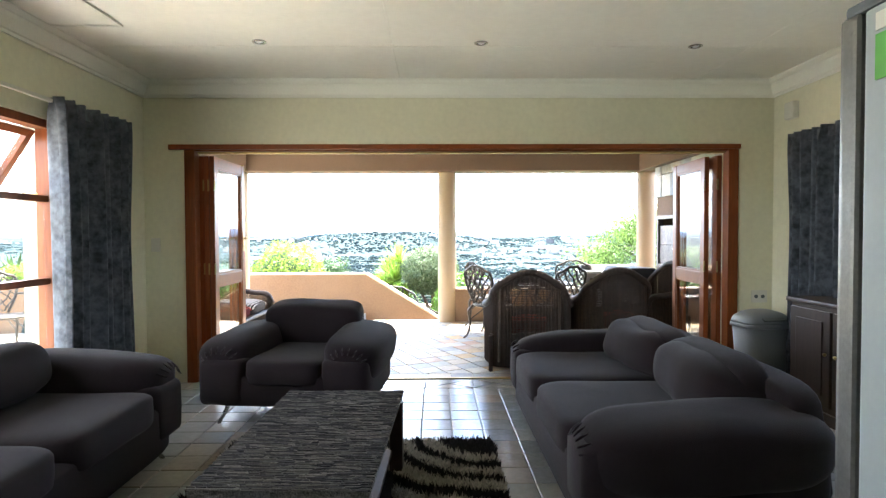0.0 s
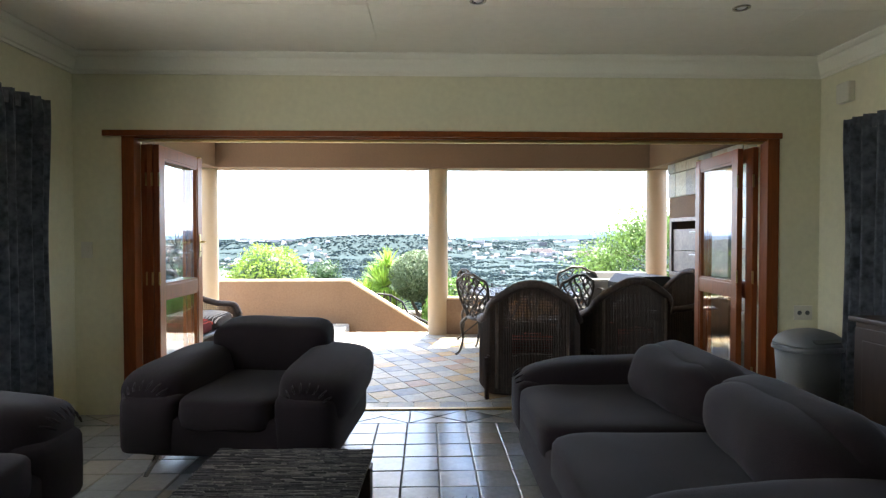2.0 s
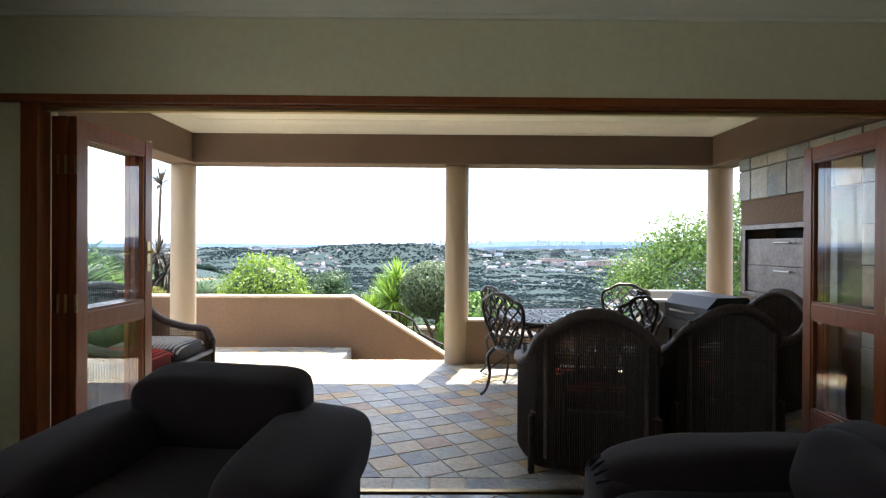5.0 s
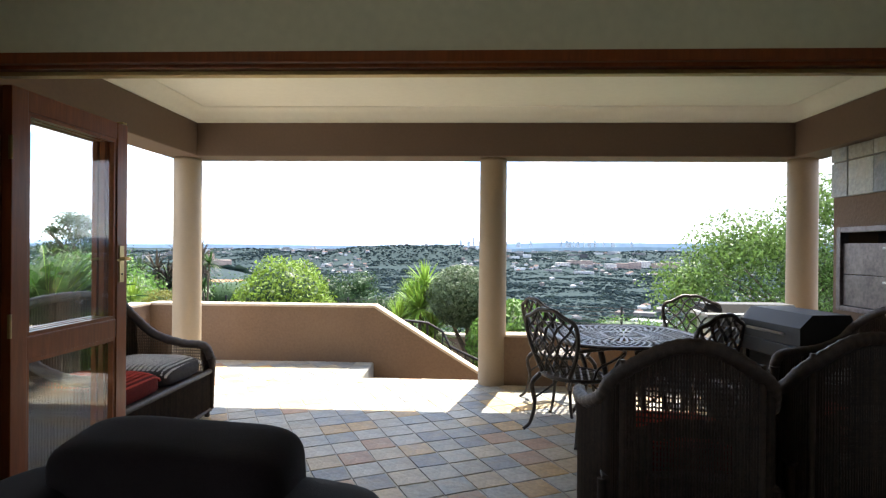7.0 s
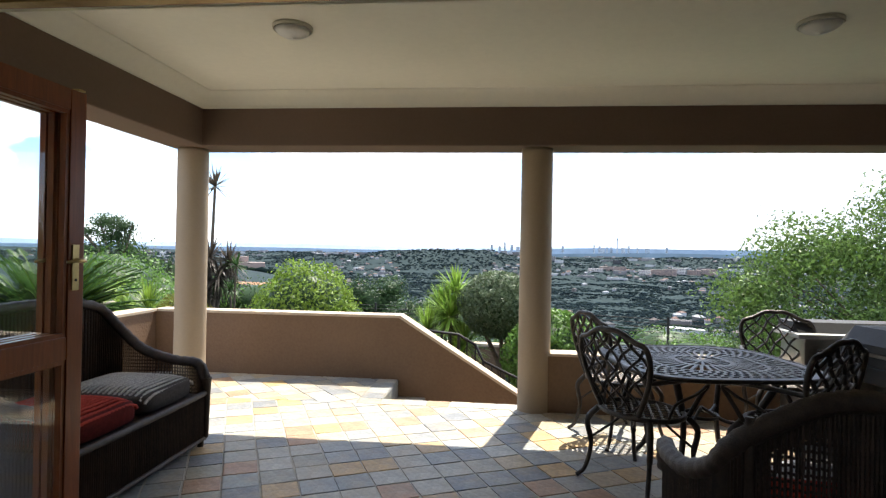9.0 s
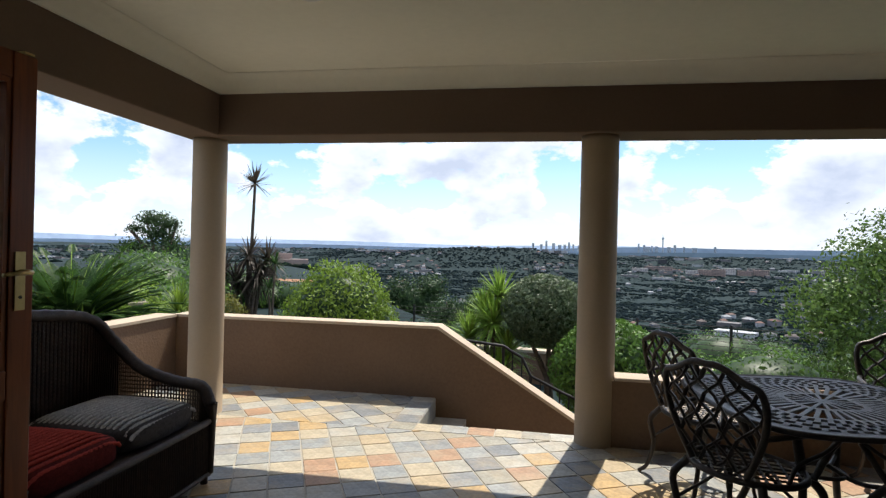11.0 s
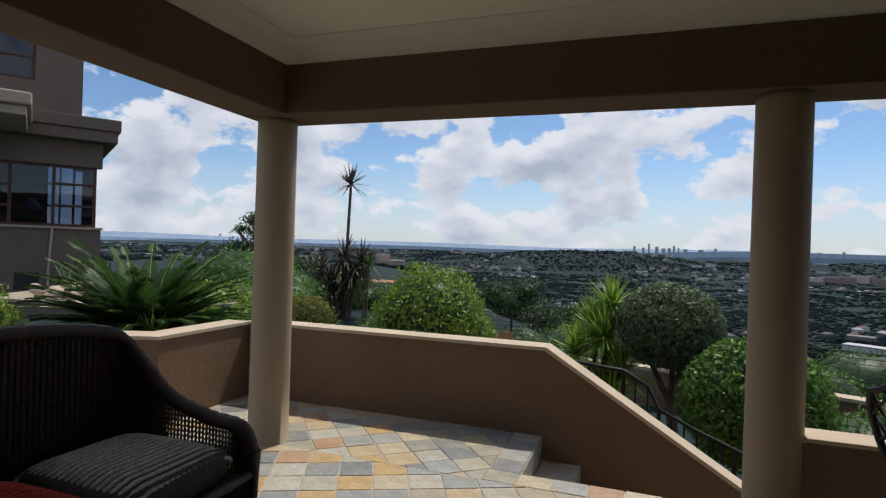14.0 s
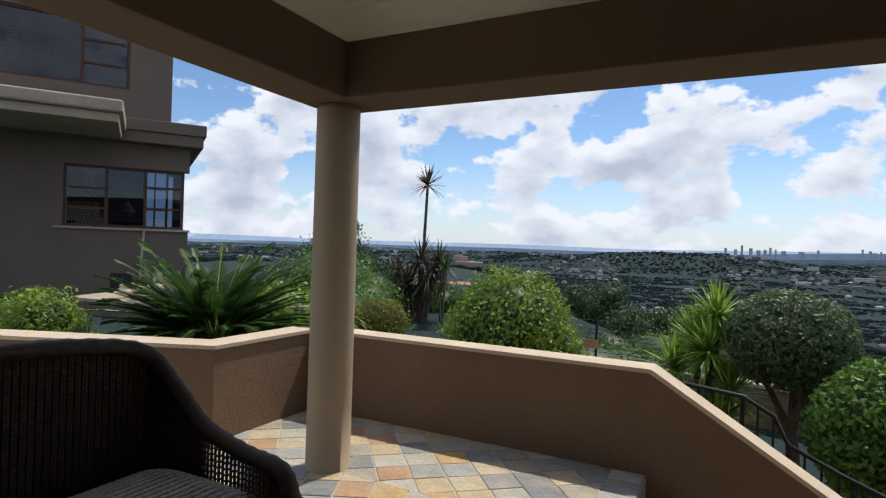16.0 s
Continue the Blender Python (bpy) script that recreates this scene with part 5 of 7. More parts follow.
def land(x, y):
    """Height of the ground: a hillside garden, a wide valley, and hills on the horizon."""
    r = math.hypot(x, y - 5)
    if r < 24:
        if y < 9.3 and x > -3.85:
            near = -1.78
        else:
            left = 0.22 - 1.3 * smst(9, 20, y)
            near = left + (-1.55 - left) * smst(-4.4, -2.0, x)
            if x < -3.9 and y < 7.4 + (x + 5.3) * 0.36:
                near = -0.6
    else:
        near = -1.3
    near -= 5.5 * smst(17.6, 27, y) * smst(-7, -2, x) if r < 60 or y > 5 else 0
    az = math.atan2(x, max(1e-6, y - 5)) if y > 5 else math.copysign(math.pi / 2, x)
    z = near - 62 * smst(16, 200 + 900 * smst(0.22, 0.5, -az), r) * (0.55 + 0.45 * smst(-20, 60, y)) + 1.1 * noise.noise(Vector((x * 0.012, y * 0.012, 1))) * smst(30, 300, r) * 6
    rim = -14 + 26 * smst(-0.2, 0.3, az) + 9 * noise.noise(Vector((az * 5, 2.2, 0))) + 4 * noise.noise(Vector((az * 21, 7.2, 0)))
    z += (62 + rim) * smst(1300, 4500, r)
    # the wooded ridge before the city, and lower spurs on both sides
    z += 66 * math.exp(-(((x + 60) / (760 if x < -60 else 330)) ** 2 + ((y - 2000) / 330) ** 2))
    z += 30 * math.exp(-(((x + 1000) / 500) ** 2 + ((y - 2500) / 300) ** 2)) + 22 * math.exp(-(((x - 900) / 420) ** 2 + ((y - 2700) / 300) ** 2))
    return z


def ground_sheet():
    v, f = [], []
    rings, segs = 120, 288
    rs = [0.6 * (4950 / 0.6) ** (i / (rings - 1)) for i in range(rings)]
    for r in rs:
        for s in range(segs):
            a = 2 * math.pi * s / segs
            x, y = r * math.sin(a), 5 + r * math.cos(a)
            v.append((x, y, land(x, y)))
    for i in range(rings - 1):
        for s in range(segs):
            f.append((i * segs + s, i * segs + (s + 1) % segs, (i + 1) * segs + (s + 1) % segs, (i + 1) * segs + s))
    f.append(tuple(range(segs)))
    g = mat("wooded_land", (0.1, 0.1, 0.1), 0.95, var=0.35, scale=0.013, fine=0.09, bump=0.0, spec=0.1)
    nt = g.node_tree
    b = nt.nodes["Principled BSDF"]
    N, L = nt.nodes.new, nt.links.new
    tc = N("ShaderNodeTexCoord"); nz = N("ShaderNodeTexNoise"); nz.inputs["Scale"].default_value = 0.05; nz.inputs["Detail"].default_value = 14; nz.inputs["Roughness"].default_value = 0.78
    L(tc.outputs["Object"], nz.inputs["Vector"])
    cr = N("ShaderNodeValToRGB")
    e = cr.color_ramp.elements
    e[0].position, e[0].color = 0.36, (0.016, 0.028, 0.030, 1)
    e[1].position, e[1].color = 0.70, (0.030, 0.046, 0.046, 1)
    m_ = e.new(0.54); m_.color = (0.022, 0.037, 0.038, 1)
    L(nz.outputs["Fac"], cr.inputs[0]); L(cr.outputs[0], b.inputs["Base Color"])
    o = raw("ground", v, f, g, True)
    tagged(o, "hillside, wooded valley and far low hills", "ground", "", "structure")


ground_sheet()


def far_hills():
    """Ranges along the horizon, with haze put into their pale blue colour and glow."""
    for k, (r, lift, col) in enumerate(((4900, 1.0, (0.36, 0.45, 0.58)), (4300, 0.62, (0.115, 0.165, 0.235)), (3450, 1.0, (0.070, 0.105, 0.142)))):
        v, f = [], []
        n = 260
        for i in range(n + 1):
            a = -1.5 + 3.0 * i / n
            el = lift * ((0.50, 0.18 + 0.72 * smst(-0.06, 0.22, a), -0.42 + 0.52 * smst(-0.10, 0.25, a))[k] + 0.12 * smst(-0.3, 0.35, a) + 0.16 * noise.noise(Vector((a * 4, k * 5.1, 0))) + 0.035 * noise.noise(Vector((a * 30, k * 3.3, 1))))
            for h, q in ((-90, 0), (r * math.tan(radians(el)), 0), (-60, 60)):
                v.append(((r + q) * math.sin(a), 5 + (r + q) * math.cos(a), h))
        for i in range(n):
            f += [(3 * i, 3 * i + 3, 3 * i + 4, 3 * i + 1), (3 * i + 1, 3 * i + 4, 3 * i + 5, 3 * i + 2)]
        hm = mat("hazed_far_hill", col, 0.95, var=0.12, scale=0.004, fine=0.02, bump=0, spec=0.0)
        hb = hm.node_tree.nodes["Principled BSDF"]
        # the hills give off their own colour, as haze would lift them
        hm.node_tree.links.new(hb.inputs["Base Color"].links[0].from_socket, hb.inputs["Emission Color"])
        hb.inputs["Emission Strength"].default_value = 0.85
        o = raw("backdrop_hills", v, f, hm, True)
        tagged(o, "range of hills on the horizon, haze painted into its blue", "hills", "", "structure")


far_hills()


def blob_mesh(rnd, v, f, x, y, z, r, h):
    """A rough faceted tree crown seen from afar."""
    n = len(v)
    for k, (pz, pr) in enumerate(((-0.2, 0.85), (0.5, 0.95))):
        for i in range(5):
            a = 2 * math.pi * (i + 0.5 * k) / 5
            q = pr * r * rnd.uniform(0.75, 1.2)
            v.append((x + q * math.cos(a), y + q * math.sin(a), z + h * pz * rnd.uniform(0.85, 1.15)))
    v.append((x, y, z + h * rnd.uniform(0.85, 1.05)))
    for i in range(5):
        f.append((n + i, n + (i + 1) % 5, n + 5 + (i + 1) % 5, n + 5 + i))
        f.append((n + 5 + i, n + 5 + (i + 1) % 5, n + 10))


def far_town():
    rnd = random.Random(77)
    tv, tf, nv_, nf_ = [], [], [], []
    bv, bf, rv, rf = [], [], [], []
    for k in range(76000):
        u = rnd.random()
        r = 120 * (3300 / 120) ** (u ** 0.66)
        a = rnd.uniform(-1.0, 0.85)
        x, y = r * math.sin(a), 5 + r * math.cos(a)
        s = rnd.uniform(1.5, 3.3) * (0.8 + r / 2000)
        g = land(x, y)
        if r < 800 and g + s > 1.3 - r * 0.022:
            continue
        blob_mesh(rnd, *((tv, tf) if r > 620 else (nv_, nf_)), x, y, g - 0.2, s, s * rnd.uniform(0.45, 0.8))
    for k in range(3000):
        r = 480 * (3500 / 480) ** (rnd.random() ** 0.75)
        a = rnd.uniform(-1.0, 0.85)
        if noise.noise(Vector((r * math.sin(a) * 0.004, r * math.cos(a) * 0.004, 3))) < 0.05:
            continue
        if r < 1300 and rnd.random() < 0.66:
            continue
        x, y = r * math.sin(a), 5 + r * math.cos(a)
        z = land(x, y)
        w, d, h = rnd.uniform(5, 11) * (1 + r / 5000), rnd.uniform(4, 7) * (1 + r / 5000), rnd.choice((3, 3.5, 5)) * (1 + r / 6000)
        shed = rnd.random() < (0.45 if r > 1900 else 0.06)
        if shed:
            # long pale works and shops
            w, d, h = w * rnd.uniform(1.8, 4.0), d * 1.8, h * 1.5
        t = rnd.uniform(0, math.pi) if not shed else -a + rnd.uniform(-0.3, 0.3)
        c, s = math.cos(t), math.sin(t)
        n = len(bv)
        for zz in (z - 1, z + h):
            for px, py in ((-w / 2, -d / 2), (w / 2, -d / 2), (w / 2, d / 2), (-w / 2, d / 2)):
                bv.append((x + c * px - s * py, y + s * px + c * py, zz))
        bf += [(n, n + 1, n + 5, n + 4), (n + 1, n + 2, n + 6, n + 5), (n + 2, n + 3, n + 7, n + 6), (n + 3, n, n + 4, n + 7), (n + 4, n + 5, n + 6, n + 7)]
        if not shed:
            n = len(rv)
            for px, py, pz in ((-w / 2 - .5, -d / 2 - .5, 0), (w / 2 + .5, -d / 2 - .5, 0), (w / 2 + .5, d / 2 + .5, 0), (-w / 2 - .5, d / 2 + .5, 0), (-w / 2 + d * .3, 0, d * .26), (w / 2 - d * .3, 0, d * .26)):
                rv.append((x + c * px - s * py, y + s * px + c * py, z + h + pz + 0.05))
            rf += [(n, n + 1, n + 5, n + 4), (n + 1, n + 2, n + 5), (n + 2, n + 3, n + 4, n + 5), (n + 3, n, n + 4)]
    # crowns past 620 m carry the haze as a paler, bluer colour
    hazed_leaf = mat("far_trees", (0.05, 0.07, 0.05), 0.95, var=0.3, scale=0.15, fine=0.6, bump=0, spec=0.0, hue=("island", [(0.040, 0.062, 0.072), (0.050, 0.076, 0.080), (0.044, 0.068, 0.077), (0.056, 0.082, 0.078), (0.041, 0.064, 0.075)]), trans=0.65)
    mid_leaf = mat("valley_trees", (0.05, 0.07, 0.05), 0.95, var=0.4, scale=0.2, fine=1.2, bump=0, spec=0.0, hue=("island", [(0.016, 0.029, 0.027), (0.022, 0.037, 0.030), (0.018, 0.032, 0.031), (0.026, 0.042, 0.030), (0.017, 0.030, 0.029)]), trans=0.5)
    walls = mat("far_walls", (0.5, 0.5, 0.5), 0.8, var=0.1, scale=0.1, fine=1, bump=0, hue=("island", [(0.24, 0.24, 0.25), (0.36, 0.37, 0.39), (0.15, 0.14, 0.14), (0.46, 0.47, 0.49), (0.19, 0.19, 0.20)]))
    roofs = mat("far_roofs", (0.3, 0.2, 0.2), 0.8, var=0.15, scale=0.2, fine=1, bump=0, hue=("island", [(0.12, 0.062, 0.05), (0.10, 0.10, 0.105), (0.13, 0.08, 0.066), (0.30, 0.31, 0.33), (0.06, 0.06, 0.065), (0.10, 0.08, 0.075)]))
    for name, v, f, m_, lb, ct in (("valley_trees", nv_, nf_, mid_leaf, "dark green trees below the hillside", "trees"), ("far_trees", tv, tf, hazed_leaf, "dense suburban trees in the valley, blued and paled for haze", "trees"), ("far_houses", bv, bf, walls, "pale suburban houses among the valley's trees", "houses"), ("far_roofs", rv, rf, roofs, "red and grey roofs of the valley's houses", "roofs")):
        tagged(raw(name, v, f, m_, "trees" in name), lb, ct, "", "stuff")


far_town()


def tall_block(x, y, w, d, h, wall, floors, bays, label, base=None, name="office_block"):
    """A far building with rows of windows set into its walls."""
    z = land(x, y) if base is None else base
    t = thing(name, pose(x, y, z, 0, 0, math.degrees(-math.atan2(x, y))), label, "building", "far city buildings")
    part("wall", boxm(-w / 2, -d / 2, -6, w / 2, d / 2, h), wall, t)
    part("roof", boxm(-w / 2 - 0.3, -d / 2 - 0.3, h + 0.01, w / 2 + 0.3, d / 2 + 0.3, h + 1.2), wall, t)
    b = bmesh.new()
    for i in range(bays):
        for j in range(floors):
            x0 = -w / 2 + w * (i + 0.25) / bays
            z0 = h * (j + 0.3) / floors
            box(b, x0, -d / 2 - 0.12, z0, x0 + w * 0.5 / bays, -d / 2 + 0.1, z0 + h * 0.42 / floors)
    tagged(part("windows", b, M["far_glass"], t, "rows of dark windows"), kind="stuff")


M["far_glass"] = mat("far_window_glass", (0.05, 0.06, 0.075), 0.25, var=0.2, bump=0)
M["far_white"] = mat("far_white_wall", (0.55, 0.52, 0.50), 0.8, var=0.08, scale=0.05, fine=0.5, bump=0)
M["far_pink"] = mat("far_pink_wall", (0.33, 0.25, 0.22), 0.8, var=0.08, scale=0.05, fine=0.5, bump=0)
# skyline walls: distance haze is mixed into this pale blue-grey
M["far_hazed"] = mat("hazed_grey_wall", (0.50, 0.57, 0.66), 0.7, var=0.08, scale=0.05, fine=0.5, bump=0)
M["far_dark"] = mat("far_dark_wall", (0.04, 0.045, 0.055), 0.5, var=0.08, scale=0.05, fine=0.5, bump=0)
rnd = random.Random(3)
tall_block(507, 2480, 34, 24, 44, M["far_dark"], 9, 7, "dark glass office tower in the valley", -66)
for k in range(6):
    tall_block(70 + 45 * k + rnd.uniform(-8, 8), 1950 + rnd.uniform(-60, 60), rnd.uniform(28, 44), 16, rnd.uniform(20, 34), M["far_white"], 7, 8, "pale apartment block in the valley", -58 - 3 * k)
for k in range(9):
    tall_block(300 + 46 * k + rnd.uniform(-8, 8), 1800 + rnd.uniform(-40, 90), rnd.uniform(32, 46), 16, rnd.uniform(11, 20), M["far_pink" if k % 3 else "far_white"], 4, 9, "long pinkish apartment block in the valley", -58)
for az, w, el in ((-0.6, 26, 0.28), (0.7, 22, 0.55), (1.4, 34, 0.30), (2.9, 24, 0.40), (3.3, 18, 0.24), (6.4, 24, 0.26), (9.4, 18, 0.42), (9.9, 26, 0.30), (10.6, 18, 0.26), (12.6, 26, 0.34), (13.4, 20, 0.22), (16.0, 24, 0.24), (0.2, 30, 0.17), (2.0, 40, 0.15), (2.5, 30, 0.19), (3.9, 44, 0.13), (5.2, 50, 0.12), (10.2, 44, 0.16), (12.1, 40, 0.15), (14.3, 50, 0.13), (11.0, 30, 0.20)):
    x, y = 4250 * math.sin(radians(az)), 4250 * math.cos(radians(az))
    b0 = 16
    tall_block(x, y, w * 0.62, 18, 4450 * math.tan(radians(el * 0.95 + 0.34)), M["far_hazed"], 12, 4, "high-rise tower on the skyline, tinted pale for haze", b0 - 4, "skyline_tower")
x, y = 4250 * math.sin(radians(11.55)), 4250 * math.cos(radians(11.55))
tw = thing("broadcast_tower", pose(x, y, 10), "slender concrete broadcast tower on the skyline", "tower", "far city buildings")
part("shaft", lathe(bmesh.new(), [(7, 0), (4.5, 60), (4, 110), (1.2, 112), (0.8, 130)], seg=10), M["far_hazed"], tw)
part("pod", lathe(bmesh.new(), [(4.5, 92), (9, 96), (9, 104), (4, 107)], seg=12), M["far_hazed"], tw)
tall_block(-62, 141, 6.4, 5, 4.9, M["far_pink"], 4, 6, "brown brick apartment building below the garden", land(-62, 141) - 3.6, "apartment_building")
tall_block(-65.5, 143, 3.2, 4, 6.0, M["far_pink"], 5, 3, "brown brick apartment building below the garden", land(-66, 143) - 3.6, "apartment_building")
hr = thing("roofed_house", pose(-21, 46, land(-21, 46) - 1.1), "low house with an orange tiled roof behind the garden", "house")
part("wall", boxm(-4, -2, -1, 4, 2, 0.55), M["far_pink"], hr)
part("roof", prism(bmesh.new(), [(-2.5, 0.56), (2.5, 0.56), (0, 1.25)], "x", -4.5, 4.5), M["terracotta"], hr, "orange tiled roof")


# ---- plants ----
def leaf_set(blobs, n, size, seed, fill=0.3, asp=0.45, bump=0.14, outward=0.9):
    """Many small pointed leaves over rounded masses (centre, radii)."""
    g = np.random.default_rng(seed)
    wts = np.array([(b[1][0] * b[1][1] * b[1][2]) ** 0.67 for b in blobs])
    idx = g.choice(len(blobs), n, p=wts / wts.sum())
    C = np.array([b[0] for b in blobs])[idx]
    Rr = np.array([b[1] for b in blobs])[idx]
    d = g.normal(size=(n, 3)); d /= np.linalg.norm(d, axis=1)[:, None]
    rad = 1 - fill * g.random(n) ** 1.6
    lump = 1 + bump * np.sin(d[:, 0] * 5 + idx * 1.3) * np.sin(d[:, 1] * 6 + 2 + idx) * np.sin(d[:, 2] * 5 + 1) + g.normal(size=n) * bump * 0.22
    p = C + d * Rr * (rad * lump)[:, None]
    nn = d * outward + g.normal(size=(n, 3)) * 0.55; nn /= np.linalg.norm(nn, axis=1)[:, None]
    t = np.cross(nn, g.normal(size=(n, 3))); t /= np.linalg.norm(t, axis=1)[:, None]
    b = np.cross(nn, t)
    s = size * g.uniform(0.65, 1.3, n)[:, None]
    V = np.stack([p - t * s * 0.5, p + b * s * asp * 0.5, p + t * s * 0.5 + nn * s * 0.08, p - b * s * asp * 0.5], 1).reshape(-1, 3)
    F = [(4 * i, 4 * i + 1, 4 * i + 2, 4 * i + 3) for i in range(n)]
    return V.tolist(), F


def core(blobs, k=0.72):
    b = bmesh.new()
    for c, r in blobs:
        pillow(b, c, (2 * r[0] * k, 2 * r[1] * k, 2 * r[2] * k), 1.0, 18, 10, lump=0.05 * max(r), seed=c[0])
    return b


def stems(base, blobs, r0, seed, forks=7):
    rnd = random.Random(seed)
    b = bmesh.new()
    c0 = Vector(blobs[0][0])
    bs = Vector(base)
    fork = bs.lerp(c0, 0.55) + Vector((rnd.uniform(-.05, .05), rnd.uniform(-.05, .05), -0.1))
    tube(b, smooth_path([bs, bs.lerp(fork, 0.5) + Vector((rnd.uniform(-.06, .06), rnd.uniform(-.06, .06), 0)), fork], 4), [r0 * (1.25 - 0.4 * i / 8) for i in range(9)], 9)
    for c, r in blobs:
        for k in range(max(2, forks // len(blobs))):
            a = Vector((rnd.gauss(0, 1), rnd.gauss(0, 1), rnd.gauss(0.3, 0.7)))
            a.normalize()
            e = Vector(c) + Vector((a.x * r[0], a.y * r[1], a.z * r[2])) * 0.8
            m_ = fork.lerp(e, 0.5) + Vector((rnd.uniform(-.1, .1), rnd.uniform(-.1, .1), rnd.uniform(-.02, .12))) * max(r)
            tube(b, smooth_path([fork, m_, e], 4), [r0 * (0.65 - 0.055 * i) for i in range(9)], 6)
    return b


def shrub(name, base, blobs, n, size, leaf, label, category, seed, trunk=0.05, fill=0.3, asp=0.45, inner=0.72, bump=0.14, group=""):
    t = thing(name, pose(*base), label, category, group)
    rel = [((c[0] - base[0], c[1] - base[1], c[2] - base[2]), r) for c, r in blobs]
    part("trunk", stems((0, 0, -0.1), rel, trunk, seed), M["bark"], t, smooth=True)
    v, f = leaf_set(rel, n, size, seed, fill, asp, bump)
    o = raw("crown", v, f, M[leaf]); o.parent = t
    tagged(o, kind="stuff")
    # a solid dark core stands in for the shade deep in the crown
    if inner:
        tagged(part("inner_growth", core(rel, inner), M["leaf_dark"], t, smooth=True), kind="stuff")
    return t


def rosette(bm_v, bm_f, c, n, L, w, seed, lo=-0.5, hi=1.4, droop=0.25, fold=0.25):
    """Sword leaves that fan out of one point; lo, hi: their lowest and highest slopes in radians."""
    rnd = random.Random(seed)
    c = Vector(c)
    for k in range(n):
        a = rnd.uniform(0, 2 * math.pi)
        e = lo + (hi - lo) * rnd.random() ** 0.8
        l = L * rnd.uniform(0.75, 1.1)
        d = Vector((math.cos(a) * math.cos(e), math.sin(a) * math.cos(e), math.sin(e)))
        side = Vector((-math.sin(a), math.cos(a), 0))
        up = side.cross(d) * -1
        q = len(bm_v)
        S = 4
        for i in range(S + 1):
            s = i / S
            p = c + d * l * s - Vector((0, 0, 1)) * droop * l * s * s * (1 - abs(e) / 2)
            hw = w * 0.5 * (0.75 + 0.6 * s if s < 0.35 else (0.96 * (1 - ((s - 0.35) / 0.65) ** 1.5) + 0.02))
            bm_v += [p - side * hw, p + up * hw * fold * -1, p + side * hw]
        for i in range(S):
            b = q + 3 * i
            bm_f += [(b, b + 1, b + 4, b + 3), (b + 1, b + 2, b + 5, b + 4)]


def cycad(c, n, L, seed):
    t = thing("cycad", pose(*c), "large dark green cycad with arching feathery fronds", "cycad")
    part("trunk", lathe(bmesh.new(), [(0.20, -0.4), (0.22, 0.0), (0.15, 0.16), (0.02, 0.22)], seg=14), M["bark"], t, smooth=True)
    rnd = random.Random(seed)
    v, f = [], []
    rb = bmesh.new()
    for k in range(n):
        a = k * 2.39996 + rnd.uniform(-0.2, 0.2)
        e = radians(0 + 58 * (k / n) ** 0.95 + rnd.uniform(-6, 6))
        l = L * rnd.uniform(0.82, 1.08)
        pts = []
        ca, sa = math.cos(a), math.sin(a)
        x = z = 0.0
        S = 16
        el = e + 0.18
        for i in range(S + 1):
            pts.append(Vector((ca * (0.06 + x), sa * (0.06 + x), 0.16 + z)))
            x += math.cos(el) * l / S; z += math.sin(el) * l / S
            el -= (0.45 + 0.35 * rnd.random()) / S * (0.4 + 1.2 * i / S)
        tube(rb, pts, [0.011 * (1 - 0.75 * i / S) for i in range(S + 1)], 4)
        side = Vector((-sa, ca, 0))
        for i in range(1, S * 8):
            s = i / (S * 8)
            j = min(S - 1, int(s * S)); fr_ = s * S - j
            p = pts[j].lerp(pts[j + 1], fr_)
            d = (pts[j + 1] - pts[j]).normalized()
            up = side.cross(d)
            ll = 0.16 * (math.sin(min(1, s * 1.15 + 0.12) * math.pi) ** 0.6 if s < 0.85 else 0.5 * (1.05 - s) / 0.2) + 0.02
            for q in (-1, 1):
                dd = (side * q * 0.78 + d * 0.66 + up * 0.16 * (1 if up.z > 0 else -1) + Vector((0, 0, rnd.uniform(-0.08, 0.05)))).normalized()
                wv = d * 0.0042
                n0 = len(v)
                v += [p - wv, p + wv, p + dd * ll * 0.6 + wv * 0.8, p + dd * ll - Vector((0, 0, 0.02)), p + dd * ll * 0.6 - wv * 0.8]
                f.append((n0, n0 + 1, n0 + 2, n0 + 3, n0 + 4))
    o = raw("foliage", [tuple(q) for q in v], f, M["leaf_cycad"]); o.parent = t
    tagged(o, kind="stuff")
    part("frond_ribs", rb, M["leaf_yucca"], t)


cycad((-5.05, 9.38, 0.25), 112, 1.10, 4)
shrub("dome_shrub", (-2.95, 12.4, land(-2.95, 12.4)), [((-3.12, 12.4, 0.17), (0.84, 0.82, 0.97)), ((-2.62, 12.3, -0.05), (0.55, 0.55, 0.62))], 15000, 0.07, "leaf_bright", "bright green clipped dome shrub behind the patio wall", "shrub", 11, 0.05, 0.3, 0.45, 0.82)
shrub("ball_tree", (0.12, 13.0, land(0.12, 13.0)), [((0.02, 13.0, 0.46), (0.68, 0.68, 0.57))], 12000, 0.06, "leaf_grey", "grey-green tree clipped to a ball on a bare trunk", "tree", 12, 0.075, 0.28, 0.5, 0.8, 0.06)
shrub("round_shrub", (0.86, 12.0, land(0.86, 12.0)), [((0.86, 12.0, -0.24), (0.78, 0.78, 0.74))], 9000, 0.075, "leaf_mid", "glossy green shrub clipped round", "shrub", 13, 0.05, 0.25, 0.55, 0.84, 0.05)
shrub("small_shrub", (-6.1, 13.9, land(-6.1, 13.9)), [((-6.1, 13.9, 0.02), (0.52, 0.52, 0.42))], 6000, 0.05, "leaf_golden", "small yellowish clipped shrub", "shrub", 14, 0.03)
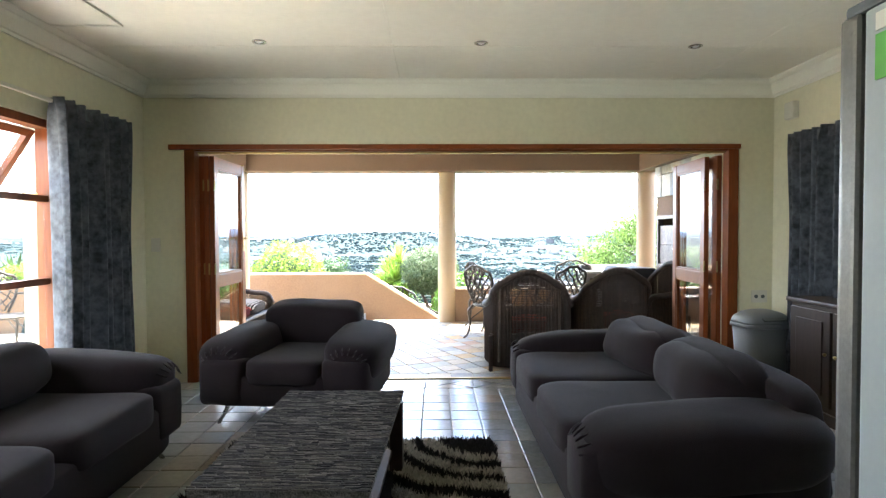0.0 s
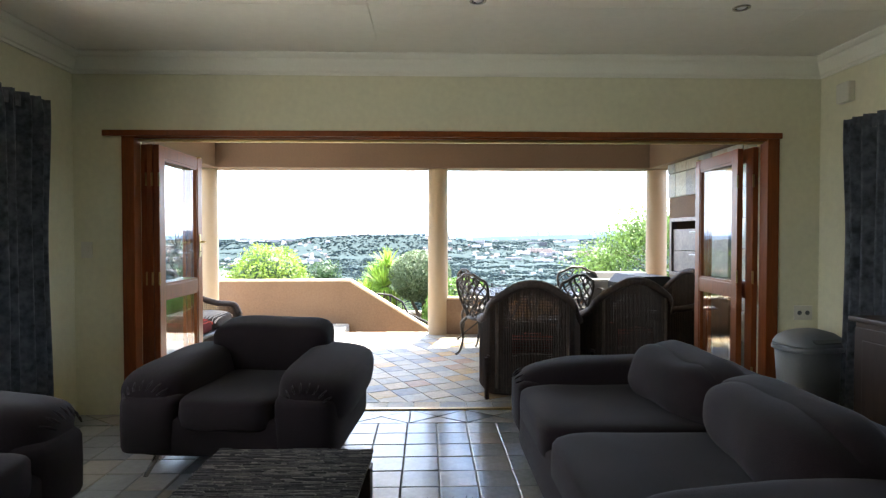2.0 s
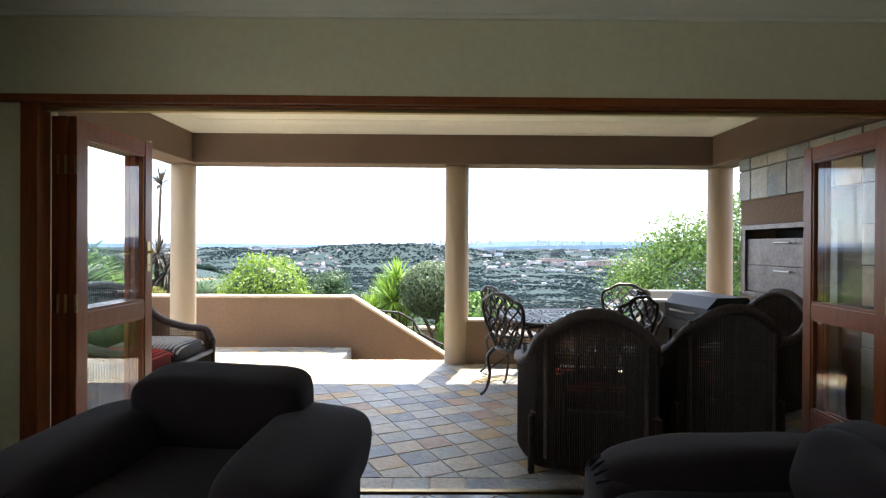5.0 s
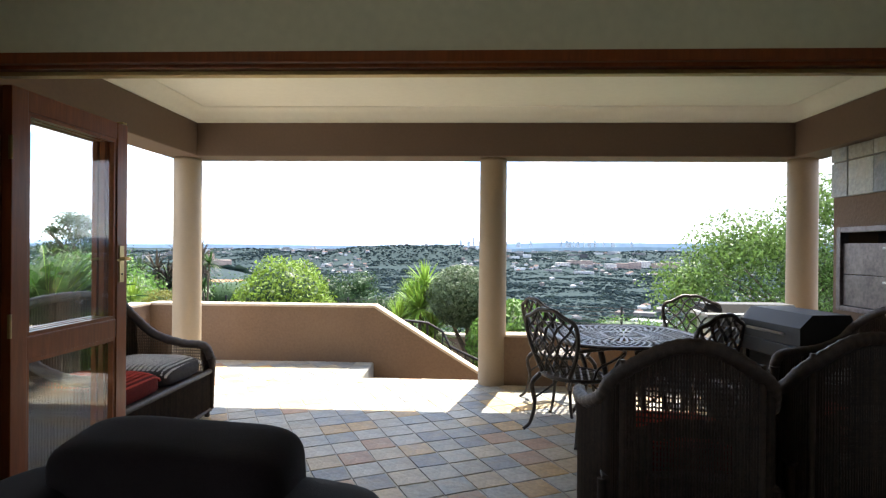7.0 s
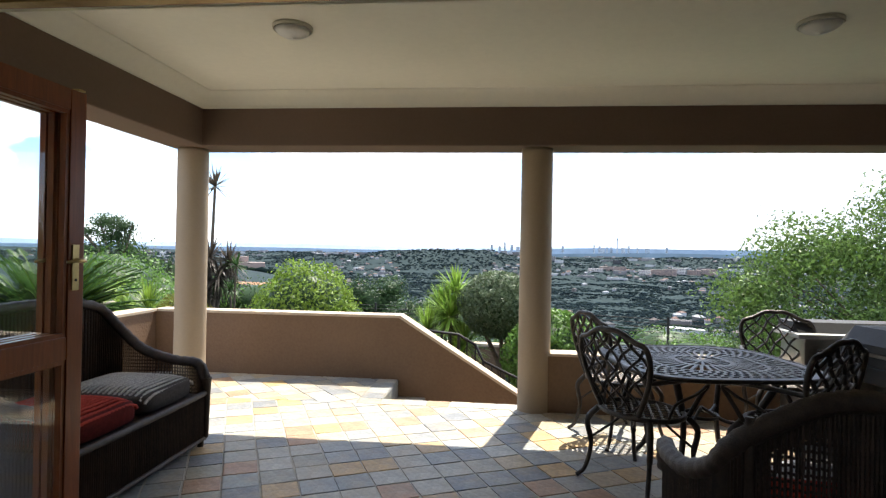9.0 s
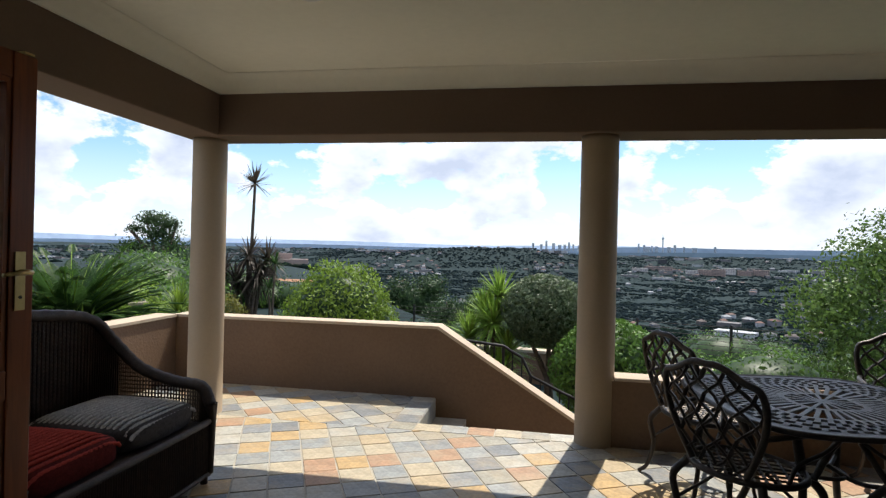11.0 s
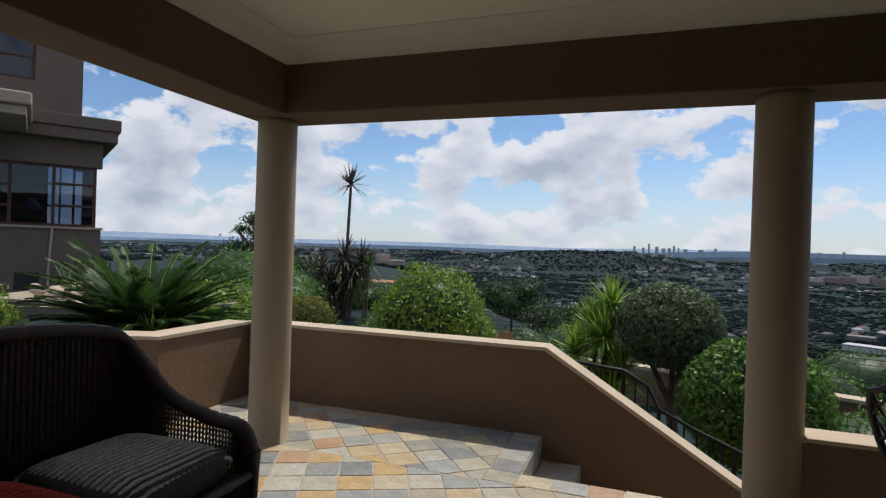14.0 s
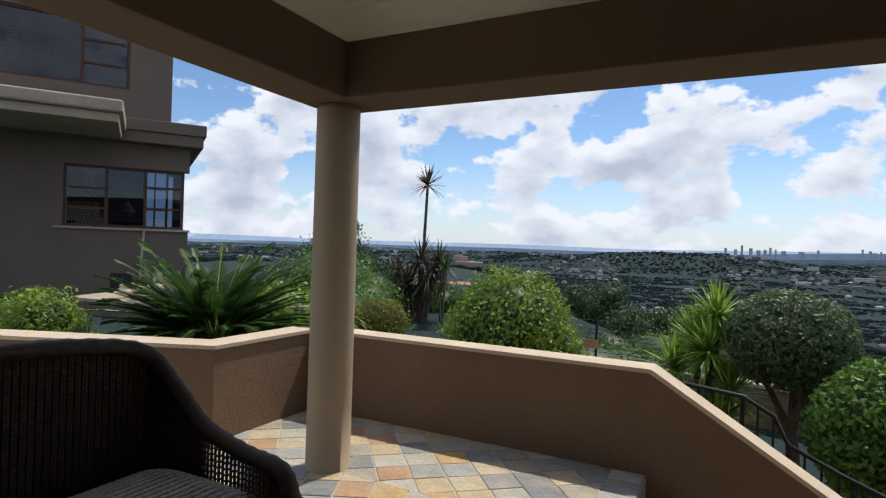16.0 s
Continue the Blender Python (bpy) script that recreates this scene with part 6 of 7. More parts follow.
shrub("low_conifer", (-5.55, 8.12, 0.25), [((-5.60, 8.15, 0.62), (0.30, 0.30, 0.32)), ((-5.95, 8.25, 0.6), (0.30, 0.28, 0.30)), ((-5.3, 8.25, 0.5), (0.16, 0.16, 0.18))], 6000, 0.05, "leaf_bright", "feathery bright green low conifer behind the wall", "shrub", 15, 0.03, 0.35, 0.35, 0.7, 0.25)
for k, (x, y, z, r, h, lf) in enumerate(((-8.5, 15.6, -0.3, 1.4, 1.0, "leaf_mid"), (-10.2, 17.5, 0.1, 1.6, 1.1, "leaf_mid"), (-7.2, 12.6, 0.1, 0.9, 0.6, "leaf_bright"), (-12.5, 20.5, 0.0, 2.2, 1.5, "leaf_dark"), (-4.4, 16.8, -1.0, 0.6, 0.45, "leaf_mid"), (-7.0, 20.6, -1.2, 1.3, 0.8, "leaf_mid"), (-12.2, 25.0, -0.5, 2.0, 1.1, "leaf_mid"), (-4.9, 19.4, -1.5, 1.0, 0.7, "leaf_mid"), (-9.3, 26.0, -0.8, 2.2, 1.0, "leaf_dark"))):
    shrub("garden_shrub", (x, y, land(x, y)), [((x, y, z), (r, r, h)), ((x + r * 0.6, y + 0.3, z - 0.25), (r * 0.7, r * 0.7, h * 0.7))], 5000, 0.10, lf, "loose leafy green garden shrub", "shrub", 20 + k, 0.05, 0.4, 0.5, 0.7, 0.25, "garden shrubs")
for k, (x, y, z, r, h) in enumerate(((-8.6, 43, -2.4, 2.3, 2.3), (-4.6, 38, -3.0, 2.1, 1.8), (-15.6, 25.5, -0.2, 1.7, 1.3))):
    shrub("garden_tree", (x, y, land(x, y)), [((x, y, z), (r, r, h * 0.8)), ((x - r * 0.55, y, z + h * 0.25), (r * 0.55, r * 0.6, h * 0.5)), ((x + r * 0.5, y, z + h * 0.45), (r * 0.55, r * 0.6, h * 0.45)), ((x + r * 0.75, y, z - h * 0.3), (r * 0.5, r * 0.5, h * 0.4))], 5200, 0.20, "leaf_dark", "dark green spreading tree beyond the garden", "tree", 30 + k, 0.13, 0.6, 0.5, 0.5, 0.3, "trees beyond the garden")
shrub("pine", (-17.6, 28.4, land(-17.6, 28.4)), [((-17.9, 28.4, 1.75), (0.95, 0.9, 0.5)), ((-19.1, 28.3, 1.15), (0.8, 0.8, 0.36)), ((-17.1, 28.2, 1.2), (0.75, 0.8, 0.4)), ((-18.4, 28.6, 2.45), (0.85, 0.8, 0.42)), ((-17.4, 28.3, 2.25), (0.6, 0.6, 0.32)), ((-19.2, 28.4, 2.0), (0.45, 0.5, 0.25)), ((-17.3, 28.2, 0.45), (1.1, 0.9, 0.5)), ((-16.2, 28.0, -0.2), (1.2, 0.9, 0.6))], 9000, 0.15, "leaf_dark", "dark pine with flat open clumps beyond the garden", "tree", 47, 0.14, 0.9, 0.4, 0, 0.4)
# low growth behind the boundary wall, and leafy trees down the slope
rnd = random.Random(31)
for k in range(34):
    x, y = rnd.uniform(-6.0, 15), rnd.uniform(19.5, 34)
    s = rnd.uniform(1.0, 1.8)
    d = math.hypot(x + 0.5, y - 5.4)
    top = 1.36 - d * rnd.uniform(0.12, 0.165)
    z = max(land(x, y), top - 2.6 * s)
    c = top - s * 0.85
    shrub("slope_shrub", (x, y, min(z, c - 0.4)), [((x, y, c), (s * 1.25, s, s * 0.85)), ((x - s * 0.8, y, c - s * 0.3), (s * 0.8, s * 0.7, s * 0.6)), ((x + s * 0.9, y + 0.2, c - s * 0.4), (s * 0.7, s * 0.7, s * 0.55))], 3200, 0.11, ("leaf_dark", "leaf_mid", "leaf_dark")[k % 3], "leafy shrub on the slope behind the boundary wall", "shrub", 170 + k, 0.06, 0.35, 0.5, 0.82, 0.12, "shrubs on the slope")
rnd = random.Random(21)
for k in range(34):
    r = rnd.uniform(27, 150)
    a = rnd.uniform(-0.75, 0.62)
    x, y = r * math.sin(a), 5 + r * math.cos(a)
    z = land(x, y)
    s = rnd.uniform(1.5, 2.6) * (1 + r / 120)
    top = z + 2.1 * s
    lim = 1.2 - r * rnd.uniform(0.055, 0.11)
    if top > lim:
        z -= top - lim
    shrub("slope_tree", (x, y, z), [((x, y, z + s), (s, s, s * 0.85)), ((x - s * 0.6, y, z + s * 1.2), (s * 0.6, s * 0.6, s * 0.55)), ((x + s * 0.6, y - 0.3, z + s * 0.8), (s * 0.6, s * 0.6, s * 0.6))], 3600, 0.085 * s, ("leaf_dark", "leaf_mid", "leaf_dark")[k % 3], "leafy green tree on the slope below", "tree", 70 + k, 0.1, 0.35, 0.5, 0.82, 0.13, "trees on the slope")
# the loose tree at the right, with open limbs
shrub("open_tree", (6.7, 12.9, land(6.7, 12.9)), [((6.4, 12.9, 0.9), (0.9, 0.8, 0.8)), ((4.65, 12.7, 1.3), (0.85, 0.8, 0.72)), ((3.85, 12.5, 0.72), (0.70, 0.7, 0.55)), ((5.6, 12.9, 1.45), (0.9, 0.8, 0.62)), ((4.4, 12.4, 0.1), (0.95, 0.8, 0.6)), ((5.6, 12.5, 0.25), (1.0, 0.8, 0.7)), ((6.3, 12.7, 2.1), (0.8, 0.7, 0.6))], 30000, 0.07, "leaf_open", "light green open-branched tree by the patio", "tree", 41, 0.045, 0.8, 0.5, 0, 0.35)
shrub("olive_shrub", (3.4, 13.4, land(3.4, 13.4)), [((3.4, 13.4, -0.75), (1.15, 0.9, 0.75)), ((2.5, 13.6, -1.05), (0.8, 0.7, 0.5)), ((4.6, 13.2, -0.8), (0.9, 0.8, 0.7))], 13000, 0.075, "leaf_mid", "olive-green loose shrub below the parapet", "shrub", 42, 0.05, 0.5, 0.4, 0.8, 0.25)


def yucca(x, y, heads, leaf, name, label, L, w, stem, n, seed, lo=-0.55, hi=1.45, cat="yucca", droop=0.2):
    z0 = land(x, y)
    t = thing(name, pose(x, y, z0), label, cat)
    for k, (dx, dy, z) in enumerate(heads):
        bx, by = dx * 0.35, dy * 0.35
        h = part("stem", tubem(smooth_path([(bx, by, -0.1), (bx + (dx - bx) * 0.4, by + (dy - by) * 0.4, (z - z0) * 0.5), (dx, dy, z - z0)], 5), [stem * (1.2 - 0.04 * i) for i in range(11)], 8), M["bark"], t, smooth=True)
        v, f = [], []
        rosette(v, f, (dx, dy, z - z0), n, L, w, seed + k, lo, hi, droop)
        o = raw("foliage", [tuple(q) for q in v], f, M[leaf], True); o.parent = t
        tagged(o, kind="stuff")
    return t


yucca(-0.78, 13.3, ((0.05, 0.1, 0.62), (-0.42, -0.1, -0.05), (-0.02, -0.2, 0.22), (0.22, -0.25, -0.25), (-0.2, 0.2, 0.28), (0.1, -0.4, -0.55)), "leaf_yucca", "yucca", "clump of bright green spiky yuccas on the slope", 0.56, 0.034, 0.05, 190, 50, -0.75, 1.4)
yucca(-10.42, 23.0, ((0.2, 0, 3.55),), "leaf_purple", "dragon_palm", "single tall thin-stemmed palm with a spiky crown", 0.85, 0.06, 0.06, 60, 60, -0.7, 1.4, "palm", 0.15)
yucca(-9.9, 22.0, ((-0.85, 0, 0.45), (0.0, 0.1, 0.95), (0.45, -0.1, 0.35), (-0.3, -0.2, 0.1), (0.6, 0.3, 0.8)), "leaf_purple", "dragon_palm", "cluster of bronze spiky-leaved dragon palms", 1.05, 0.07, 0.07, 90, 61, -1.2, 1.3, "palm", 0.5)
yucca(-8.6, 21.2, ((0.1, 0, 0.75), (-0.15, 0.1, -0.05)), "leaf_cycad", "dragon_palm", "slender green-headed palm beside the bronze cluster", 0.55, 0.045, 0.035, 55, 62, -0.5, 1.4, "palm", 0.35)
yucca(-16.5, 26.5, ((0, 0, 0.3), (1.2, 0.4, 0.2), (2.4, 0.2, 0.1)), "leaf_dark", "garden_palm", "row of dark fan-headed palms far in the garden", 1.1, 0.08, 0.08, 70, 63, -0.6, 1.3, "palm", 0.4)
yucca(-5.05, 8.05, ((0, 0, 0.45),), "leaf_grey", "agave", "small blue-green agave behind the wall", 0.26, 0.045, 0.05, 34, 64, 0.1, 1.35, "agave", 0.05)
yucca(-4.55, 9.0, ((0, 0, 0.42),), "leaf_yucca", "strap_plant", "striped strap-leaved plant at the wall", 0.45, 0.03, 0.03, 45, 65, 0.1, 1.3, "plant", 0.6)
yucca(-9.3, 11.9, ((0, 0, 0.35), (0.4, 0.2, 0.3)), "leaf_dark", "strap_plant", "dark strap-leaved plants before the neighbouring house", 0.8, 0.09, 0.04, 26, 66, 0.3, 1.45, "plant", 0.4)
yucca(-5.5, 11.9, ((0, 0, 0.3),), "leaf_bright", "grass_tuft", "pale green drooping grass tuft", 0.85, 0.022, 0.03, 110, 67, 0.4, 1.5, "plant", 1.1)

# ---- garden walls, fence and rail ----
structure("garden_wall", prism(bmesh.new(), [(-3.2, 17.2), (0.6, 16.6), (5.5, 14.6), (9.0, 13.4), (9.05, 13.6), (5.6, 14.8), (0.7, 16.8), (-3.2, 17.4)], "z", -3.0, -0.86), M["out"], "tan boundary wall at the garden's foot", "wall")
structure("garden_wall_coping", prism(bmesh.new(), [(-3.2, 17.16), (0.6, 16.56), (5.5, 14.56), (9.0, 13.36), (9.06, 13.64), (5.62, 14.84), (0.71, 16.84), (-3.2, 17.44)], "z", -0.859, -0.80), M["out_cap"], "pale coping of the boundary wall", "coping")
structure("garden_path", prism(bmesh.new(), [(-3.0, 10.9), (4.5, 10.9), (4.5, 11.9), (-3.0, 11.9)], "z", -1.9, -1.50), M["out_cap"], "pale paved garden path", "path")
M["court"] = mat("court_green", (0.03, 0.14, 0.07), 0.8, var=0.12, scale=1.2, fine=50, bump=0.2)
structure("lawn", prism(bmesh.new(), [(0.6, 9.5), (9.0, 9.5), (9.0, 10.85), (0.6, 10.85)], "z", -1.9, -1.52), M["court"], "green surfaced court below the stair", "court")
rl = thing("stair_railing", pose(0, 0, 0), "black metal railing along the garden stair", "railing")
top = [(-1.0, 10.45, 0.36), (-0.48, 10.45, 0.31), (-0.27, 10.45, 0.19), (-0.17, 10.45, -0.01), (0.15, 10.45, -0.16), (0.45, 10.45, -0.28), (1.3, 10.45, -0.62), (2.6, 10.45, -0.98)]
part("handrail", tubem(top, 0.017, 8), M["black"], rl, smooth=True)
part("bottom_rail", tubem([(x, y, z - 0.66) for x, y, z in top], 0.012, 6), M["black"], rl, smooth=True)
for a, b in zip(top, top[1:]):
    n = max(1, round((b[0] - a[0]) / 0.115))
    for i in range(n):
        k = i / n
        x, z = a[0] + (b[0] - a[0]) * k, a[2] + (b[2] - a[2]) * k
        part("baluster", boxm(x - 0.008, 10.442, z - 0.66, x + 0.008, 10.458, z), M["black"], rl)
for x, y, z in top[1::2]:
    part("post", boxm(x - 0.016, 10.432, -1.8, x + 0.016, 10.468, z), M["black"], rl)
structure("stair_plinth", prism(bmesh.new(), [(-1.2, -1.9), (3.0, -1.9), (3.0, -1.66), (1.3, -1.42), (0.0, -0.82), (-0.45, -0.50), (-1.2, -0.42)], "y", 10.36, 10.54), M["out"], "tan plinth under the stair railing", "wall")
fe = thing("wire_fence", pose(0, 0, 0), "thin wire security fence on black posts", "fence")
for i in range(9):
    x = -6.5 + 1.7 * i
    y = 17.5 - 0.06 * x if x < 1 else 17.1 - 0.35 * (x - 1)
    part("post", tubem([(x, y, -1.9), (x, y, 0.0)], 0.028, 6), M["black"], fe)
for j in range(8):
    z = -0.72 + 0.095 * j
    part("wire", tubem([(-6.5 + 1.7 * i, (17.5 - 0.06 * (-6.5 + 1.7 * i)) if -6.5 + 1.7 * i < 1 else 17.1 - 0.35 * (-7.5 + 1.7 * i), z) for i in range(9)], 0.006, 4), M["black"], fe)
sg = thing("fence_sign", pose(-3.2, 17.6, -0.55), "small orange sign on the wire fence", "sign")
part("plate", boxm(-0.17, -0.01, -0.09, 0.17, 0.0, 0.09, bevel=0.004), M["terracotta"], sg)

# ---- the neighbouring house ----
HM = Matrix.Translation((-12.97, 15.32, 0)) @ Matrix(((-0.57, -0.82, 0, 0), (-0.82, 0.57, 0, 0), (0, 0, 1, 0), (0, 0, 0, 1)))
M["house"] = mat("grey_brown_plaster", (0.145, 0.112, 0.09), 0.85, var=0.1, scale=1, fine=20, bump=0.3)
M["house_cap"] = mat("pale_slab", (0.36, 0.30, 0.23), 0.85, var=0.15, scale=2, fine=20, bump=0.3)
M["house_glass"] = glass("house_glass", (0.30, 0.36, 0.46), 0.06)
M["house_frame"] = wood("dark_window_wood", (0.10, 0.045, 0.03), (0.05, 0.02, 0.015), 0.4)
M["net"] = mat("net_curtain", (0.62, 0.62, 0.60), 0.9, var=0.12, scale=3, fine=30)
# local axes: +x along the front away from its corner, +y into the house
hs = thing("neighbour_house", HM, "two-storey grey-brown plastered house with projecting slabs", "house")
WX0, WX1, WZ0, WZ1, HZ = 0.05, 2.62, 1.60, 3.06, 3.66
for q in ((-0.06, 0, -1.5, 9.0, 0.3, WZ0), (WX1, 0, WZ0, 9.0, 0.3, WZ1), (-0.06, 0, WZ1, 9.0, 0.3, HZ), (-0.06, 0.3, -1.5, 0.2, 6.0, WZ0), (-0.06, 0.3, WZ1 + 0.45, 0.2, 6.0, HZ), (-0.06, 2.4, WZ0, 0.2, 2.6, WZ1 + 0.45), (8.8, 0.3, -1.5, 9.0, 6, HZ), (1.0, 5.8, -1.5, 8.8, 6, HZ), (0.2, 5.8, -1.5, 1.0, 6, WZ0), (0.2, 0.3, WZ0 - 0.5, 8.8, 5.8, WZ0 - 0.4)):
    part("wall", boxm(*q), M["house"], hs, "grey-brown plastered ground storey")
UZ = 4.22
for q in ((0.39, 0.25, UZ, 1.34, 0.5, 7.6), (1.34, 0.25, 6.6, 9, 0.5, 7.6), (1.34, 0.25, UZ, 9, 0.5, 5.0), (6.5, 0.25, 5.0, 9, 0.5, 6.6), (0.39, 0.5, UZ, 0.64, 6, 7.6), (8.8, 0.5, UZ, 9, 6, 7.6), (0.64, 5.8, UZ, 8.8, 6, 7.6)):
    part("upper_wall", boxm(*q), M["house"], hs, "grey-brown plastered upper storey")
part("roof", boxm(0.3, 0.0, 7.601, 9.3, 6.3, 7.85, bevel=0.02), M["house_cap"], hs)
b = bmesh.new()
box(b, -0.34, -0.34, HZ + 0.001, 9.0, 6.1, HZ + 0.27, 0.02); box(b, -0.40, -0.40, HZ + 0.275, 9.0, 6.2, UZ - 0.001, 0.02)
part("slab", b, M["house"], hs, "projecting double plastered slab")
b = bmesh.new()
box(b, 1.45, -2.6, HZ + 0.02, 9.0, -0.41, HZ + 0.20, 0.02); box(b, 1.37, -2.72, HZ + 0.205, 9.0, -2.3, HZ + 0.46, 0.06, 3); box(b, 1.37, -2.3, HZ + 0.205, 1.65, -0.41, HZ + 0.46, 0.05, 3)
part("balcony", b, M["house_cap"], hs, "pale balcony slab with a rounded edge")


def house_window(x0, x1, z0, z1, y, cols, rails, label):
    w_ = part("window", boxm(x0 + 0.01, y + 0.061, z0 - 0.02, x1 - 0.01, y + 0.075, z0 + 0.05), M["house_frame"], hs, label)
    xs = [x0 + 0.06, *cols, x1 - 0.06]
    bars = [(x0, y - 0.04, z0, x0 + 0.06, y + 0.06, z1), (x1 - 0.06, y - 0.04, z0, x1, y + 0.06, z1), (x0 + 0.06, y - 0.04, z0, x1 - 0.06, y + 0.06, z0 + 0.06), (x0 + 0.06, y - 0.04, z1 - 0.06, x1 - 0.06, y + 0.06, z1)]
    bars += [(c - 0.035, y - 0.035, z0 + 0.06, c + 0.035, y + 0.055, z1 - 0.06) for c in cols]
    bars += [(xs[i] + 0.035, y - 0.03, zz - 0.025, xs[i + 1] - 0.035, y + 0.05, zz + 0.025) for i, zz in rails]
    for q in bars:
        part("frame_bar", boxm(*q), M["house_frame"], w_)
    for i in range(len(xs) - 1):
        part("pane", boxm(xs[i] + 0.01, y + 0.005, z0 + 0.05, xs[i + 1] - 0.01, y + 0.012, z1 - 0.05), M["house_glass"], w_, "dark reflecting pane")


house_window(WX0, WX1, WZ0, WZ1, 0.12, (0.92, 1.75), ((0, 2.62), (0, 2.10), (2, 2.52), (2, 2.05)), "dark timber window with small panes")
house_window(1.34, 6.5, 5.0, 6.6, 0.34, (2.35, 4.6), ((0, 6.1), (0, 5.55)), "wide dark timber upper window")
part("net_curtain", boxm(1.40, 0.52, 5.05, 2.30, 0.54, 6.55), M["net"], hs, "white net curtain")
part("sill", boxm(-0.1, -0.06, WZ0 - 0.06, 2.8, -0.001, WZ0 - 0.005, bevel=0.008), M["house_cap"], hs, "pale window sill")
part("vent_opening", boxm(1.15, -0.012, 0.10, 1.62, -0.001, 0.50), M["black"], hs, "dark square vent opening")
part("drainpipe", tubem([(1.0, -0.04, -0.8), (0.98, -0.04, 0.6), (0.93, -0.04, WZ0 - 0.06)], 0.03, 8), M["house_cap"], hs, "grey wall pipe", True)
for q in ((0.2, 5.86, WZ0, 0.27, 5.94, HZ), (0.93, 5.86, WZ0, 1.0, 5.94, HZ), (0.58, 5.86, WZ0, 0.63, 5.94, HZ), (0.27, 5.87, 2.30, 0.93, 5.93, 2.36), (0.27, 5.87, 3.0, 0.93, 5.93, 3.06)):
    part("rear_window_bar", boxm(*q), M["house_frame"], hs)
lp = thing("table_lamp", HM @ pose(1.35, 1.0, 1.60), "white table lamp inside the neighbouring window", "lamp")
part("shade", lathe(bmesh.new(), [(0.24, 0.42), (0.07, 0.68), (0.065, 0.68), (0.235, 0.42)], seg=20), M["net"], lp, smooth=True)
part("base", lathe(bmesh.new(), [(0.09, 0), (0.09, 0.03), (0.02, 0.06), (0.015, 0.44)], seg=14), M["wood_dark"], lp, smooth=True)
part("stand", boxm(-0.25, -0.2, -0.9, 0.25, 0.2, -0.002), M["wood_dark"], lp)
# pond wall with pale stones
structure("pond_wall", prism(bmesh.new(), [(-10.2, 11.0), (-7.0, 11.6), (-6.6, 12.6), (-7.4, 13.4), (-10.8, 12.6)], "z", -0.6, 0.32), M["house"], "dark low wall of a raised garden bed", "wall")
structure("pond_coping", prism(bmesh.new(), [(-10.3, 10.95), (-6.95, 11.55), (-6.55, 12.62), (-7.4, 13.48), (-10.9, 12.65)], "z", 0.321, 0.37), M["house_cap"], "pale rim of the raised bed", "coping")
rnd = random.Random(8)
for i in range(26):
    b = bmesh.new()
    r = rnd.uniform(0.06, 0.16)
    pillow(b, (0, 0, r * 0.35), (2.2 * r, 1.8 * r, 1.1 * r), 0.9, 10, 7, lump=0.03, seed=i)
    o = link_mesh("stone", b, M["out_cap"])
    o.matrix_basis = pose(-8.9 + rnd.gauss(0, 0.45), 11.75 + rnd.gauss(0, 0.18), 0.37 + max(0, 0.12 - abs(rnd.gauss(0, 0.1))), 0, 0, rnd.uniform(0, 360))
    tagged(o, "pale rounded stone in the raised bed", "stone", "stones in the bed")

# ---- tiles, piece by piece ----
def clip(poly, x0, y0, x1, y1):
    for ax, lim, sg in ((0, x0, 1), (0, x1, -1), (1, y0, 1), (1, y1, -1)):
        out = []
        for i in range(len(poly)):
            a, b = poly[i], poly[(i + 1) % len(poly)]
            da, db = sg * (a[ax] - lim), sg * (b[ax] - lim)
            if da >= 0:
                out.append(a)
            if da * db < 0:
                k = da / (da - db)
                out.append((a[0] + (b[0] - a[0]) * k, a[1] + (b[1] - a[1]) * k))
        poly = out
        if len(poly) < 3:
            return []
    return poly


def area(p):
    return abs(sum(p[i][0] * p[(i + 1) % len(p)][1] - p[(i + 1) % len(p)][0] * p[i][1] for i in range(len(p)))) / 2


def slab_mesh(poly, h, bev=0.003):
    """A flat tile with a small chamfer; poly about its own middle."""
    n = len(poly)
    v = [(x, y, -0.006) for x, y in poly] + [(x, y, h - bev * 0.6) for x, y in poly]
    for x, y in poly:
        l = math.hypot(x, y) or 1
        v.append((x - x / l * bev * 1.4, y - y / l * bev * 1.4, h))
    f = [tuple(range(2 * n, 3 * n))]
    for k in (0, 1):
        for i in range(n):
            f.append((k * n + i, k * n + (i + 1) % n, (k + 1) * n + (i + 1) % n, (k + 1) * n + i))
    return v, f


def lay(name, polys, parent, material, rest_material, near, limit=298):
    """polys: tiles in the plane; those that near() picks become parts, the others one joined part."""
    rnd = random.Random(len(polys))
    cache, made = {}, 0
    RV, RF = [], []
    for p in polys:
        cx, cy = sum(q[0] for q in p) / len(p), sum(q[1] for q in p) / len(p)
        loc = [(x - cx, y - cy) for x, y in p]
        dz, tx, ty = rnd.uniform(-0.0012, 0.0012), rnd.gauss(0, 0.25), rnd.gauss(0, 0.25)
        if near(cx, cy) and made < limit:
            key = tuple((round(x, 3), round(y, 3)) for x, y in loc)
            if key not in cache:
                v, f = slab_mesh(loc, 0.003)
                me = bpy.data.meshes.new(name)
                me.from_pydata(v, [], f)
                me.materials.append(material)
                cache[key] = me
            o = new(name, cache[key])
            o.parent = parent
            o.matrix_basis = pose(cx, cy, dz, tx, ty, 0)
            made += 1
        else:
            v, f = slab_mesh(loc, 0.003 + dz)
            n = len(RV)
            RV += [(x + cx, y + cy, z) for x, y, z in v]
            RF += [tuple(n + i for i in q) for q in f]
    if RV:
        o = raw(name + "_field", RV, RF, rest_material)
        o.parent = parent
        tagged(o, kind="stuff")


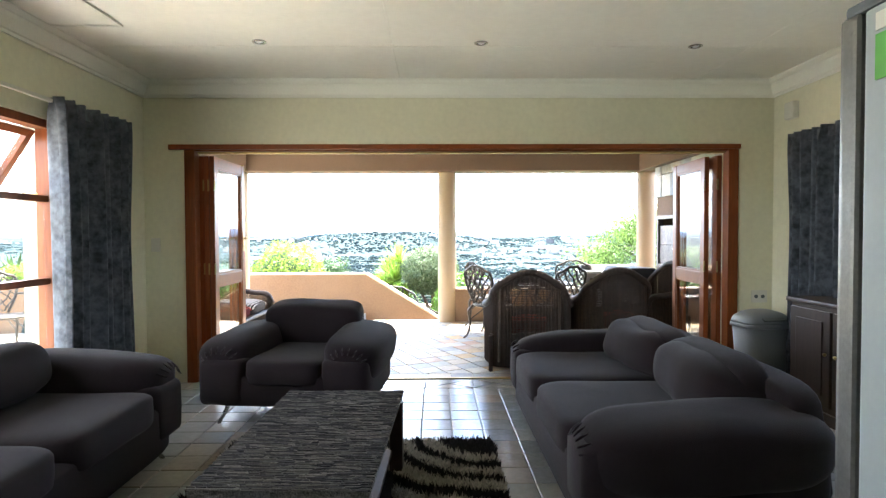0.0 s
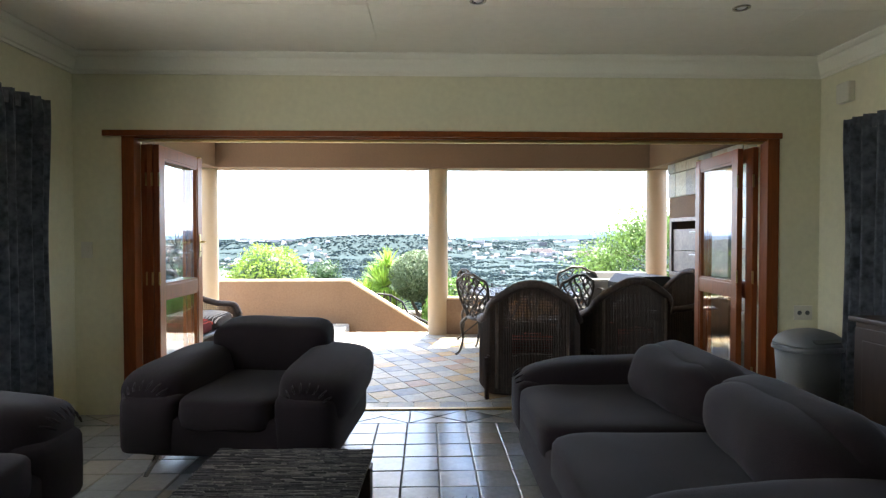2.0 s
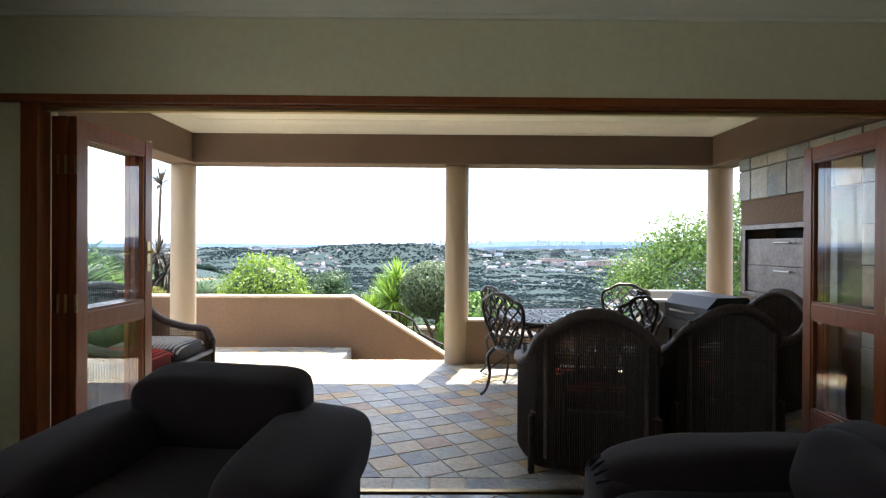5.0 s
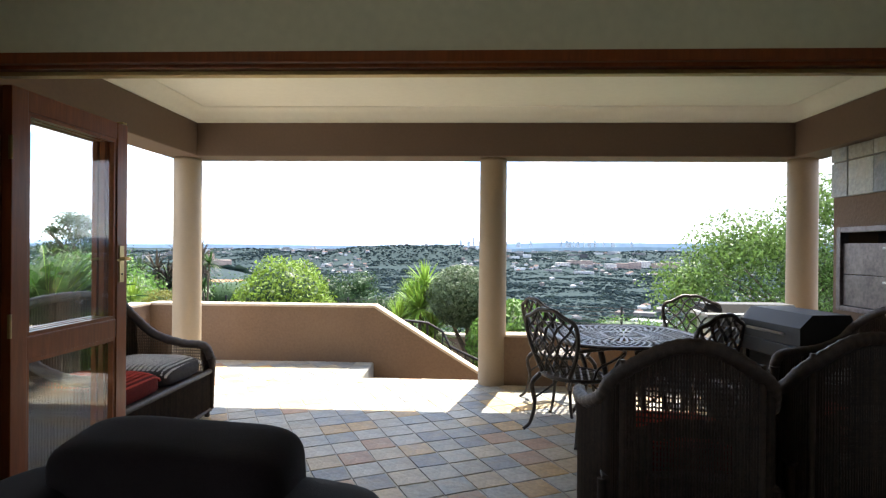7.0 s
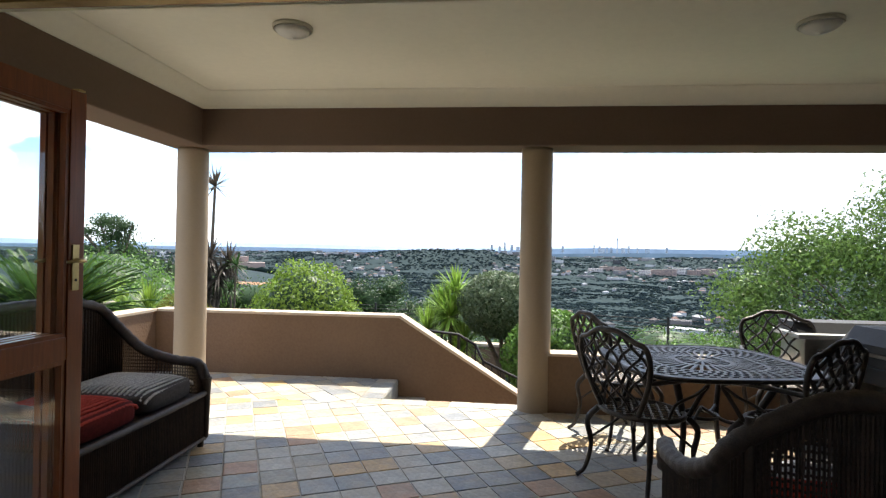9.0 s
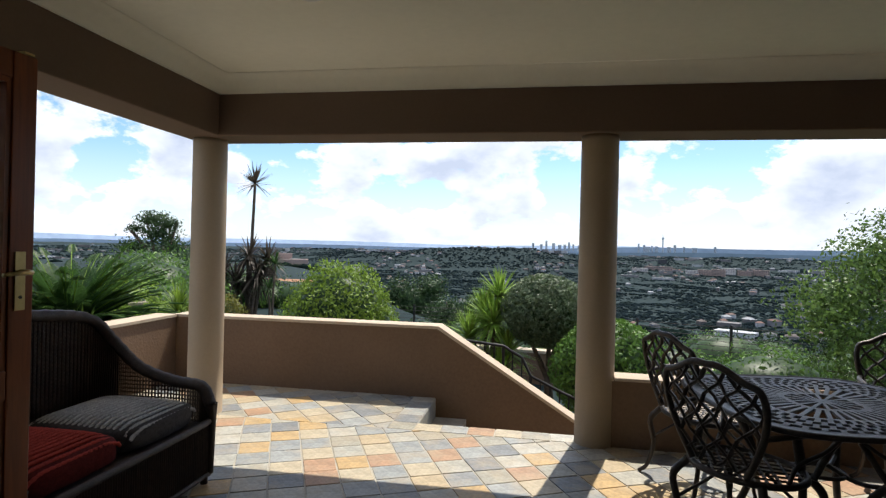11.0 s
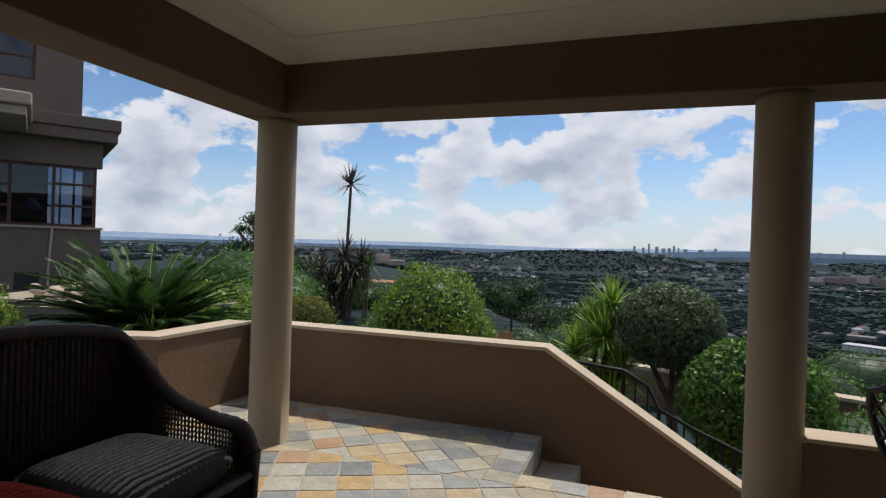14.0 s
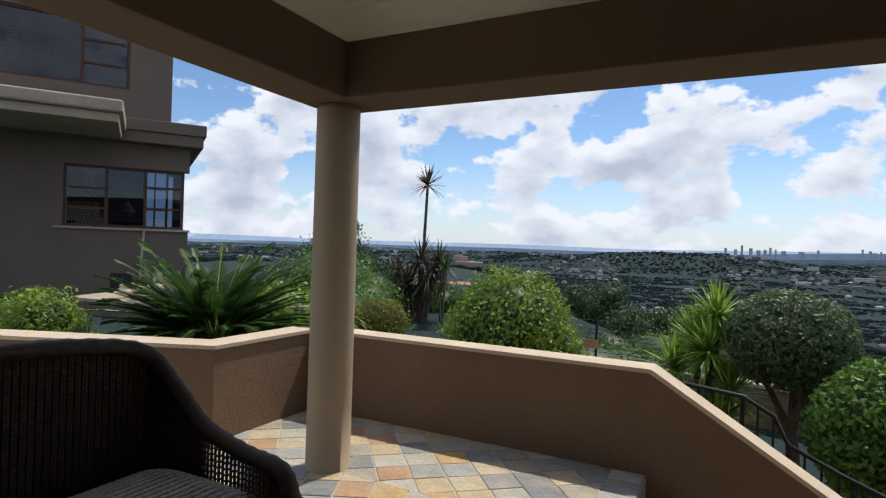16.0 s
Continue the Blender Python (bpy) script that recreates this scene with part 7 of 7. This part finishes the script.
def grid_tiles(x0, y0, x1, y1, pitch, ang, gap, origin=(0, 0), jit=0.0, seed=0):
    rnd = random.Random(seed)
    c, s = math.cos(ang), math.sin(ang)
    out = []
    R = int(max(abs(x1 - x0), abs(y1 - y0)) * 1.6 / pitch) + 2
    mx, my = (x0 + x1) / 2, (y0 + y1) / 2
    ou, ov = c * (mx - origin[0]) + s * (my - origin[1]), -s * (mx - origin[0]) + c * (my - origin[1])
    iu, iv = round(ou / pitch), round(ov / pitch)
    for i in range(iu - R, iu + R):
        for j in range(iv - R, iv + R):
            q = []
            for a, b in ((gap / 2, gap / 2), (pitch - gap / 2, gap / 2), (pitch - gap / 2, pitch - gap / 2), (gap / 2, pitch - gap / 2)):
                u, v = i * pitch + a + rnd.uniform(-jit, jit), j * pitch + b + rnd.uniform(-jit, jit)
                q.append((origin[0] + c * u - s * v, origin[1] + s * u + c * v))
            if all(x0 <= x <= x1 and y0 <= y <= y1 for x, y in q):
                out.append(q)
            else:
                k = clip(q, x0, y0, x1, y1)
                if k and area(k) > 0.0006:
                    out.append(k)
    return out


floor_ob, terrace_ob = bpy.data.objects["floor"], bpy.data.objects["terrace"]
polys = grid_tiles(RX0, RY0, RX1, 4.60, 0.205, 0, 0.008, (0.03, 4.60))
# border band of split tiles by the doors
x = RX0
while x < RX1:
    a, b = max(RX0, x) + 0.004, min(RX1, x + 0.41) - 0.004
    m_ = (a + b) / 2
    for tri in ([(a + 0.006, 4.606), (b - 0.006, 4.606), (m_, 4.74)], [(a, 4.612), (m_ - 0.006, 4.748), (a, 4.885)], [(b, 4.612), (b, 4.885), (m_ + 0.006, 4.748)], [(m_, 4.758), (b - 0.006, 4.888), (a + 0.006, 4.888)]):
        polys.append(tri)
    x += 0.41
lay("tile", polys, floor_ob, M["tile"], M["tile_rest"], lambda px, py: -1.3 < px < 0.95 and 2.95 < py < 4.9)
ANG = radians(25.5)
polys = grid_tiles(-3.68, 5.11, 3.2, 8.27, 0.205, ANG, 0.009, (-0.048, 6.2), 0.004, 2)
polys += grid_tiles(-3.68, 8.27, -1.23, WF, 0.205, ANG + radians(14), 0.009, (-1.048, 8.6), 0.004, 3)
polys += grid_tiles(-1.23, 8.275, 0.18, 8.45, 0.205, 0, 0.008, (-1.23, 8.275), 0.003, 4)
polys += grid_tiles(-1.23, 8.45, -1.03, WF, 0.205, 0, 0.008, (-1.23, 8.45), 0.003, 5)
polys += grid_tiles(DX0, 4.93, DX1, 5.105, 0.205, 0, 0.008, (0.06, 4.925), 0.002, 6)
lay("slate_tile", polys, terrace_ob, M["slate"], M["slate_rest"], lambda px, py: -2.15 < px < 0.62 and 5.3 < py and not (px > -0.4 and py < 5.9))
polys = grid_tiles(-7.6, 0.5, -3.71, 6.5, 0.41, ANG, 0.01, (0, 0), 0.004, 7) + grid_tiles(-3.7, 0.5, RX0 - 0.26, 5.1, 0.41, ANG, 0.01, (0, 0), 0.004, 8)
lay("slate_tile", polys, terrace_ob, M["slate"], M["slate_rest"], lambda px, py: False)

# slate cladding round the barbecue
clad = bpy.data.objects["wall_braai"]
rnd = random.Random(12)
z = 0.0
rows = []
while z < BZ - 0.05:
    h = 0.30 if z + 0.3 < BZ else BZ - z
    y = 5.12
    while y < 7.72:
        w = min(0.30, 7.73 - y)
        inside = y + w > BY0 and y < BY1 and z < BZ1 - 0.01
        if not inside and w > 0.05:
            rows.append((y, z, y + w, min(z + h, BZ - 0.002)))
        y += w
    z += h
for y0, z0, y1, z1 in rows:
    n = [(0.03, y0 + 0.003, z0 + 0.003), (0.03, y1 - 0.003, z0 + 0.003), (0.03, y1 - 0.003, z1 - 0.003), (0.03, y0 + 0.003, z1 - 0.003)]
    d = rnd.uniform(0.0, 0.008)
    v = [(BX + x_, y_, z_) for x_, y_, z_ in n] + [(BX + d, y_ + (0.004 if i in (0, 3) else -0.004), z_ + (0.004 if i < 2 else -0.004)) for i, (x_, y_, z_) in enumerate(n)]
    o = raw("slate_slab", v, [(7, 6, 5, 4), (0, 1, 5, 4), (1, 2, 6, 5), (2, 3, 7, 6), (3, 0, 4, 7)], M["slate"])
    o.parent = clad
